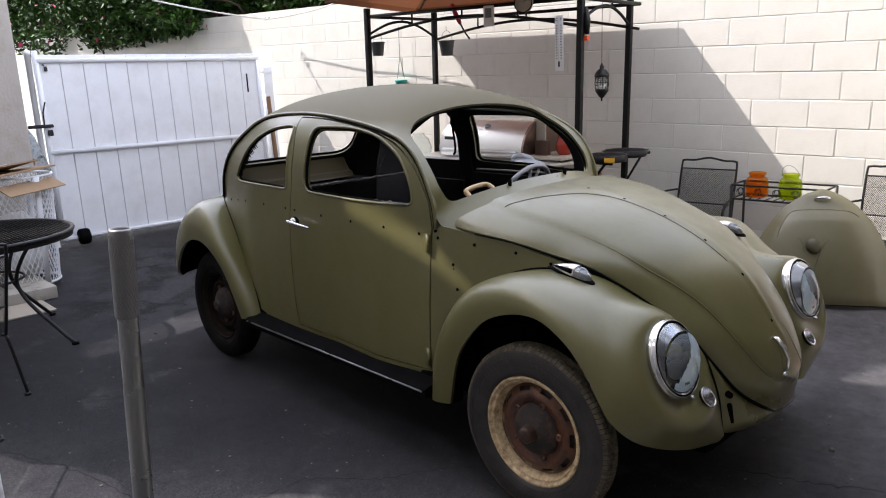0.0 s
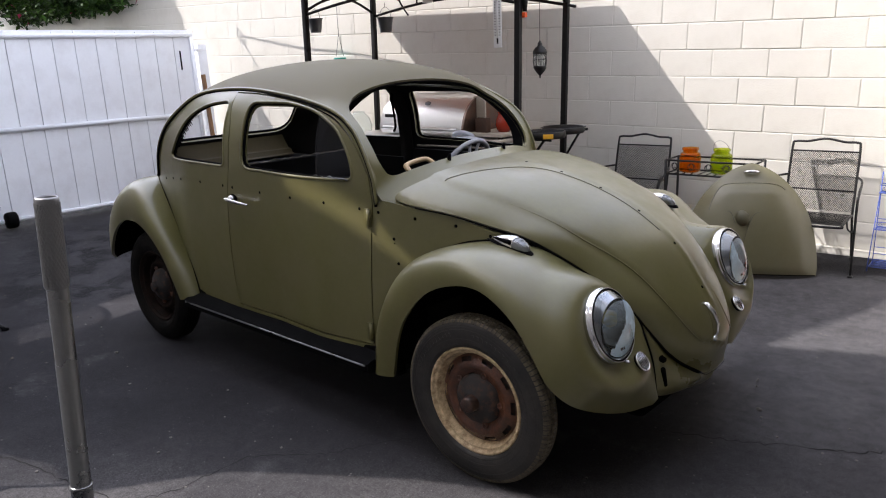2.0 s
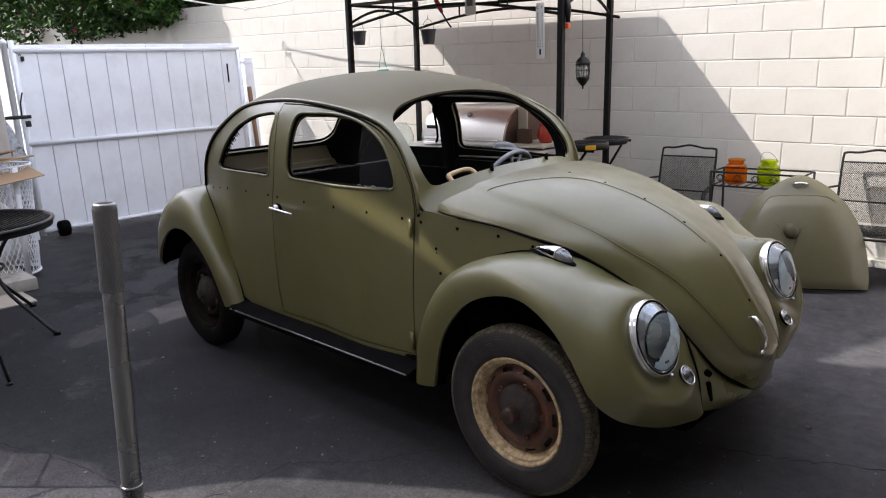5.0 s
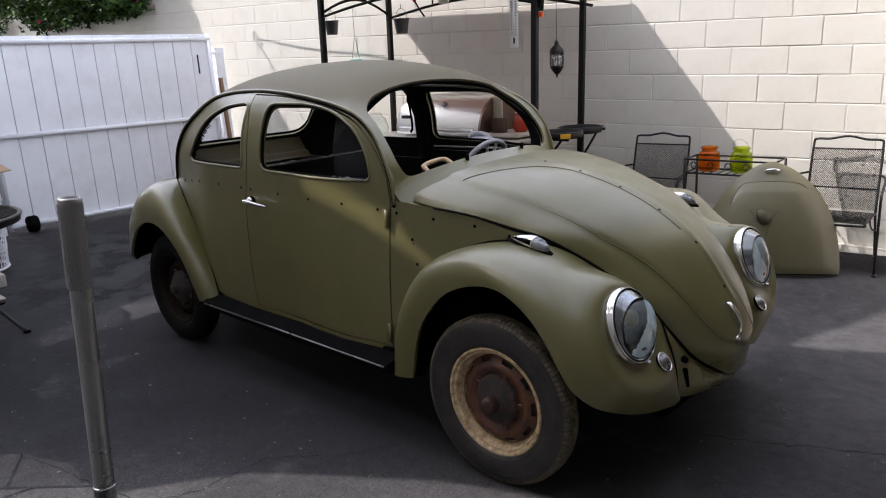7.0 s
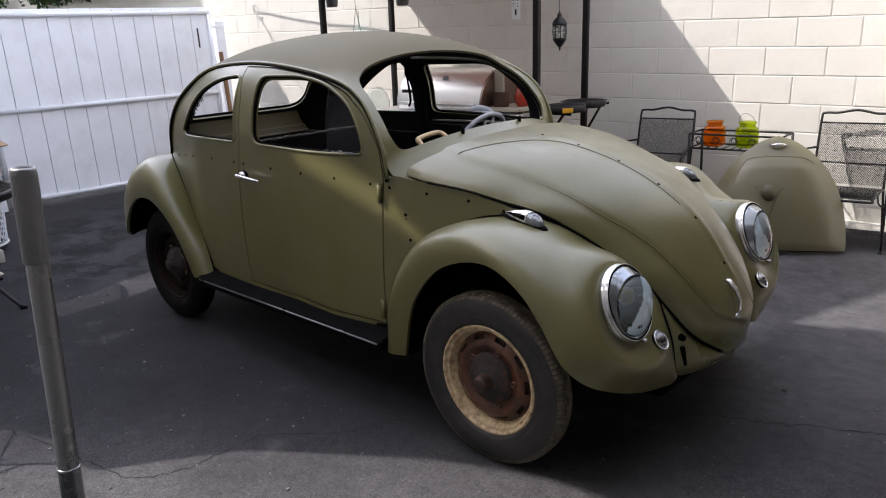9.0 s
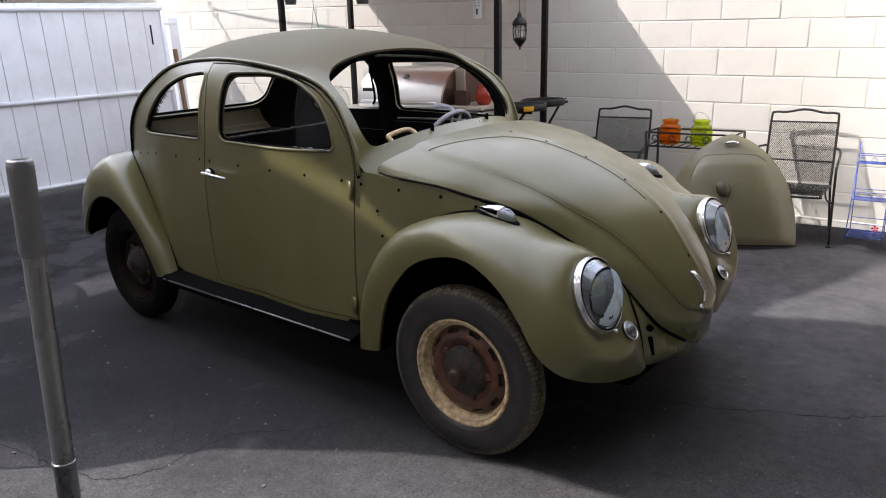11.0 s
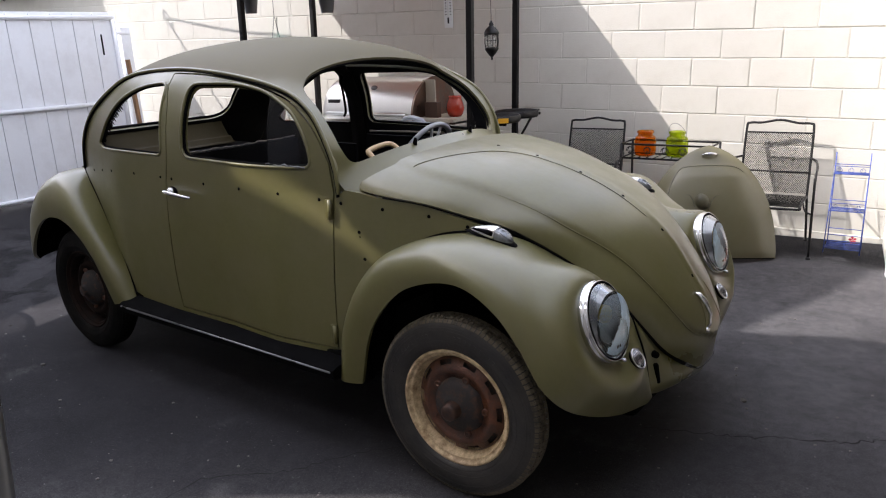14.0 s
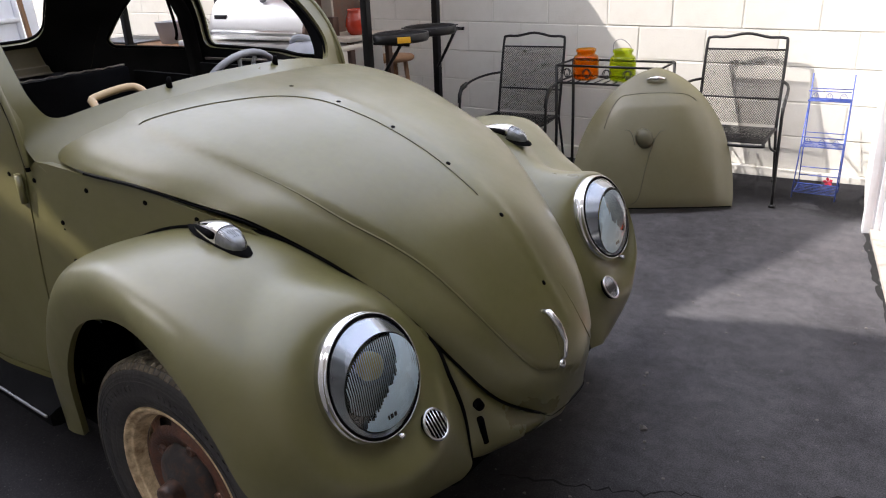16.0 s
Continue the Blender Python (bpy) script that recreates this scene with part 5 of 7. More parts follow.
        ring = [(r * (1 - lobe * math.cos(5 * (2 * math.pi * c / cols - 0.3))), 2 * math.pi * c / cols) for c in range(cols)]
        V.append([bm.verts.new(m @ Vector((q * math.cos(a), q * math.sin(a), h))) for q, a in ring])
    for i in range(len(rings) - 1):
        for c in range(cols):
            if i == 2 and c % 8 in (2, 3, 4, 5):
                continue
            bm.faces.new((V[i][c], V[i][(c + 1) % cols], V[i + 1][(c + 1) % cols], V[i + 1][c]))
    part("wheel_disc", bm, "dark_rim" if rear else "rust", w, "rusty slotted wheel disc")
    bm = bmesh.new()
    lathe(bm, [(0.162, -0.02), (0.15, -0.012), (0.10, -0.006), (0.095, 0.016), (0.089, 0.036), (0.074, 0.052), (0.050, 0.062), (0.040, 0.070), (0.030, 0.078)], 40, m)
    part("brake_drum", bm, "drum", w, "grimy black brake drum")
    bm = bmesh.new()
    q = 0.4 if rear else 1.0
    lathe(bm, [(0.033, 0.070), (0.030, 0.070 + 0.040 * q), (0.028, 0.070 + 0.062 * q), (0.023, 0.070 + 0.069 * q), (0.010, 0.070 + 0.072 * q), (0, 0.070 + 0.0725 * q)], 20, m)
    part("dust_cap", bm, "hub" if not rear else "drum", w, "rusty dust cap")
    for k in range(5):
        a = 2 * math.pi * k / 5 + 0.3
        bm = bmesh.new()
        lathe(bm, [(0.0, 0.017), (0.006, 0.018), (0.0075, 0.026), (0.0125, 0.025), (0.014, 0.010)], 14, m @ Matrix.Translation((0.102 * math.cos(a), 0.102 * math.sin(a), 0)))
        part("wheel_bolt", bm, "rust", w)


make_wheel(1.2, -1, "wheel")
make_wheel(1.2, 1, "wheel")
make_wheel(-1.2, -1, "wheel", True)
make_wheel(-1.2, 1, "wheel", True)

# ---- the yard ----
bm = bmesh.new()
for x0, x1, y0, y1 in ((-300, 300, -300, 300),):
    bm.faces.new([bm.verts.new(p) for p in ((x0, y0, 0), (x1, y0, 0), (x1, y1, 0), (x0, y1, 0))])
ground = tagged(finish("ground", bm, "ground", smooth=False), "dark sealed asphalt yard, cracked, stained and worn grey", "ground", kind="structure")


def crack(pts, w, seed):
    rnd = random.Random(seed)
    line = []
    P = smooth_line(pts, 10)
    for i, p in enumerate(P):
        line.append((p[0] + rnd.uniform(-0.012, 0.012), p[1] + rnd.uniform(-0.012, 0.012)))
    b = bmesh.new()
    rows = []
    for i, p in enumerate(line):
        q, r = line[max(i - 1, 0)], line[min(i + 1, len(line) - 1)]
        d = Vector((r[0] - q[0], r[1] - q[1], 0)).normalized()
        n = Vector((-d.y, d.x, 0)) * w * rnd.uniform(0.3, 1.0) * (0.2 if i in (0, len(line) - 1) else 1)
        rows.append((b.verts.new(Vector((p[0], p[1], 0.0015)) + n), b.verts.new(Vector((p[0], p[1], 0.0015)) - n)))
    for a, c in zip(rows, rows[1:]):
        b.faces.new((a[0], a[1], c[1], c[0]))
    part("crack", b, "crack", ground, smooth=False)


crack([(-0.9, -2.0), (-0.4, -1.81), (0.02, -1.72), (0.26, -1.66), (0.36, -1.50), (0.38, -1.19), (0.59, -0.99), (0.74, -0.74), (0.95, -0.5)], 0.0035, 1)
crack([(1.55, 0.02), (1.75, 0.09), (1.9, 0.15), (2.04, 0.23), (2.2, 0.30), (2.34, 0.40), (2.55, 0.52)], 0.005, 2)
crack([(0.7, 2.9), (1.2, 3.0), (1.7, 3.05), (2.0, 2.9)], 0.006, 3)
# worn asphalt edge along the garage slab
crack([(1.98, 3.1), (2.08, 2.56), (2.2, 2.05), (2.32, 1.62), (2.44, 1.0), (2.56, 0.5), (2.8, -0.6)], 0.02, 4)

# pebbles, chips and dry leaves
rnd = random.Random(11)
bm = bmesh.new()


def pebble(b, x, y, r):
    k = bmesh.ops.create_icosphere(b, subdivisions=1, radius=r)
    for v in k["verts"]:
        v.co = Vector((v.co.x * rnd.uniform(0.7, 1.3), v.co.y * rnd.uniform(0.7, 1.3), v.co.z * rnd.uniform(0.4, 0.8))) + Vector((x, y, r * 0.4))


for i in range(70):
    pebble(bm, rnd.uniform(1.5, 2.5), rnd.uniform(-1.2, 2.4), rnd.choice((0.003, 0.004, 0.006)))
for i in range(110):
    pebble(bm, rnd.uniform(-2.8, 1.2), rnd.uniform(-2.6, -0.85), rnd.choice((0.003, 0.004, 0.007)))
for x, y, r in ((1.815, 0.44, 0.014), (1.70, 0.75, 0.008), (0.05, -1.4, 0.008), (-1.2, -1.0, 0.012)):
    pebble(bm, x, y, r)
tagged(finish("gravel", bm, "chip"), "scattered pale stone chips on the asphalt", "gravel", kind="stuff")
bm = bmesh.new()
for i in range(48):
    if i < 28:
        x, y = rnd.gauss(-1.85, 0.45), rnd.gauss(-1.2, 0.25)
    else:
        x, y = rnd.uniform(-3.6, -2.4), rnd.uniform(-1.2, -0.6)
    a, l = rnd.uniform(0, 6.28), rnd.uniform(0.006, 0.015)
    d, n = Vector((math.cos(a), math.sin(a), 0)) * l, Vector((-math.sin(a), math.cos(a), 0)) * l * 0.5
    c = Vector((x, y, 0.006))
    bm.faces.new([bm.verts.new(p) for p in (c - d, c + n + Vector((0, 0, l * 0.4)), c + d, c - n + Vector((0, 0, 0.002)))])
tagged(finish("leaf_litter", bm, "leaf_litter", smooth=False), "dry grey-brown leaf litter on the asphalt", "leaves", kind="stuff")

# ---- block wall ----
WALL = Matrix.Translation((0, 3.17, 0)) @ Euler((0, radians(1.37), radians(5.71))).to_matrix().to_4x4()


bm = bmesh.new()
box(bm, (-1.05, 0.105, 1.05), (6.3, 0.19, 3.6))
box(bm, (-11.1, 0.105, 0.70), (13.8, 0.19, 3.3))
wall = finish("wall_north", bm, "mortar", smooth=False)
wall.matrix_world = WALL
tagged(wall, "cream painted concrete block wall", "wall", kind="structure")

# ---- gate across the drive ----
gate = thing("gate", "white boarded driveway gate on a tube frame, closed", "gate")
GX = -5.6
GATE = Matrix.Translation((GX, -0.27, 0)) @ Euler((radians(-1.0), 0, radians(90))).to_matrix().to_4x4()
GW, GH = 2.50, 1.97


def gate_bar(name, pts, r, mat="white", label=""):
    b = bmesh.new()
    tube(b, [GATE @ Vector(p) for p in pts], r, 10)
    return part(name, b, mat, gate, label)


nb = 11
for i in range(nb):
    w = GW / nb
    b = bmesh.new()
    h = GH - 0.005 + rnd.uniform(-0.006, 0.006)
    x0, x1 = i * w + 0.0035, (i + 1) * w - 0.0035
    prof = [(x0, 0.05), (x1, 0.05), (x1, h - 0.014), (x1 - 0.016, h), (x0 + 0.016, h), (x0, h - 0.014)]
    fr = [b.verts.new(GATE @ Vector((x, 0.0 + rnd.uniform(-0.001, 0.001), z))) for x, z in prof]
    bk = [b.verts.new(GATE @ Vector((x, 0.02, z))) for x, z in prof]
    b.faces.new(fr), b.faces.new(bk[::-1])
    for k in range(6):
        b.faces.new((fr[k], fr[k - 1], bk[k - 1], bk[k]))
    bmesh.ops.recalc_face_normals(b, faces=b.faces[:])
    part("board", b, "white", gate, smooth=False)
b = bmesh.new()
box(b, (GW / 2, 0.032, GH / 2 + 0.03), (GW, 0.008, GH - 0.06), 0, GATE)
part("backing", b, "white", gate, smooth=False)
gate_bar("top_rail", [(0, -0.02, GH - 0.06), (GW, -0.02, GH - 0.06)], 0.024)
gate_bar("middle_rail", [(0, -0.02, 0.985), (GW, -0.02, 0.985)], 0.024)
gate_bar("bottom_rail", [(0, -0.02, 0.075), (GW, -0.02, 0.075)], 0.024)
gate_bar("stile", [(0, -0.01, 0.03), (0, -0.01, GH + 0.04)], 0.028)
gate_bar("stile", [(GW, -0.01, 0.03), (GW, -0.01, GH)], 0.028)
b = bmesh.new()
lathe(b, [(0, 0.05), (0.075, 0.05), (0.085, 0.03), (0.085, -0.03), (0.075, -0.05), (0, -0.05)], 20, GATE @ Matrix.Translation((0.18, -0.09, 0.088)) @ Euler((0, radians(90), 0)).to_matrix().to_4x4())
part("caster_wheel", b, "rubber", gate, "black rubber caster wheel")
b = bmesh.new()
box(b, (0, 0, 0), (0.012, 0.02, 0.22), 0.002, GATE @ Matrix.Translation((2.34, -0.004, 1.62)))
part("slot", b, "dark", gate)
b = bmesh.new()
box(b, (0, 0, 0), (0.03, 0.03, 0.05), 0.01, GATE @ Matrix.Translation((0.08, -0.02, 1.83)))
tube(b, [GATE @ Vector((0.07, -0.02, 1.86)), GATE @ Vector((0.06, -0.02, 1.88)), GATE @ Vector((0.05, -0.02, 1.86))], 0.005, 6)
part("padlock", b, "iron", gate, "small dark padlock")
b = bmesh.new()
box(b, (0, 0, 0), (0.24, 0.03, 0.035), 0.008, GATE @ Matrix.Translation((-0.06, -0.05, 1.26)))
tube(b, [GATE @ Vector((-0.02, -0.03, 1.26)), GATE @ Vector((-0.02, -0.06, 1.40)), GATE @ Vector((0.02, -0.03, 1.50))], 0.008, 6)
box(b, (0, 0, 0), (0.05, 0.03, 0.06), 0.008, GATE @ Matrix.Translation((0.02, -0.06, 1.19)))
part("latch", b, "iron", gate, "black gate latch with padlock")
for i, (y, r, h) in enumerate(((-0.075, 0.030, 1.97), (2.62, 0.06, 1.80))):
    b = bmesh.new()
    p = GATE @ Vector((y, 0, 0))
    if i == 0:
        lathe(b, [(r, 0), (r, h), (r * 1.15, h), (r * 1.1, h + 0.03), (0, h + 0.06)], 16, Matrix.Translation(GATE @ Vector((y, 0.0, 0))))
    else:
        box(b, (0, 0, 0), (0.12, 0.10, h), 0.006, GATE @ Matrix.Translation((y, 0.02, h / 2)))
        box(b, (0, 0, 0), (0.18, 0.03, 0.03), 0.004, GATE @ Matrix.Translation((y - 0.04, -0.02, h - 0.06)))
    tagged(finish("gate_post", b, "white"), "white painted gate post", "post", kind="structure")
# wooden stake leaning at the wall
b = bmesh.new()
strip(b, [(-5.15, 2.13, 0.0), (-5.2, 2.09, 1.45)], 0.05, 0.03, (0, 1, 0))
tagged(finish("wooden_stake", b, "wood", smooth=False), "weathered brown wooden stake leaning by the wall", "stake")

# ---- house corner on the drive's near side, plain walls that close the yard ----
b = bmesh.new()
box(b, (-6.1, -3.7, 1.6), (3.0, 6.0, 3.2), 0.02)
tagged(finish("wall_west", b, "stucco", smooth=False), "beige stucco house corner", "wall", kind="structure")
# unseen wall added to shade the yard; outline and gaps shape the sun patches
SHADE_WALL = [(-13.0, 0.0), (4.4, 0.0), (4.4, 9.4), (-2.6, 9.4), (-4.11, 8.49), (-4.25, 8.11), (-5.12, 9.69), (-6.2, 11.6), (-13.0, 11.6)]
SUN_GAPS = [[(-2.60, 1.90), (-2.27, 2.32), (-2.30, 2.51), (-2.16, 2.71), (-1.92, 2.67), (-1.82, 2.68), (-2.04, 3.31), (-2.11, 3.53), (-2.10, 3.82), (-2.06, 4.33), (-1.98, 4.51), (-1.88, 4.65), (-1.20, 4.85), (0.50, 4.85), (0.50, 1.90)],
        [(-4.25, 3.42), (-4.64, 3.58), (-5.12, 4.23), (-5.65, 4.82), (-5.97, 5.19), (-6.05, 5.36), (-5.43, 5.0), (-5.05, 4.52), (-4.70, 4.05)],
        [(-3.30, 5.60), (-3.10, 5.565), (-2.89, 5.515), (-2.73, 5.48), (-2.50, 5.42), (-2.48, 5.47), (-2.64, 5.57), (-2.73, 5.63), (-2.78, 5.68), (-2.95, 5.72), (-3.22, 5.76)]]
ws = finish("wall_south", sheet(lambda x, z: (x, -3.1, z), SHADE_WALL, SUN_GAPS, 0.9, (0, -9, 2)), "house_brown", smooth=False)
thick(ws, 0.05)
tagged(ws, "unseen brown wall added to shade the yard, gaps cut for sun patches", "wall", kind="structure")
# a second unseen wall, added behind the first
b = bmesh.new()
box(b, (-2.0, -6.0, 3.5), (20.0, 0.2, 7.0))
tagged(finish("unseen_back_wall", b, "house_brown", smooth=False), "unseen plain brown wall added behind the shade wall", "wall", kind="structure")

b = bmesh.new()
box(b, (1.14, -2.405, 1.05), (0.09, 0.11, 2.1), 0.006)
tagged(finish("door_1", b, "white"), "white peeling painted door frame post of the house", "door frame", kind="structure")

# ---- garage ----
GA = Vector((2.08, 2.54, 0))
GDIR = Vector((0.48, -2.04, 0)).normalized()
b = bmesh.new()
c0, c1 = Vector((1.945, 3.40, 0)), GA
mid = (c0 + c1) / 2
ang = math.atan2((c1 - c0).y, (c1 - c0).x)
box(b, (0, 0, 1.6), ((c1 - c0).length, 0.14, 3.4), 0.004, Matrix.Translation((mid.x + 0.065, mid.y + 0.005, -0.1)) @ Euler((0, 0, ang)).to_matrix().to_4x4())
tagged(finish("wall_east", b, "white_wall", smooth=False), "white stucco wall beside the garage", "wall", kind="structure")
jm = Matrix.Translation(GA) @ Euler((0, 0, math.atan2(GDIR.y, GDIR.x))).to_matrix().to_4x4()
b = bmesh.new()
for d0, d1, xf in ((-0.012, 0.024, 0.022), (0.024, 0.038, 0.012), (0.038, 0.056, 0.028), (0.056, 0.066, 0.020), (0.066, 0.082, 0.038), (0.082, 0.116, 0.050)):
    box(b, (xf / 2 - 0.02, (d0 + d1) / 2, 1.25), (xf + 0.04, d1 - d0 + 0.002, 2.5), 0.003, jm)
tagged(finish("trim", b, "white"), "white moulded garage door jamb", "door jamb", kind="structure")
b = bmesh.new()
box(b, (1.0, 0.06, 2.85), (6.0, 0.15, 0.8), 0.0, jm)
tagged(finish("wall_garage", b, "white_wall", smooth=False), "white wall over the garage opening", "wall", kind="structure")
b = bmesh.new()
V = [jm @ Vector(p) for p in ((-0.02, 0.02, 0), (6.0, 0.02, 0), (6.0, 4.0, 0), (-0.02, 4.0, 0))]
lo = [b.verts.new(p + Vector((0, 0, -0.05))) for p in V]
hi = [b.verts.new(p + Vector((0, 0, 0.022))) for p in V]
b.faces.new(hi), b.faces.new(lo[::-1])
for k in range(4):
    b.faces.new((lo[k - 1], lo[k], hi[k], hi[k - 1]))
bmesh.ops.recalc_face_normals(b, faces=b.faces[:])
tagged(finish("garage_floor", b, "concrete", smooth=False), "pale stained concrete garage slab", "floor", kind="structure")
b = bmesh.new()
box(b, (3.0, 4.0, 1.6), (6.4, 0.15, 3.2), 0, jm)
box(b, (-0.08, 2.0, 1.6), (0.12, 3.8, 3.2), 0, jm)
box(b, (6.0, 2.0, 1.6), (0.12, 4.0, 3.2), 0, jm)
tagged(finish("wall_garage_inside", b, "stucco", smooth=False), "plain garage inner walls", "wall", kind="structure")
b = bmesh.new()
box(b, (3.0, 2.0, 3.22), (6.4, 4.3, 0.1), 0, jm)
tagged(finish("ceiling", b, "white_wall", smooth=False), "plain garage ceiling", "ceiling", kind="structure")
# tall cabinet just inside, its front edge leaning towards the jamb
cab = thing("tool_cabinet", "tall grey tool cabinet with bright orange edge inside the garage", "cabinet")
LEAN = jm @ Matrix(((1, 0, 0, 0), (0, 1, -0.042, 0), (0, 0, 1, 0), (0, 0, 0, 1)))
b = bmesh.new()
box(b, (0.006, 0.165, 1.01), (0.03, 0.075, 1.96), 0.003, LEAN)
part("cabinet_side", b, "darkwood", cab, "dark brown side panel")
b = bmesh.new()
box(b, (0.040, 0.196, 1.02), (0.040, 0.013, 1.98), 0.004, LEAN)
part("orange_edge", b, "orange_chipped", cab, "bright orange edge strip")
b = bmesh.new()
box(b, (0.022, 0.50, 1.03), (0.05, 0.594, 1.96), 0.006, LEAN)
part("cabinet_front", b, "cabinet_grey", cab, "dark grey panel")
for d, w, mat in ((0.29, 0.008, "redcloth"), (0.37, 0.012, "zinc"), (0.55, 0.010, "zinc")):
    b = bmesh.new()
    box(b, (0.048, d, 1.03), (0.006, w, 1.9), 0.002, LEAN)
    part("panel_seam", b, mat, cab)
b = bmesh.new()
box(b, (0.049, 0.50, 1.42), (0.008, 0.55, 0.04), 0.003, LEAN)
part("dark_rail", b, "iron", cab, "black cross rail")
for z in (0.22, 0.98):
    b = bmesh.new()
    box(b, (0.034, 0.155, z), (0.03, 0.03, 0.09 if z < 0.5 else 0.06), 0.004, LEAN)
    part("hinge", b, "zinc", cab, "grey steel hinge")
jk = thing("floor_jack", "low orange steel floor jack on the garage slab", "jack")
b = bmesh.new()
for d in (0.22, 0.34):
    box(b, (0.42, d, 0.088), (0.30, 0.018, 0.075), 0.006, jm)
part("side_plate", b, "orange_chipped", jk)
b = bmesh.new()
box(b, (0.42, 0.28, 0.115), (0.10, 0.102, 0.05), 0.008, jm)
part("lifting_arm", b, "orange_chipped", jk)
for x in (0.30, 0.54):
    for d in (0.245, 0.315):
        b = bmesh.new()
        lathe(b, [(0, -0.014), (0.026, -0.014), (0.030, -0.008), (0.030, 0.008), (0.026, 0.014), (0, 0.014)], 18, jm @ Matrix.Translation((x, d, 0.052)) @ Euler((radians(90), 0, 0)).to_matrix().to_4x4())
        part("wheel", b, "iron", jk)

# ---- steel pole in front ----
pole = thing("steel_pole", "grey steel pole with a knurled grip, standing upright", "pole")
pa, pb = Vector((1.562, -2.186, 1.345)), Vector((1.545, -2.246, 0.0))


def pole_bar(name, t0, t1, r, mat, label="", prof=None):
    b = bmesh.new()
    d = (pb - pa)
    m = Matrix.Translation(pa + d * t0) @ (d * (t1 - t0)).to_track_quat("Z", "Y").to_matrix().to_4x4()
    L = d.length * (t1 - t0)
    lathe(b, prof(L) if prof else [(r, 0), (r, L)], 32, m)
    return part(name, b, mat, pole, label)


PR = 0.0178
pole_bar("grip", 0.0, 0.112, PR, "knurl", "knurled steel grip", lambda L: [(PR * 0.8, 0.03), (PR * 0.8, 0.002), (PR * 0.9, 0.0), (PR * 1.02, 0.003), (PR * 1.04, 0.006), (PR * 1.04, L - 0.002), (PR * 0.97, L)])
pole_bar("shaft", 0.112, 0.375, PR * 0.96, "pole", "smooth galvanised shaft")
pole_bar("lower_shaft", 0.375, 1.0, PR * 1.05, "pole", "", lambda L: [(PR * 0.96, 0.0), (PR * 1.07, 0.001), (PR * 1.07, 0.004), (PR * 1.0, 0.005), (PR * 1.0, L)])
b = bmesh.new()
nk = 22
for k in range(nk):
    for sgn in (1, -1):
        pts = []
        for j in range(13):
            t = j / 12
            a = 2 * math.pi * k / nk + sgn * t * 3.2
            z = 0.01 + t * (abs((pb - pa).length) * 0.112 - 0.014)
            pts.append(Vector((PR * 1.045 * math.cos(a), PR * 1.045 * math.sin(a), z)))
        tube(b, [Matrix.Translation(pa) @ (pb - pa).to_track_quat("Z", "Y").to_matrix().to_4x4() @ p for p in pts], 0.0010, 4, cap=False)
kn = part("knurling", b, "knurl", pole)
tagged(kn, kind="stuff")

# ---- grill gazebo ----
gz = thing("gazebo", "black steel grill gazebo with brown canopy beside the wall", "gazebo")
GZ = Matrix.Translation((-0.545, 1.868, 0)) @ Euler((0, radians(1.37), radians(5.71))).to_matrix().to_4x4()


def gz_part(name, pts, r, label="", mat="ironb", segs=8):
    b = bmesh.new()
    tube(b, [GZ @ Vector(p) for p in pts], r, segs)
    return part(name, b, mat, gz, label)


GL, GD, GT = -2.17, 0.90, 2.02
for x in (0, GL):
    for y in (0, GD):
        b = bmesh.new()
        box(b, (x - (0.085 if y and not x else 0.0), y, 1.05), (0.045, 0.045, 2.2), 0.006, GZ)
        part("post", b, "ironb", gz)


def arch(p, q, rise, n=14):
    p, q = Vector(p), Vector(q)
    return [p.lerp(q, i / n) + Vector((0, 0, rise * math.sin(math.pi * i / n))) for i in range(n + 1)]


for y in (0, GD):
    gz_part("arched_rail", arch((0, y, GT - 0.13), (GL, y, GT - 0.13), 0.13), 0.012)
    gz_part("top_beam", [(0, y, GT + 0.06), (GL, y, GT + 0.06)], 0.014)
    for t in (0.25, 0.5, 0.75):
        gz_part("strut", [(GL * t, y, GT - 0.13 + 0.13 * math.sin(math.pi * t)), (GL * t, y, GT + 0.06)], 0.008)
for x in (0, GL):
    gz_part("arched_rail", arch((x, 0, GT - 0.10), (x - (0.0 if x else 0.085), GD, GT - 0.10), 0.13), 0.012)
    gz_part("top_beam", [(x, 0, GT + 0.06), (x, GD, GT + 0.06)], 0.014)
    gz_part("strut", [(x, GD / 2, GT + 0.03), (x, GD / 2, GT + 0.06)], 0.008)
# canopy: hip cloth with a drooping edge
ev = [(-0.05, -0.62), (-0.05, GD + 0.20), (GL - 0.42, GD + 0.20), (GL + 0.08, -0.55)]
rg = [(-0.62, GD / 2), (GL + 0.62, GD / 2)]
b = bmesh.new()
E0 = [b.verts.new(GZ @ Vector((x, y, GT + 0.20))) for x, y in ev]
EL = [b.verts.new(GZ @ Vector((x, y, GT + 0.15))) for x, y in ev]
R0 = [b.verts.new(GZ @ Vector((x, y, GT + 0.62))) for x, y in rg]
b.faces.new((E0[0], E0[1], R0[0])), b.faces.new((E0[1], E0[2], R0[1], R0[0])), b.faces.new((E0[2], E0[3], R0[1])), b.faces.new((E0[3], E0[0], R0[0], R0[1]))
for k in range(4):
    b.faces.new((EL[k - 1], EL[k], E0[k], E0[k - 1]))
cn = part("canopy", b, "canopy", gz, "brown fabric hip canopy", smooth=False)
thick(cn, 0.006)
for e in range(4):
    gz_part("canopy_rib", [(ev[e][0] * 0.98, ev[e][1], GT + 0.18), (rg[0 if e < 2 else 1][0], GD / 2, GT + 0.59)], 0.010)
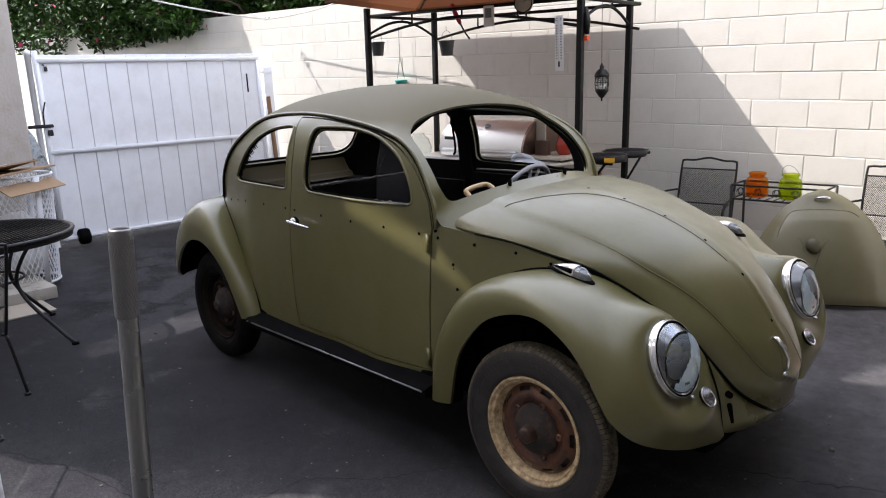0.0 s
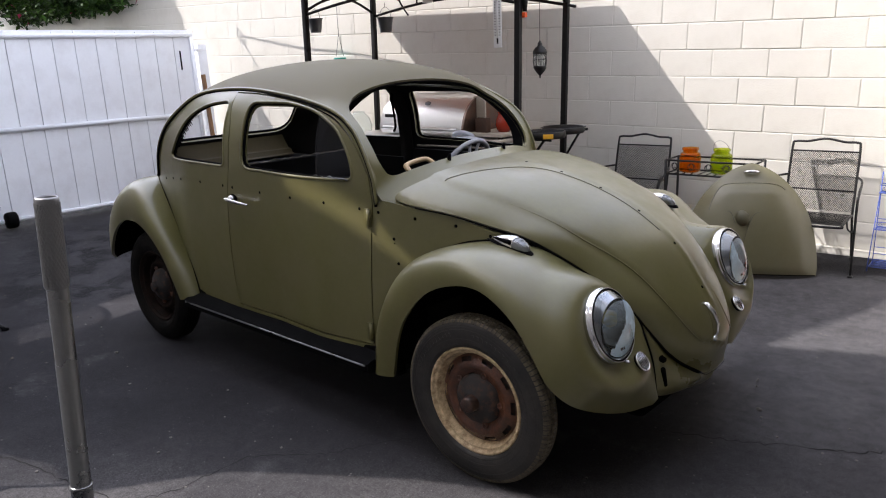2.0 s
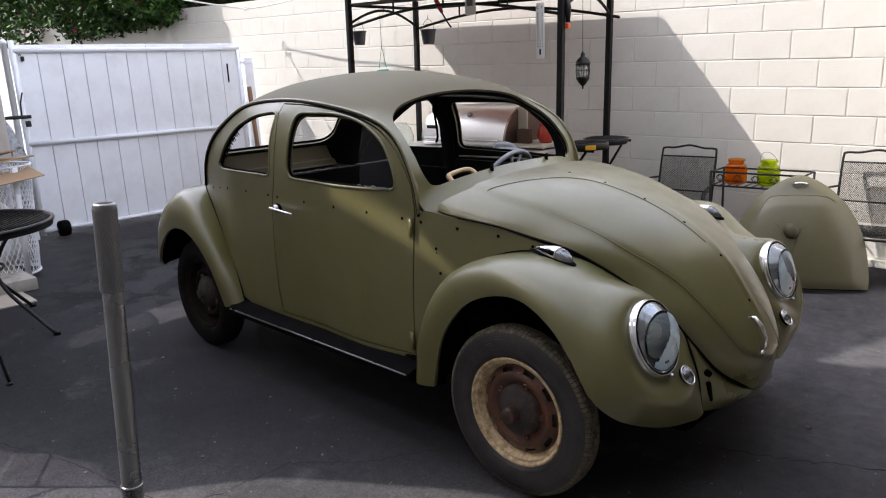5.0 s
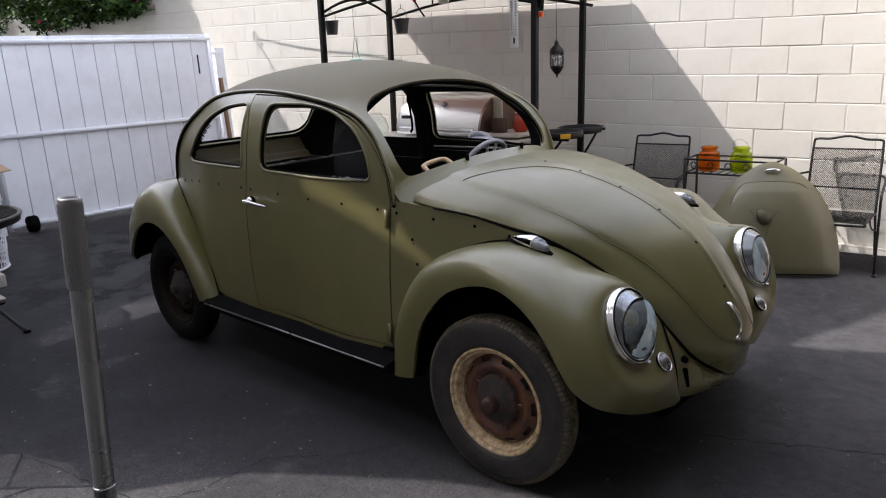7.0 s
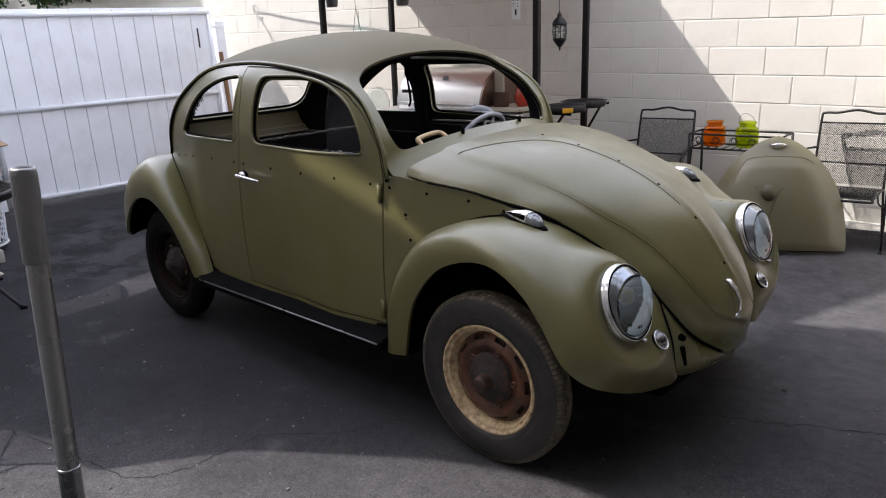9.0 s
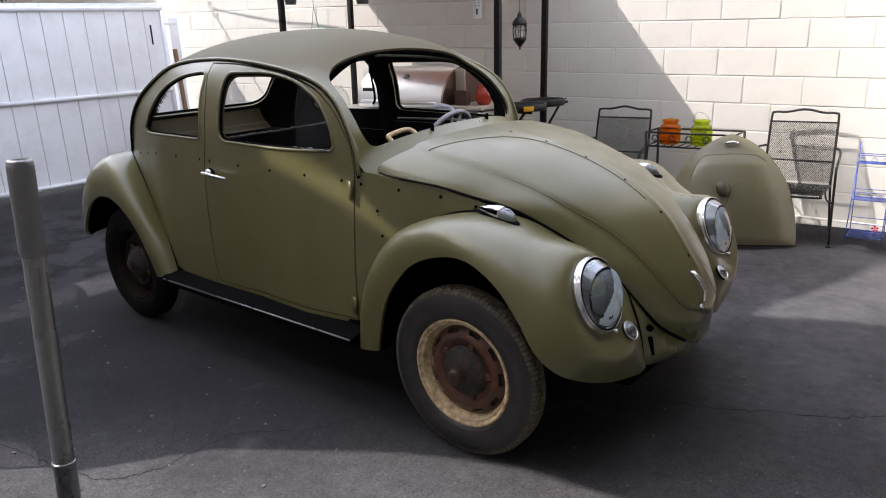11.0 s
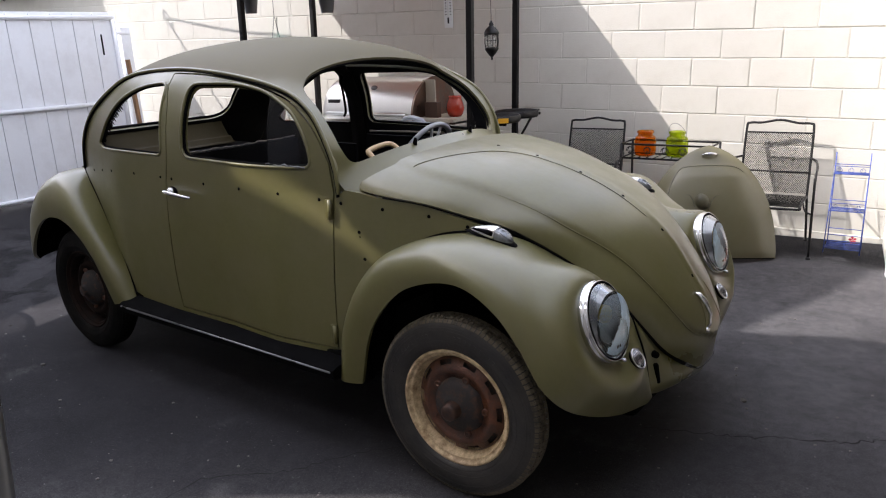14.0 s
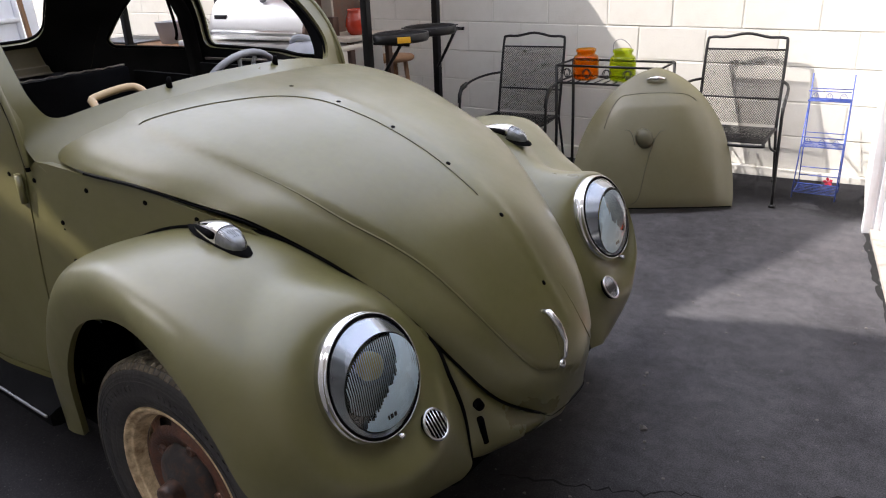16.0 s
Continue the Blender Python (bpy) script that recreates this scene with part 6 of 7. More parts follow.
# shelf frame at the right end
for y, x1 in ((0.06, 0.25), (GD - 0.05, 0.16)):
    gz_part("shelf_brace", [(0 if y < 0.5 else -0.05, y, 0.66), (x1 - 0.06, y, 0.915)], 0.010)
    gz_part("shelf_arm", [(0, y, 0.92), (x1, y, 0.92)], 0.010)
for i in range(4):
    gz_part("shelf_bar", [(0.03 + i * 0.05, 0.02, 0.925), (0.0 + i * 0.05, GD - 0.03, 0.925)], 0.006)


def wire_pan(label, m, r=0.2):
    t = thing("burner_pan", label, "pan")
    b = bmesh.new()
    lathe(b, [(0, 0.0), (r * 0.96, 0.0), (r, 0.012), (r, 0.045), (r * 0.97, 0.05), (r * 0.93, 0.045), (r * 0.92, 0.03), (0, 0.03)], 32, m)
    part("pan", b, "iron", t)
    b = bmesh.new()
    for k in range(6):
        tube(b, [m @ Vector((-r * 0.82, (k - 2.5) * 0.045, 0.045)), m @ Vector((r * 0.82, (k - 2.5) * 0.045, 0.045))], 0.004, 6)
    part("grate", b, "iron", t)
    return t


p1 = wire_pan("round black lidded pan on the gazebo shelf", Matrix.Translation((-0.385, 2.01, 0.925)), 0.165)
b = bmesh.new()
box(b, (0, 0, 0), (0.075, 0.006, 0.034), 0.002, Matrix.Translation((-0.264, 1.893, 0.948)) @ Euler((0, 0, radians(46))).to_matrix().to_4x4())
part("yellow_label", b, "yellow", p1, "yellow sticker")
wire_pan("round black pan on the gazebo shelf", Matrix.Translation((-0.44, 2.36, 0.925)), 0.165)

# things hung from the gazebo


def bucket_thing(x, y, z, r=0.068, h=0.122):
    t = thing("hanging_bucket", "small grey zinc bucket hanging from the gazebo", "bucket", "hanging buckets")
    m = Matrix.Translation((x, y, z))
    b = bmesh.new()
    lathe(b, [(0, 0.004), (r * 0.68, 0.0), (r * 0.72, 0.006), (r * 0.98, h), (r * 1.06, h + 0.003), (r * 1.06, h - 0.004), (r * 0.92, h - 0.006), (r * 0.66, 0.01), (0, 0.01)], 24, m)
    part("pail", b, "zinc", t)
    b = bmesh.new()
    tube(b, [m @ Vector((r * math.cos(a * math.pi / 12), 0, h + 0.085 * math.sin(a * math.pi / 12))) for a in range(13)], 0.0022, 6)
    part("bail_handle", b, "zinc", t)
    b = bmesh.new()
    tube(b, [m @ Vector((0, 0, h + 0.085)), m @ Vector((0, 0, h + 0.12))], 0.002, 6)
    part("hook", b, "iron", t)
    return t


bucket_thing(-2.83, 1.90, 1.80)
bucket_thing(-1.985, 1.98, 1.76)
# lantern
la = thing("lantern", "small ornate pewter lantern hanging on a cord", "lantern")
LM = Matrix.Translation((-0.56, 2.22, 1.362)) @ Matrix.Diagonal((1.12, 1.12, 1.14, 1))
b = bmesh.new()
lathe(b, [(0, -0.012), (0.007, -0.004), (0.005, 0.008), (0.016, 0.018), (0.030, 0.034), (0.042, 0.052), (0.047, 0.062), (0.044, 0.070)], 16, LM)
part("base", b, "iron", la)
b = bmesh.new()
for k in range(8):
    a = k * math.pi / 4
    tube(b, [LM @ Vector((0.041 * math.cos(a), 0.041 * math.sin(a), 0.066)), LM @ Vector((0.046 * math.cos(a), 0.046 * math.sin(a), 0.11)), LM @ Vector((0.041 * math.cos(a), 0.041 * math.sin(a), 0.152))], 0.0035, 6)
tube(b, [LM @ Vector((0.0462 * math.cos(k * math.pi / 12), 0.0462 * math.sin(k * math.pi / 12), 0.112)) for k in range(24)], 0.0022, 5, True)
for k in range(16):
    a = k * math.pi / 8
    tube(b, [LM @ Vector((0.045 * math.cos(a), 0.045 * math.sin(a), 0.150)), LM @ Vector((0.0455 * math.cos(a + 0.2), 0.0455 * math.sin(a + 0.2), 0.135)), LM @ Vector((0.045 * math.cos(a + 0.39), 0.045 * math.sin(a + 0.39), 0.150))], 0.0014, 4)
part("cage", b, "iron", la)
b = bmesh.new()
lathe(b, [(0.036, 0.068), (0.040, 0.11), (0.036, 0.15)], 12, LM)
part("glass_pane", b, "sleeve", la, "clear glass sleeve")
b = bmesh.new()
lathe(b, [(0.046, 0.149), (0.051, 0.153), (0.049, 0.162), (0.043, 0.176), (0.033, 0.189), (0.020, 0.199), (0.013, 0.206), (0.017, 0.212), (0.013, 0.220), (0.006, 0.230), (0, 0.245)], 16, LM)
part("cap", b, "iron", la)
b = bmesh.new()
tube(b, [LM @ Vector((0, 0, 0.24)), LM @ Vector((0, 0, 0.64))], 0.0022, 6)
part("cord", b, "iron", la)
# thermometer
th = thing("thermometer", "long white wall thermometer with black scale hanging on a post", "thermometer")
TM = Matrix.Translation((-0.635, 1.80, 1.59)) @ Euler((0, 0, radians(18))).to_matrix().to_4x4()
b = bmesh.new()
box(b, (0, 0, 0.19), (0.062, 0.008, 0.385), 0.003, TM)
part("board", b, "paper", th)
b = bmesh.new()
tube(b, [TM @ Vector((0, -0.006, 0.05)), TM @ Vector((0, -0.006, 0.34))], 0.003, 6)
part("glass_tube", b, "steel", th)
b = bmesh.new()
box(b, (0, -0.006, 0.045), (0.012, 0.006, 0.04), 0.002, TM)
part("bulb_guard", b, "iron", th)
for k in range(13):
    for sx in (-0.017, 0.017):
        b = bmesh.new()
        box(b, (sx, -0.0045, 0.085 + k * 0.019), (0.010, 0.002, 0.0055), 0, TM)
        part("scale_mark", b, "iron", th)


def letters(text, m, size, mat, parent, name="lettering"):
    cu = bpy.data.curves.new(name, "FONT")
    cu.body, cu.size, cu.align_x, cu.extrude = text, size, "CENTER", 0.0006
    tmp = bpy.data.objects.new(name, cu)
    scene.collection.objects.link(tmp)
    dg = bpy.context.evaluated_depsgraph_get()
    me = bpy.data.meshes.new_from_object(tmp.evaluated_get(dg))
    bpy.data.objects.remove(tmp)
    me.transform(m)
    me.materials.clear()
    me.materials.append(M[mat])
    o = new(name, me)
    o.parent = parent
    return o


up = Euler((radians(90), 0, 0)).to_matrix().to_4x4()
letters("C", TM @ Matrix.Translation((-0.017, -0.0055, 0.345)) @ up, 0.028, "iron", th)
letters("F", TM @ Matrix.Translation((0.017, -0.0055, 0.345)) @ up, 0.028, "iron", th)
# round dial, small white digital gauge, red lighter, tongs
dl = thing("dial_gauge", "round cream dial thermometer under the canopy", "gauge")
b = bmesh.new()
DM = Matrix.Translation((-0.916, 1.75, 2.085)) @ Euler((radians(90), 0, radians(15))).to_matrix().to_4x4()
lathe(b, [(0, 0.014), (0.066, 0.014), (0.072, 0.008), (0.072, -0.01)], 28, DM)
part("dial", b, "lightwood", dl, "cream dial face")
b = bmesh.new()
tube(b, [DM @ Vector((0.07 * math.cos(a * math.pi / 14), 0.07 * math.sin(a * math.pi / 14), 0.012)) for a in range(28)], 0.005, 6, True)
part("bezel", b, "ironb", dl)
b = bmesh.new()
tube(b, [DM @ Vector((0.0, 0.0, 0.017)), DM @ Vector((0.04, 0.02, 0.017))], 0.002, 4)
part("needle", b, "iron", dl)
dg_ = thing("digital_gauge", "small white rectangular gauge with grey screen", "gauge")
DGM = Matrix.Translation((-1.268, 1.75, 2.02)) @ Euler((0, 0, radians(20))).to_matrix().to_4x4()
b = bmesh.new()
box(b, (0, 0, 0), (0.085, 0.02, 0.155), 0.008, DGM)
part("case", b, "paper", dg_)
b = bmesh.new()
box(b, (0, -0.011, 0.022), (0.05, 0.004, 0.07), 0.002, DGM)
part("screen", b, "zinc", dg_, "grey screen")
rl = thing("gas_lighter", "red plastic gas lighter hanging from the gazebo rail", "lighter")
b = bmesh.new()
tube(b, [(-1.80, 1.88, 2.16), (-1.75, 1.88, 2.06), (-1.71, 1.88, 2.00)], [0.016, 0.021, 0.013], 8)
part("handle", b, "redcloth", rl)
b = bmesh.new()
tube(b, [(-1.71, 1.88, 2.00), (-1.66, 1.88, 1.93), (-1.61, 1.88, 1.875)], 0.007, 6)
part("nozzle", b, "iron", rl)
tg = thing("grill_brush", "black grill brush with orange tip hanging on the post", "brush")
b = bmesh.new()
tube(b, [(-0.475, 1.90, 2.02), (-0.46, 1.90, 1.93), (-0.465, 1.90, 1.83)], [0.012, 0.022, 0.016], 8)
part("handle", b, "iron", tg)
b = bmesh.new()
box(b, (-0.475, 1.90, 1.805), (0.045, 0.03, 0.035), 0.006)
part("tip", b, "orange", tg, "orange tip")
# teal feeder on a cord
tf = thing("bird_feeder", "small teal plastic feeder hanging on thin cords", "feeder")
b = bmesh.new()
FM = Matrix.Translation((-3.52, 2.75, 1.52))
lathe(b, [(0, -0.07), (0.058, -0.07), (0.062, -0.06), (0.062, 0.03), (0.068, 0.04), (0.068, 0.052), (0.06, 0.056), (0, 0.056)], 20, FM)
part("cup", b, "teal", tf)
b = bmesh.new()
for a in (-0.06, 0.06):
    tube(b, [FM @ Vector((a, 0, 0.07)), FM @ Vector((0, 0, 0.30)), FM @ Vector((0, 0, 0.62))], 0.003, 5)
part("cord", b, "zinc", tf)

# ---- grill ----
gr = thing("barbecue_grill", "large stainless steel gas grill with closed lid", "grill")
b = bmesh.new()
box(b, (-1.55, 2.18, 0.45), (1.25, 0.54, 0.84), 0.012)
part("cabinet", b, "steel", gr)
b = bmesh.new()
box(b, (-1.55, 2.15, 0.885), (1.62, 0.62, 0.035), 0.01)
part("side_shelf", b, "steel", gr, "stainless steel shelf")
b = bmesh.new()
box(b, (-1.57, 1.895, 0.80), (0.95, 0.06, 0.13), 0.015)
part("control_panel", b, "steel", gr)
for k in range(5):
    b = bmesh.new()
    lathe(b, [(0.028, 0), (0.026, 0.03), (0, 0.032)], 16, Matrix.Translation((-1.95 + k * 0.19, 1.865, 0.80)) @ Euler((radians(90), 0, 0)).to_matrix().to_4x4())
    part("knob", b, "iron", gr)
# curved lid
b = bmesh.new()
prof = [(1.92, 0.915), (1.90, 0.95), (1.905, 1.00), (1.94, 1.09), (2.01, 1.17), (2.11, 1.225), (2.22, 1.24), (2.33, 1.21), (2.42, 1.12), (2.45, 1.0), (2.45, 0.915)]
prof = smooth_line(prof, 3)
L0, L1 = -2.02, -1.10
ra = [[b.verts.new((x, y, z)) for y, z in prof] for x in (L0, L1)]
for k in range(len(prof) - 1):
    b.faces.new((ra[0][k], ra[0][k + 1], ra[1][k + 1], ra[1][k]))
bmesh.ops.recalc_face_normals(b, faces=b.faces[:])
part("lid", b, "steel", gr, "curved stainless steel lid")
# the right end's brown is a painted reflection
for x, dx in ((L0, -0.022), (L1, 0.022)):
    b = bmesh.new()
    cc = [(y, z) for y, z in prof]
    A = [b.verts.new((x, y, z)) for y, z in cc]
    B2 = [b.verts.new((x + dx, 2.175 + (y - 2.175) * 1.01, 0.93 + (z - 0.93) * 1.01)) for y, z in cc]
    for k in range(len(cc) - 1):
        b.faces.new((A[k], A[k + 1], B2[k + 1], B2[k]))
    b.faces.new(B2)
    bmesh.ops.recalc_face_normals(b, faces=b.faces[:])
    part("lid_end", b, "browned" if dx > 0 else "steel", gr, "steel lid end, a brown reflection painted on the right one")
b = bmesh.new()
tube(b, [(-1.98, 1.88, 0.965), (-1.14, 1.88, 0.965)], 0.016, 10)
part("lid_handle", b, "steel", gr)
b = bmesh.new()
lathe(b, [(0, 0.008), (0.03, 0.007), (0.034, 0.0)], 20, Matrix.Translation((-1.53, 1.985, 1.165)) @ Euler((radians(52), 0, 0)).to_matrix().to_4x4() @ Matrix.Diagonal((1, 0.6, 1, 1)))
part("lid_badge", b, "zinc", gr)
b = bmesh.new()
box(b, (-1.93, 1.925, 1.06), (0.13, 0.012, 0.028), 0.003, Matrix.Identity(4))
part("name_plate", b, "iron", gr)
# pale cover bundled at the grill's end
cv = thing("folded_cover", "pale blue-grey folded cover on the grill shelf", "cover")
b = bmesh.new()
k = bmesh.ops.create_icosphere(b, subdivisions=4, radius=1.0)
for v in k["verts"]:
    v.co = Vector((v.co.x * 0.24 - 0.98, v.co.y * 0.13 + 1.83, max(v.co.z, -0.1) * 0.17 + 0.7685)) + v.co * 0.018 * noise.noise(v.co * 3)
part("cloth", b, "bluegrey", cv)
b = bmesh.new()
tube(b, smooth_line([(-1.12, 1.82, 0.90), (-1.09, 1.81, 0.945), (-1.02, 1.81, 0.96), (-0.94, 1.82, 0.945), (-0.90, 1.83, 0.90)], 4), 0.018, 8)
part("cloth_fold", b, "bluegrey", cv)
# side board with jar and boxes
sb = thing("side_table", "small table with a bleached wooden top by the wall", "table")
b = bmesh.new()
box(b, (-0.93, 2.14, 0.93), (0.42, 0.42, 0.025), 0.004)
part("tabletop", b, "lightwood", sb)
for x, y in ((-1.10, 1.97), (-0.76, 1.97), (-1.10, 2.32), (-0.76, 2.32)):
    b = bmesh.new()
    box(b, (x, y, 0.459), (0.035, 0.035, 0.918), 0.004)
    part("leg", b, "darkwood", sb)
b = bmesh.new()
RM = Matrix.Translation((-0.838, 2.12, 0.9425)) @ Matrix.Diagonal((0.82, 0.82, 0.86, 1))
lathe(b, [(0, 0), (0.055, 0), (0.075, 0.03), (0.085, 0.07), (0.078, 0.11), (0.062, 0.15), (0.058, 0.165), (0.066, 0.18), (0.06, 0.18), (0.05, 0.16)], 28, RM)
tagged(finish("red_jar", b, "red"), "glossy red ceramic jar on the side table", "jar")
b = bmesh.new()
box(b, (-0.975, 2.02, 1.0), (0.12, 0.05, 0.115), 0.004)
tagged(finish("dark_box", b, "darkwood"), "small dark brown box on the side table", "box")
b = bmesh.new()
box(b, (-1.05, 2.08, 1.0825), (0.12, 0.02, 0.28), 0.01, Matrix.Identity(4))
tagged(finish("chopping_board", b, "lightwood"), "worn wooden board leaning at the wall", "board")
mg_ = thing("mug", "white mug on the grill shelf", "mug")
b = bmesh.new()
MM = Matrix.Translation((-1.17, 2.0, 0.9025))
lathe(b, [(0, 0), (0.036, 0), (0.040, 0.01), (0.040, 0.088), (0.036, 0.088), (0.035, 0.012), (0, 0.01)], 24, MM)
part("cup", b, "paper", mg_)
b = bmesh.new()
tube(b, [MM @ Vector((-0.036 - 0.024 * math.sin(math.pi * k / 8), -0.012, 0.07 - 0.05 * k / 8)) for k in range(9)], 0.006, 6)
part("handle", b, "paper", mg_)
gt_ = thing("grill_grate", "dark steel cooking grate on the wooden shelf", "grate")
for k in range(15):
    b = bmesh.new()
    tube(b, [(-3.95 + 0.045 * k, 2.08, 0.83), (-3.95 + 0.045 * k, 2.48, 0.83)], 0.008, 6)
    part("bar", b, "zinc", gt_)
for y in (2.08, 2.48):
    b = bmesh.new()
    tube(b, [(-3.97, y, 0.826), (-3.30, y, 0.826)], 0.010, 6)
    part("rail", b, "iron", gt_)
# stool
st = thing("wooden_stool", "round orange-brown wooden stool under the shelf", "stool")
b = bmesh.new()
SM = Matrix.Translation((-1.16, 2.80, 0.0))
lathe(b, [(0, 0.672), (0.155, 0.672), (0.168, 0.682), (0.168, 0.698), (0.155, 0.708), (0, 0.710)], 28, SM)
part("seat", b, "wood", st)
for k in range(4):
    a = k * math.pi / 2 + 0.5
    b = bmesh.new()
    tube(b, [SM @ Vector((0.10 * math.cos(a), 0.10 * math.sin(a), 0.675)), SM @ Vector((0.15 * math.cos(a), 0.15 * math.sin(a), 0.0))], [0.017, 0.014], 8)
    part("leg", b, "wood", st)
# left shelf with bucket and glass jar
ls = thing("shelf_table", "narrow wooden shelf on the gazebo posts", "shelf")
b = bmesh.new()
box(b, (-3.35, 2.32, 0.80), (1.35, 0.46, 0.022), 0.004)
part("board", b, "wood", ls)
for x in (-3.55, -2.75):
    b = bmesh.new()
    tube(b, [(x, 2.2, 0.79), (x, 2.2, 0.0)], 0.014, 8)
    tube(b, [(x, 2.5, 0.79), (x, 2.5, 0.0)], 0.014, 8)
    part("leg_frame", b, "iron", ls)
b = bmesh.new()
lathe(b, [(0, 0), (0.085, 0), (0.115, 0.17), (0.12, 0.172), (0.108, 0.165), (0.08, 0.01), (0, 0.01)], 24, Matrix.Translation((-3.12, 2.3, 0.811)))
tagged(finish("zinc_pail", b, "bluegrey"), "grey zinc pail on the wooden shelf", "bucket")
b = bmesh.new()
lathe(b, [(0, 0), (0.09, 0), (0.12, 0.05), (0.125, 0.10), (0.10, 0.18), (0.06, 0.22), (0.055, 0.24)], 24, Matrix.Translation((-2.82, 2.35, 0.811)))
o = tagged(finish("glass_cloche", b, "clear"), "clear glass jar on the wooden shelf", "jar")
o.visible_shadow = False
thick(o, 0.004)

# ---- patio chairs, plant table, wire rack ----


def mesh_panel(b, f, nu, nv, r=0.0016):
    """Diamond mesh: bars both ways over the unit square, mapped by f."""
    def bar(p, q):
        n = 3
        tube(b, [f(p[0] + (q[0] - p[0]) * i / n, p[1] + (q[1] - p[1]) * i / n) for i in range(n + 1)], r, 3, cap=False)
    for s in (1, -1):
        for k in range(-nv, nu + 1):
            # line u = (k + s-part)/nu
            pts = []
            u0, v0 = k / nu, 0.0
            u1, v1 = (k + nv) / nu, 1.0
            if u0 < 0:
                v0 = -k / nv
                u0 = 0.0
            if u1 > 1:
                v1 = (nu - k) / nv
                u1 = 1.0
            if v1 - v0 < 1e-4:
                continue
            bar((u0, v0) if s > 0 else (1 - u0, v0), (u1, v1) if s > 0 else (1 - u1, v1))


def patio_chair(m):
    t = thing("patio_chair", "black wrought iron patio armchair with mesh seat", "chair", "patio chairs by the wall", m)
    W, SH, BH = 0.225, 0.335, 0.85

    def bar(name, pts, r=0.0085, n=5, label=""):
        b = bmesh.new()
        tube(b, smooth_line(pts, n) if n > 1 else pts, r, 8)
        return part(name, b, "iron", t, label)
    # back frame: up one side, over a wavy top, down the other
    def bk(z):
        return 0.20 + (z - SH) * 0.23
    bar("back_frame", [(-W, bk(SH), SH), (-W, bk(0.55), 0.55), (-W + 0.003, bk(0.80), 0.80), (-W + 0.022, bk(0.835), 0.835), (-0.12, bk(0.838), 0.838), (0, bk(BH + 0.008), BH + 0.008), (0.12, bk(0.838), 0.838), (W - 0.022, bk(0.835), 0.835),
                       (W - 0.003, bk(0.80), 0.80), (W, bk(0.55), 0.55), (W, bk(SH), SH)])
    for z in (0.77, 0.50):
        bar("back_bar", [(-W, bk(z), z), (W, bk(z), z)], 0.006, 1)
    b = bmesh.new()
    mesh_panel(b, lambda u, v: Vector((-W + 2 * W * u, bk(SH + 0.02 + 0.415 * v), SH + 0.02 + 0.415 * v)), 32, 26)
    tagged(part("back_mesh", b, "iron", t, "black expanded metal mesh", smooth=False), kind="stuff")
    bar("seat_frame", [(-W, 0.20, SH), (-W, -0.05, SH + 0.01), (-W, -0.18, SH), (-W + 0.03, -0.21, SH - 0.01), (W - 0.03, -0.21, SH - 0.01), (W, -0.18, SH), (W, -0.05, SH + 0.01), (W, 0.20, SH)])
    b = bmesh.new()
    mesh_panel(b, lambda u, v: Vector((-W + 2 * W * u, -0.20 + 0.40 * v, SH + 0.004 - 0.02 * math.sin(math.pi * v))), 32, 28)
    tagged(part("seat_mesh", b, "iron", t, "black expanded metal mesh", smooth=False), kind="stuff")
    for s in (-1, 1):
        bar("arm", [(s * W, bk(0.60), 0.60), (s * (W + 0.05), 0.12, 0.60), (s * (W + 0.075), -0.05, 0.585), (s * (W + 0.08), -0.17, 0.55)], 0.008)
        b = bmesh.new()
        strip(b, [(s * (W + 0.078), -0.10, 0.575), (s * (W + 0.082), -0.16, 0.56), (s * (W + 0.082), -0.19, 0.52), (s * (W + 0.08), -0.20, 0.47)], 0.034, 0.010, (s, 0, 0.05))
        part("arm_rest", b, "iron", t, "flat black arm pad")
        bar("front_leg", [(s * (W + 0.08), -0.19, 0.54), (s * (W + 0.082), -0.21, 0.30), (s * (W + 0.085), -0.23, 0.012)], 0.0085)
        bar("rear_leg", [(s * W, 0.20, SH), (s * (W + 0.005), 0.23, 0.20), (s * (W + 0.01), 0.27, 0.012)], 0.0085)
        bar("side_brace", [(s * W, 0.0, SH), (s * (W + 0.03), -0.12, 0.30), (s * (W + 0.082), -0.21, 0.30)], 0.006)
        for y in (-0.23, 0.27):
            b = bmesh.new()
            lathe(b, [(0, 0), (0.018, 0), (0.018, 0.008), (0.010, 0.016), (0, 0.016)], 12, Matrix.Translation((s * (W + (0.085 if y < 0 else 0.01)), y, 0)))
            part("foot", b, "iron", t)
    return t


ch = patio_chair(pose(1.268, 2.91, 0, 0, 0, 5))
copy_thing(ch, pose(-0.065, 2.74, 0, 0, 0, 6))

pt = thing("plant_table", "black wrought iron side table with scrolled rail", "table")
PT = Matrix.Translation((0.55, 2.92, 0)) @ Euler((0, 0, radians(4))).to_matrix().to_4x4()
for z, r in ((0.70, 0.008), (0.595, 0.008)):
    b = bmesh.new()
    tube(b, [PT @ Vector(p) for p in ((-0.33, -0.13, z), (0.33, -0.13, z), (0.33, 0.13, z), (-0.33, 0.13, z))], r, 6, True)
    part("rail_frame", b, "iron", pt)
for x in (-0.33, 0.33):
    for y in (-0.13, 0.13):
        b = bmesh.new()
        tube(b, [PT @ Vector((x, y, 0.70)), PT @ Vector((x, y, 0.3)), PT @ Vector((x * 1.02, y * 1.05, 0))], 0.010, 8)
        part("leg", b, "iron", pt)
b = bmesh.new()
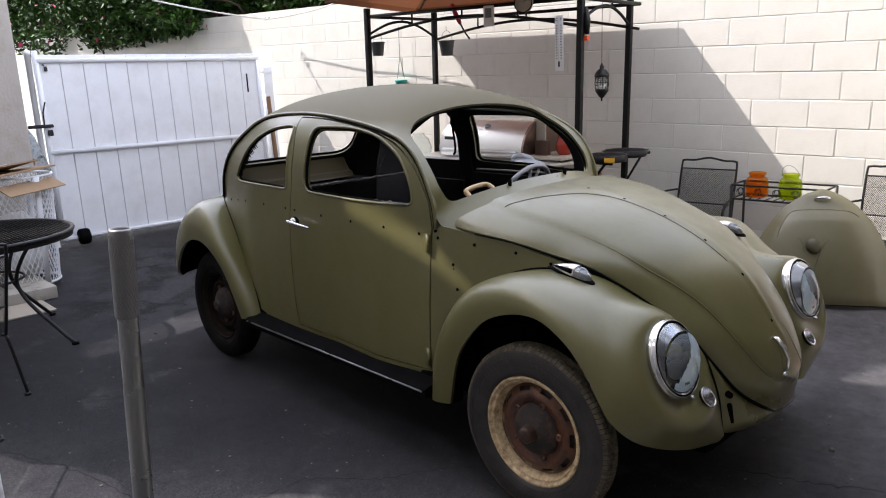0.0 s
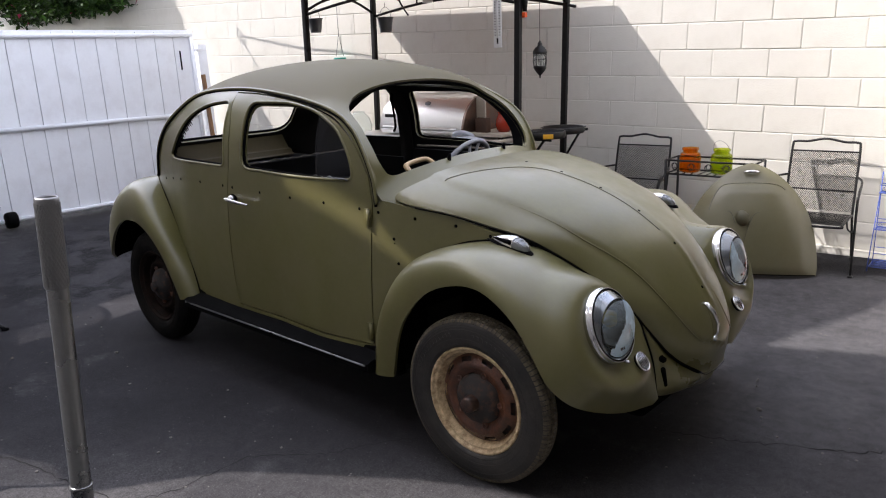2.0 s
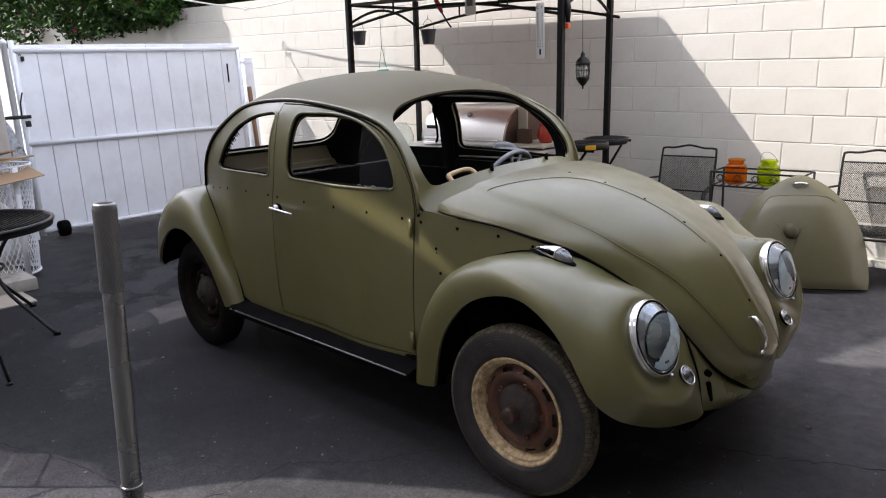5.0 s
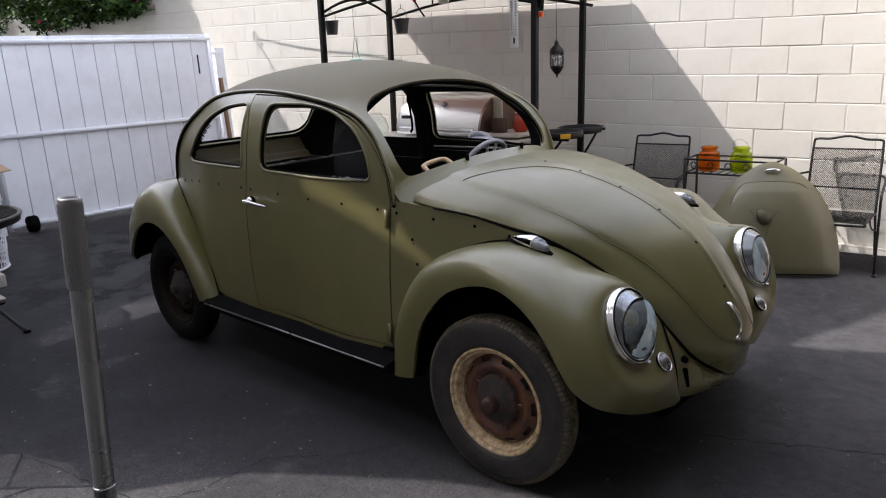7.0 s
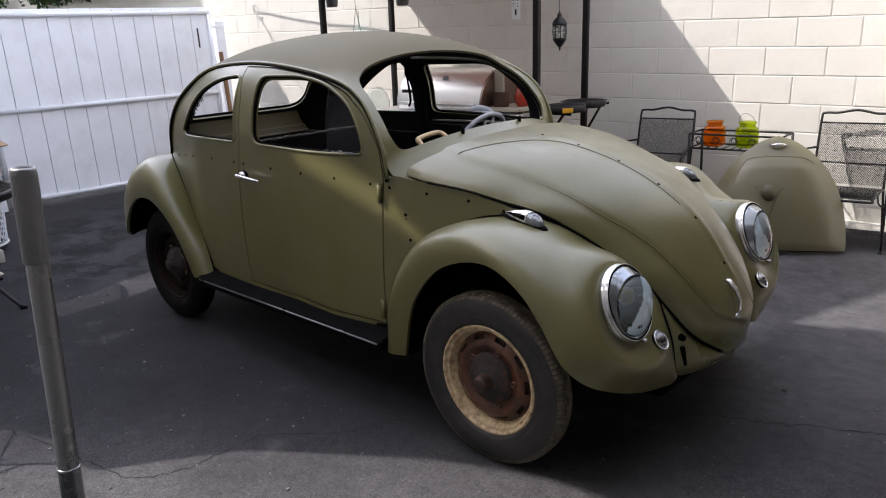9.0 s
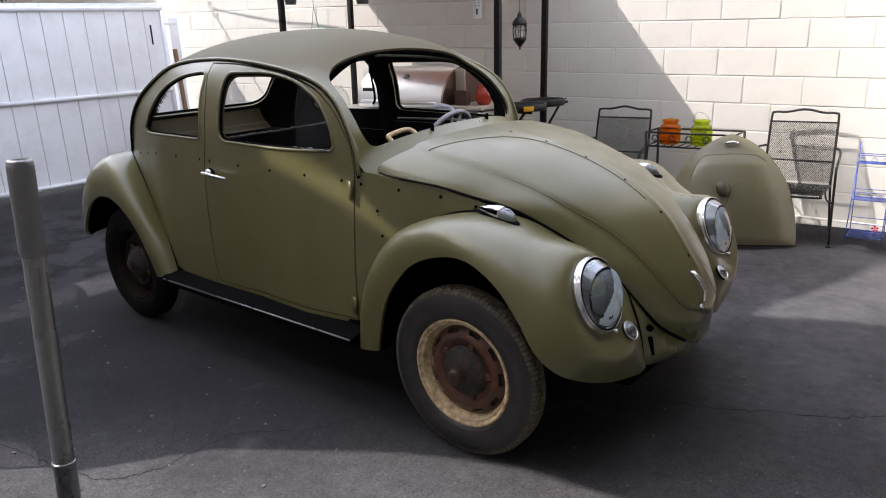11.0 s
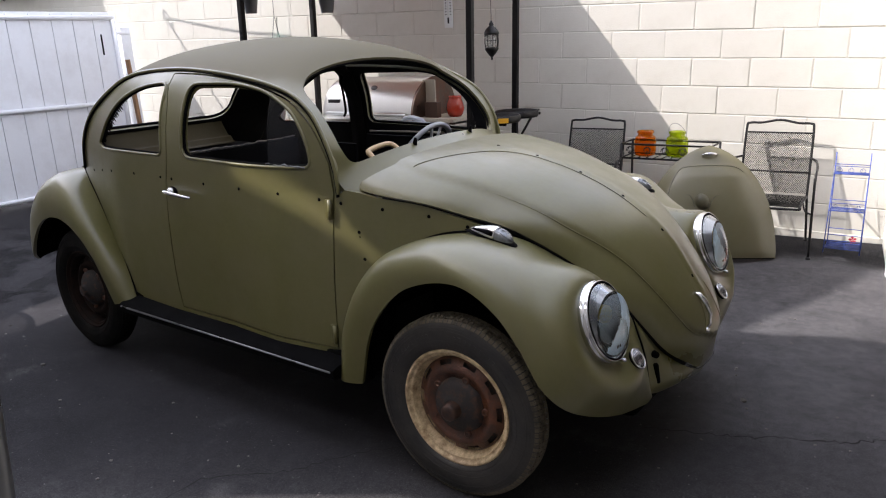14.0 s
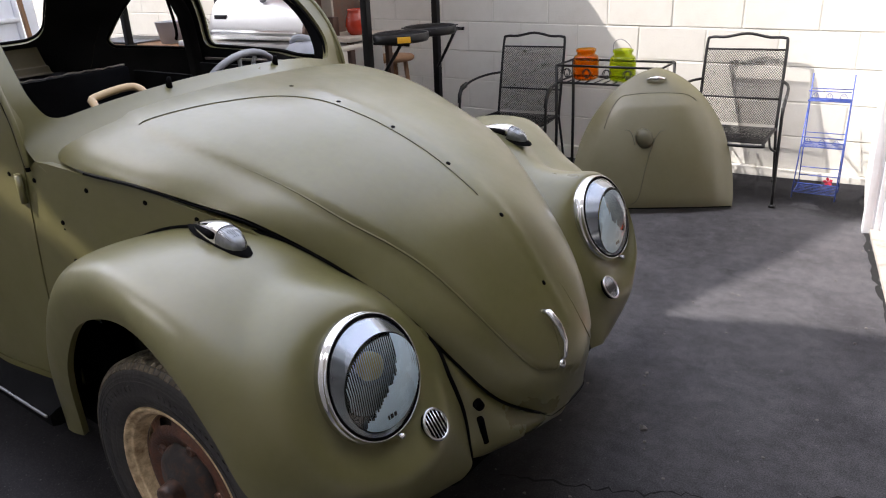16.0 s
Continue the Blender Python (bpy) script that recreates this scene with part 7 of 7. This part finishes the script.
for i in range(12):
    tube(b, [PT @ Vector((-0.33 + 0.06 * i, -0.13, 0.595)), PT @ Vector((-0.33 + 0.06 * i, 0.13, 0.595))], 0.004, 6)
part("shelf_bars", b, "iron", pt)
for i in range(5):
    for sg in (1, -1):
        b = bmesh.new()
        cx = -0.26 + 0.13 * i
        pts = [PT @ Vector((cx + sg * (0.03 - 0.027 * a / 16) * math.cos(a * 0.42), -0.13, 0.648 + (0.042 - 0.035 * a / 16) * math.sin(a * 0.42))) for a in range(17)]
        tube(b, pts, 0.003, 5)
        part("scroll", b, "iron", pt)


def jar(x, y, z, mat, label, handle):
    t = thing("glass_jar", label, "jar", "coloured jars")
    m = Matrix.Translation((x, y, z))
    b = bmesh.new()
    pr = [(0.0, 0.0), (0.055, 0.0), (0.074, 0.012), (0.080, 0.04), (0.080, 0.11), (0.074, 0.145), (0.056, 0.160), (0.055, 0.170), (0.063, 0.176), (0.063, 0.190), (0.056, 0.192)]
    # vertical flutes
    segs = 40
    rings = []
    for r, h in pr:
        if r < 1e-6:
            rings.append([b.verts.new(m @ Vector((0, 0, h)))])
            continue
        rings.append([b.verts.new(m @ Vector(((r + (0.0022 if (k % 4 < 2 and 0.01 < h < 0.15) else 0)) * math.cos(2 * math.pi * k / segs), (r + (0.0022 if (k % 4 < 2 and 0.01 < h < 0.15) else 0)) * math.sin(2 * math.pi * k / segs), h))) for k in range(segs)])
    for a, c in zip(rings, rings[1:]):
        for k in range(segs):
            if len(a) == 1:
                b.faces.new((a[0], c[(k + 1) % segs], c[k]))
            else:
                b.faces.new((a[k], a[(k + 1) % segs], c[(k + 1) % segs], c[k]))
    bmesh.ops.recalc_face_normals(b, faces=b.faces[:])
    g = part("jar_body", b, mat, t)
    thick(g, 0.005)
    g.visible_shadow = False
    if handle:
        b = bmesh.new()
        tube(b, [m @ Vector((0.062 * math.cos(a * math.pi / 14) - 0.02 * math.sin(a * math.pi / 14), 0, 0.175 + 0.075 * math.sin(a * math.pi / 14))) for a in range(15)], 0.002, 5)
        part("wire_handle", b, "zinc", t)
    return t


jar(0.365, 2.90, 0.597, "amber", "fluted orange glass jar on the iron table", False)
jar(0.60, 2.925, 0.597, "lime", "fluted lime green glass jar with wire handle", True)

# blue wire rack
rk = thing("wire_rack", "three-tier folding blue wire rack against the wall", "rack")
RKM = Matrix.Translation((1.745, 3.06, 0)) @ Euler((0, 0, radians(4))).to_matrix().to_4x4()


def rack_y(z):
    return 0.06 + 0.10 * z


for x in (-0.105, 0.105):
    b = bmesh.new()
    tube(b, [RKM @ Vector((x, rack_y(z), z)) for z in (0.0, 0.3, 0.655)], 0.0036, 6)
    tube(b, [RKM @ Vector((x, rack_y(0.5) - 0.02, 0.52)), RKM @ Vector((x * 1.05, -0.12, 0.0))], 0.0036, 6)
    part("upright", b, "blue", rk)
for z, dpt in ((0.03, 0.17), (0.275, 0.12), (0.52, 0.085)):
    y1 = rack_y(z)
    y0 = y1 - dpt
    sh = bmesh.new()
    tube(sh, [RKM @ Vector(p) for p in ((-0.105, y0, z), (0.105, y0, z), (0.105, y1, z), (-0.105, y1, z))], 0.003, 6, True)
    shelf = part("rack_shelf", sh, "blue", rk)
    b = bmesh.new()
    for i in range(7):
        y = y0 + (y1 - y0) * i / 6
        tube(b, [RKM @ Vector((-0.105, y, z)), RKM @ Vector((0.105, y, z))], 0.0017, 5)
    part("shelf_wires", b, "blue", shelf)
    b = bmesh.new()
    tube(b, [RKM @ Vector((-0.105, y0, z + 0.055)), RKM @ Vector((0.105, y0, z + 0.055))], 0.003, 6)
    bq = bmesh.new()
    tube(bq, [RKM @ Vector((-0.105, y1, z + 0.055)), RKM @ Vector((0.105, y1, z + 0.055))], 0.003, 6)
    part("back_rail", bq, "blue", shelf)
    for i in range(3):
        for sg in (1, -1):
            cx = -0.07 + 0.07 * i
            tube(b, [RKM @ Vector((cx + sg * (0.004 + 0.022 * a / 10) * math.cos(a * 0.55), y0, z + 0.028 + (0.022 - 0.012 * a / 10) * math.sin(a * 0.55))) for a in range(11)], 0.0014, 4)
    part("scrolled_rail", b, "blue", shelf)
b = bmesh.new()
tube(b, [RKM @ Vector((-0.105, rack_y(0.13), 0.13)), RKM @ Vector((0.105, rack_y(0.13), 0.13))], 0.003, 5)
part("cross_bar", b, "blue", rk)
b = bmesh.new()
for k in range(5):
    a = k * 1.2566
    c = RKM @ Vector((0.055, 0.0, 0.075))
    b.faces.new([b.verts.new(c + Vector(v)) for v in ((0, 0, 0), (0.02 * math.cos(a), -0.004, 0.02 * math.sin(a)), (0.028 * math.cos(a + 0.5), -0.006, 0.028 * math.sin(a + 0.5)), (0.02 * math.cos(a + 1), -0.002, 0.02 * math.sin(a + 1)))])
tagged(finish("fallen_flower", b, "redcloth", smooth=False), "faded red flower caught in the wire rack", "flower")

# ---- spare engine lid leaning on the chairs ----
el = thing("engine_lid", "olive painted car engine lid leaning upright, chrome handle", "car part")
base0, base1 = Vector((0.652, 2.140, 0)), Vector((1.425, 2.585, 0))
bx = (base1 - base0)
LW = bx.length
bx.normalize()
back = Vector((-bx.y, bx.x, 0))
lean = radians(24)
lz = (Vector((0, 0, 1)) * math.cos(lean) + back * math.sin(lean)).normalized()
ln = bx.cross(lz).normalized()
if ln.dot(Vector((1, -2, 1))) < 0:
    ln = -ln
LH = 0.80
l0 = (base0 + base1) / 2


def lid_half(s):
    return LW / 2 * max(0.0, 1 - s ** 2.55) ** 0.65 * (1 - 0.035 * max(0.0, 1 - s / 0.06) ** 2)


def lid_point(x, s):
    """x in metres from the middle, s from 0 (foot) to 1 (tip)."""
    w = max(lid_half(s), 1e-3)
    k = min(1, abs(x) / w)
    bul = 0.12 * (1 - k ** 2.8) * (0.35 + 0.65 * math.sin(math.pi * min(1, s * 0.82 + 0.10))) * (1 - 0.75 * max(0, s - 0.7) / 0.3)
    bul += 0.010 / (1 + math.exp(-((0.79 - s) * 110))) * (1 if k < 0.76 else max(0, 1 - (k - 0.76) / 0.14)) * min(1, s / 0.06)
    foot = max(0.0, 0.012 * (abs(x) / (LW / 2)) ** 3) * max(0, 1 - s * 8)
    return l0 + bx * (x + 0.045 * s) + lz * (s * LH + foot) + ln * bul


lo = [(lid_half(s), s * LH) for s in np.linspace(0, 1, 40)]
lid_outline = rounded([(-LW / 2, 0.0), (LW / 2, 0.0)] + [(w, h) for w, h in lo[1:-1]] + [(0.0, LH)] + [(-w, h) for w, h in lo[-2:0:-1]], 0.02, 2)
lp = part("panel", sheet(lambda x, y: lid_point(x, y / LH), lid_outline, (), 0.016, tuple(l0 + back * 2)), ["lid", "dark"], el)
thick(lp, 0.015, 1, 0)
b = bmesh.new()
c = lid_point(0, 0.905)
tube(b, [c - bx * 0.055 + ln * 0.006, c - bx * 0.03 + ln * 0.02, c + ln * 0.026, c + bx * 0.03 + ln * 0.02, c + bx * 0.055 + ln * 0.006], [0.004, 0.009, 0.012, 0.009, 0.004], 10)
part("lid_handle", b, "chrome", el, "chrome lid handle")

b = bmesh.new()
kc = lid_point(-0.062, 0.475)
km = Matrix.Translation(kc - ln * 0.006) @ Matrix((bx, lz, ln)).transposed().to_4x4() @ Matrix.Rotation(0.3, 4, "Z") @ Matrix.Diagonal((1.0, 1.22, 1.0, 1))
lathe(b, [(0.046, 0.0), (0.045, 0.010), (0.040, 0.024), (0.029, 0.034), (0.015, 0.039), (0, 0.040)], 28, km)
part("lamp_housing", b, "knob_olive", el, "domed olive lamp housing")

# grooves drawn as thin dark bars, their crease shade in the colour
for pts in ([(0.05, 0.53), (0.015, 0.51), (-0.015, 0.43), (-0.04, 0.31), (-0.055, 0.20), (-0.068, 0.10), (-0.085, 0.05), (-0.11, 0.03)], [(-0.17, 0.54), (-0.14, 0.53), (-0.12, 0.48), (-0.11, 0.43)]):
    b = bmesh.new()
    tube(b, [lid_point(x, q) + ln * 0.0002 for x, q in smooth_line(pts, 6)], [0.0026 * min(1, 0.25 + i / 8) for i in range(len(smooth_line(pts, 6)))], 5)
    part("pressed_groove", b, "knob_olive", el)
b = bmesh.new()
tube(b, [lid_point(x, q) + ln * 0.0002 for x, q in smooth_line([(-0.275, 0.56), (-0.255, 0.65), (-0.225, 0.73), (-0.195, 0.778), (-0.155, 0.795), (0.0, 0.80), (0.14, 0.79), (0.185, 0.77), (0.215, 0.74)], 6)], 0.0026, 5)
part("pressed_edge", b, "knob_olive", el)
b = bmesh.new()
tube(b, [lid_point(x, 0.0) + Vector((0, 0, 0.004)) for x in np.linspace(-LW / 2 + 0.01, LW / 2 - 0.01, 24)], 0.004, 6)
part("lower_seal", b, "rubber", el, "dark lower edge")

# ---- round mesh table and chair by the house ----
rt = thing("round_table", "round black wrought iron table with mesh top", "table")
RC = Vector((-2.62, -1.62, 0))
RR, RZ = 0.56, 0.71
b = bmesh.new()
tube(b, [RC + Vector((RR * math.cos(a * math.pi / 24), RR * math.sin(a * math.pi / 24), RZ)) for a in range(48)], 0.014, 8, True)
lathe(b, [(RR, RZ - 0.04), (RR + 0.006, RZ)], 48, Matrix.Translation((RC.x, RC.y, 0)))
part("rim", b, "iron", rt)
b = bmesh.new()
n = 52
for k in range(-n, n + 1):
    x = k / n * RR
    h = math.sqrt(max(0, RR * RR - x * x))
    tube(b, [RC + Vector((x, -h, RZ)), RC + Vector((x, h, RZ))], 0.0028, 3, cap=False)
    if k % 2 == 0:
        tube(b, [RC + Vector((-h, x, RZ)), RC + Vector((h, x, RZ))], 0.0028, 3, cap=False)
tagged(part("mesh_top", b, "iron", rt, smooth=False), kind="stuff")
for k in range(4):
    a = radians(38 + 90 * k)
    d = Vector((math.cos(a), math.sin(a), 0))
    b = bmesh.new()
    tube(b, smooth_line([RC + d * 0.40 + Vector((0, 0, RZ - 0.02)), RC + d * 0.30 + Vector((0, 0, 0.56)), RC + d * 0.24 + Vector((0, 0, 0.42)), RC + d * 0.30 + Vector((0, 0, 0.28)), RC + d * 0.46 + Vector((0, 0, 0.12)), RC + d * 0.58 + Vector((0, 0, 0.008))], 6), 0.012, 8)
    part("curved_leg", b, "iron", rt)
    b = bmesh.new()
    lathe(b, [(0, 0), (0.022, 0), (0.022, 0.012), (0, 0.016)], 12, Matrix.Translation(RC + d * 0.585))
    part("foot", b, "rubber", rt)
b = bmesh.new()
tube(b, [RC + Vector((0.235 * math.cos(a * math.pi / 16), 0.235 * math.sin(a * math.pi / 16), 0.42)) for a in range(32)], 0.008, 6, True)
part("ring", b, "iron", rt)
c2 = copy_thing(ch, pose(-1.62, -2.05, 0, 0, 0, -62))
c3 = copy_thing(ch, pose(-0.92, -2.32, 0, 0, 0, -30))
c3["label"] = "black wrought iron patio armchair by the house doorway"
c2["label"] = "black wrought iron patio armchair beside the round table"

# wire basket with junk, cardboard on top
wb = thing("wire_basket", "white wire mesh basket full of household junk", "basket")
BM_ = Matrix.Translation((-4.02, -1.05, 0.06))
b = bmesh.new()
for z, r in ((0.0, 0.26), (0.45, 0.285), (0.88, 0.31)):
    b = bmesh.new()
    tube(b, [BM_ @ Vector((r * math.cos(a * math.pi / 20), r * math.sin(a * math.pi / 20), z)) for a in range(40)], 0.010, 6, True)
    part("hoop", b, "white", wb)
b = bmesh.new()
for s in (1, -1):
    for k in range(44):
        tube(b, [BM_ @ Vector(((0.26 + 0.05 * t) * math.cos(2 * math.pi * k / 44 + s * t * 1.5), (0.26 + 0.05 * t) * math.sin(2 * math.pi * k / 44 + s * t * 1.5), 0.88 * t)) for t in (0, 0.2, 0.4, 0.6, 0.8, 1.0)], 0.003, 4, cap=False)
tagged(part("wire_mesh", b, "white", wb, "white diamond wire mesh", smooth=False), kind="stuff")
for k in range(3):
    a = k * 2.09 + 0.4
    b = bmesh.new()
    strip(b, [BM_ @ Vector((0.265 * math.cos(a), 0.265 * math.sin(a), 0)), BM_ @ Vector((0.315 * math.cos(a), 0.315 * math.sin(a), 0.88))], 0.05, 0.006, (math.cos(a), math.sin(a), 0))
    part("strap", b, "white", wb)
jk = thing("plastic_sack", "crumpled pale plastic sack inside the wire basket", "sack")
b = bmesh.new()
k = bmesh.ops.create_icosphere(b, subdivisions=3, radius=0.2)
for v in k["verts"]:
    v.co = BM_ @ (Vector((v.co.x * 1.0, v.co.y * 1.0, v.co.z * 1.3 + 0.32)) * 1.0 + v.co.normalized() * 0.05 * noise.noise(v.co * 14))
part("sack", b, "paper", jk)
b = bmesh.new()
CM = Matrix.Translation((-3.95, -1.12, 0.955)) @ Euler((radians(3), radians(-4), radians(24))).to_matrix().to_4x4()
box(b, (0, 0, 0.02), (0.62, 0.52, 0.012), 0, CM)
box(b, (0.02, -0.05, 0.05), (0.50, 0.44, 0.010), 0, CM @ Euler((0, radians(-8), 0)).to_matrix().to_4x4())
box(b, (0.33, 0.0, 0.0), (0.16, 0.50, 0.008), 0, CM @ Matrix.Translation((0.02, 0, 0.05)) @ Euler((0, radians(28), 0)).to_matrix().to_4x4())
cb = tagged(finish("cardboard", b, "card", smooth=False), "flattened brown cardboard box on the wire basket", "cardboard")
b = bmesh.new()
box(b, (0.19, -0.12, 0.062), (0.10, 0.05, 0.002), 0, CM @ Euler((0, radians(-8), 0)).to_matrix().to_4x4())
part("paper_label", b, "paper", cb, "white paper label")
# concrete step below the basket, plywood scrap, plank by the gate, plastic sheet
b = bmesh.new()
box(b, (-3.9, -1.35, 0.05), (0.9, 0.75, 0.10), 0.015)
tagged(finish("concrete_step", b, "concrete"), "low pale concrete slab under the basket", "slab")
b = bmesh.new()
box(b, (-3.35, -1.35, 0.008), (0.55, 0.5, 0.012), 0.003, Matrix.Identity(4))
tagged(finish("plywood_scrap", b, "lightwood", smooth=False), "flat scrap of weathered plywood on the ground", "board")
b = bmesh.new()
strip(b, [(-5.05, -0.62, 0.0), (-5.15, -0.60, 0.98)], 0.10, 0.03, (1, 0, 0))
tagged(finish("brown_plank", b, "wood", smooth=False), "brown plank leaning by the gate post", "plank")
b = bmesh.new()
k = bmesh.ops.create_icosphere(b, subdivisions=3, radius=0.3)
for v in k["verts"]:
    v.co = Vector((v.co.x * 0.5 - 5.25, v.co.y * 0.7 - 0.62, v.co.z * 1.9 + 0.72)) + v.co.normalized() * 0.10 * noise.noise(v.co * 9)
tagged(finish("plastic_bundle", b, "plastic_bag"), "bundle in grey plastic sheeting by the gate", "bundle")

# ---- hedge over the wall ----
hd = thing("bougainvillea", "dense green climber with red bracts hanging over the wall", "shrub")
b = bmesh.new()
for x0 in (-13.0, -11.0, -9.2, -7.6):
    tube(b, smooth_line([(x0, 3.4, 0.0), (x0 + 0.1, 3.3, 1.4), (x0 - 0.1, 3.2, 2.6), (x0 + 0.3, 3.0, 3.5)], 4), [0.06 - 0.003 * i for i in range(13)], 7)
    for k in range(4):
        tube(b, smooth_line([(x0, 3.2, 2.2 + 0.2 * k), (x0 + rnd.uniform(-0.6, 0.6), 2.9, 2.7 + 0.2 * k), (x0 + rnd.uniform(-1.2, 1.2), 2.5, 2.9 + 0.25 * k)], 4), 0.018, 5)
part("trunk", b, "bark", hd)
# filler blobs; the climber's inner shade is put into their dark colour
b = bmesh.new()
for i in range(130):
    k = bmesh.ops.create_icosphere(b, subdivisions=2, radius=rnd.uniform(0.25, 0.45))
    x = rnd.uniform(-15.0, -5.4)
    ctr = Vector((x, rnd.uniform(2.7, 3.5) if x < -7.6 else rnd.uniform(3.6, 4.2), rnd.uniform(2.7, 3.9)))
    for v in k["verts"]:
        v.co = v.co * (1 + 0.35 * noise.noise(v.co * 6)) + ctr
part("shade_core", b, "inner_leaf", hd)
lv, fl = ([], []), ([], [])
centres = []
for i in range(620):
    x = rnd.uniform(-15.0, -6.0)
    top = 3.9 + 0.5 * math.sin(x * 1.3)
    y = rnd.uniform(1.7, 3.6)
    low = 2.42 if y > 2.4 else 2.30 + 0.25 * abs(math.sin(x * 2.1))
    z = rnd.uniform(low, top)
    if x > -7.6:
        z = rnd.uniform(2.75, top)
        y = rnd.uniform(2.9, 4.2)
    centres.append((x, y, z, rnd.uniform(0.18, 0.36)))
for i in range(230):
    centres.append((rnd.uniform(-9.0, -3.6), rnd.uniform(3.2, 5.2), rnd.uniform(2.5, 3.5), rnd.uniform(0.2, 0.4)))
for i in range(150):
    centres.append((rnd.uniform(-10.5, -7.3), rnd.uniform(1.85, 2.35), rnd.uniform(2.45, 3.4), rnd.uniform(0.16, 0.30)))
for cx, cy, cz, r in centres:
    for k in range(125):
        d = Vector((rnd.gauss(0, 1), rnd.gauss(0, 1), rnd.gauss(0, 1))).normalized() * r * rnd.uniform(0.5, 1.1)
        c = Vector((cx, cy, cz)) + d
        if c.z < 2.25:
            continue
        q = Euler((rnd.uniform(-1.0, 1.0), rnd.uniform(-1.0, 1.0), rnd.uniform(0, 6.28))).to_matrix()
        l = rnd.uniform(0.032, 0.07)
        dst = fl if rnd.random() < 0.018 else lv
        s0 = len(dst[0])
        dst[0].extend(tuple(c + q @ Vector(p)) for p in ((-l, 0, 0), (-l * 0.2, l * 0.55, l * 0.12), (l, 0, -l * 0.25), (-l * 0.2, -l * 0.55, l * 0.12)))
        dst[1].append((s0, s0 + 1, s0 + 2, s0 + 3))
for nm, dt, mt in (("leaves", lv, "leaf"), ("bracts", fl, "flower")):
    me = bpy.data.meshes.new(nm)
    me.from_pydata(dt[0], [], dt[1])
    me.materials.append(M[mt])
    o = new(nm, me)
    o.parent = hd
    tagged(o, kind="stuff")
# white rope over the wall
b = bmesh.new()
tube(b, smooth_line([(-5.6, 1.0, 2.54), (-5.6, 1.5, 2.465), (-5.59, 2.0, 2.405), (-5.58, 2.4, 2.37)], 8), 0.010, 6)
tube(b, smooth_line([(-5.58, 2.4, 2.37), (-5.0, 2.4, 2.372), (-4.51, 2.4, 2.39), (-3.97, 2.4, 2.44), (-3.2, 2.35, 2.54), (-2.6, 2.3, 2.62)], 8), 0.008, 6)
tube(b, smooth_line([(-5.64, 2.38, 2.39), (-5.58, 2.36, 2.355), (-5.52, 2.38, 2.38), (-5.56, 2.42, 2.40)], 5, True), 0.009, 6, True)
tagged(finish("rope", b, "rope"), "white rope tied over the wall", "rope")

# ---- wall blocks, last ----
ROW, LONG = 0.2055, 0.415
PAR0, PAR1 = -3.9, 2.0


def block_mesh(w, h, d=0.012, bv=0.004):
    b = bmesh.new()
    f = [b.verts.new((x, -d, z)) for x, z in ((-w / 2 + bv, -h / 2 + bv), (w / 2 - bv, -h / 2 + bv), (w / 2 - bv, h / 2 - bv), (-w / 2 + bv, h / 2 - bv))]
    g = [b.verts.new((x, -d + bv * 0.6, z)) for x, z in ((-w / 2, -h / 2), (w / 2, -h / 2), (w / 2, h / 2), (-w / 2, h / 2))]
    k = [b.verts.new((x, 0.0, z)) for x, z in ((-w / 2, -h / 2), (w / 2, -h / 2), (w / 2, h / 2), (-w / 2, h / 2))]
    b.faces.new(f)
    for i in range(4):
        b.faces.new((g[i - 1], g[i], f[i], f[i - 1]))
        b.faces.new((k[i - 1], k[i], g[i], g[i - 1]))
    me = bpy.data.meshes.new("block")
    b.to_mesh(me)
    b.free()
    me.materials.append(M["block"])
    return me


blocks = [block_mesh(LONG - 0.005 - 0.001 * i, ROW - 0.005 - 0.001 * (i % 2)) for i in range(4)]
rest_v, rest_f = [], []
for row in range(-1, 14):
    z0 = 1.519 + (row - 7) * ROW
    zc = z0 + ROW / 2
    off = 0.132 if row % 2 == 1 else 0.335
    k0 = int((-14.5 - off) / LONG)
    k1 = int((PAR1 - off) / LONG)
    for k in range(k0, k1 + 1):
        xc = (off + (k + 0.5) * LONG) * 1.005
        if xc < -4.25 and zc + ROW / 2 > 2.36:
            continue
        jit = (rnd.uniform(-0.0015, 0.0015), rnd.uniform(-0.0012, 0.0012))
        if xc > PAR0 and row < 12:
            o = new("block", rnd.choice(blocks))
            o.parent = wall
            o.location = (xc, 0.0184 + jit[0], zc + jit[1])
            o.rotation_euler = (rnd.uniform(-0.004, 0.004), 0, rnd.uniform(-0.003, 0.003))
        else:
            w, h, d, s0 = LONG / 2 - 0.002, ROW / 2 - 0.002, 0.0025, len(rest_v)
            for x, y, z in ((-w, 0.01, -h), (w, 0.01, -h), (w, 0.01, h), (-w, 0.01, h), (-w + 0.006, -d + 0.01, -h + 0.006), (w - 0.006, -d + 0.01, -h + 0.006), (w - 0.006, -d + 0.01, h - 0.006), (-w + 0.006, -d + 0.01, h - 0.006)):
                rest_v.append((xc + x, y, zc + z))
            rest_f += [(s0 + 4, s0 + 5, s0 + 6, s0 + 7)] + [(s0 + i, s0 + (i + 1) % 4, s0 + 4 + (i + 1) % 4, s0 + 4 + i) for i in range(4)]
me = bpy.data.meshes.new("far_blocks")
me.from_pydata(rest_v, [], rest_f)
me.materials.append(M["block"])
o = new("far_blocks", me)
o.parent = wall
tagged(o, kind="stuff")
# footing ledge
b = bmesh.new()
box(b, (-6.5, -0.012, 0.0), (17.0, 0.045, 0.17), 0.008)
part("footing", b, "block", wall)
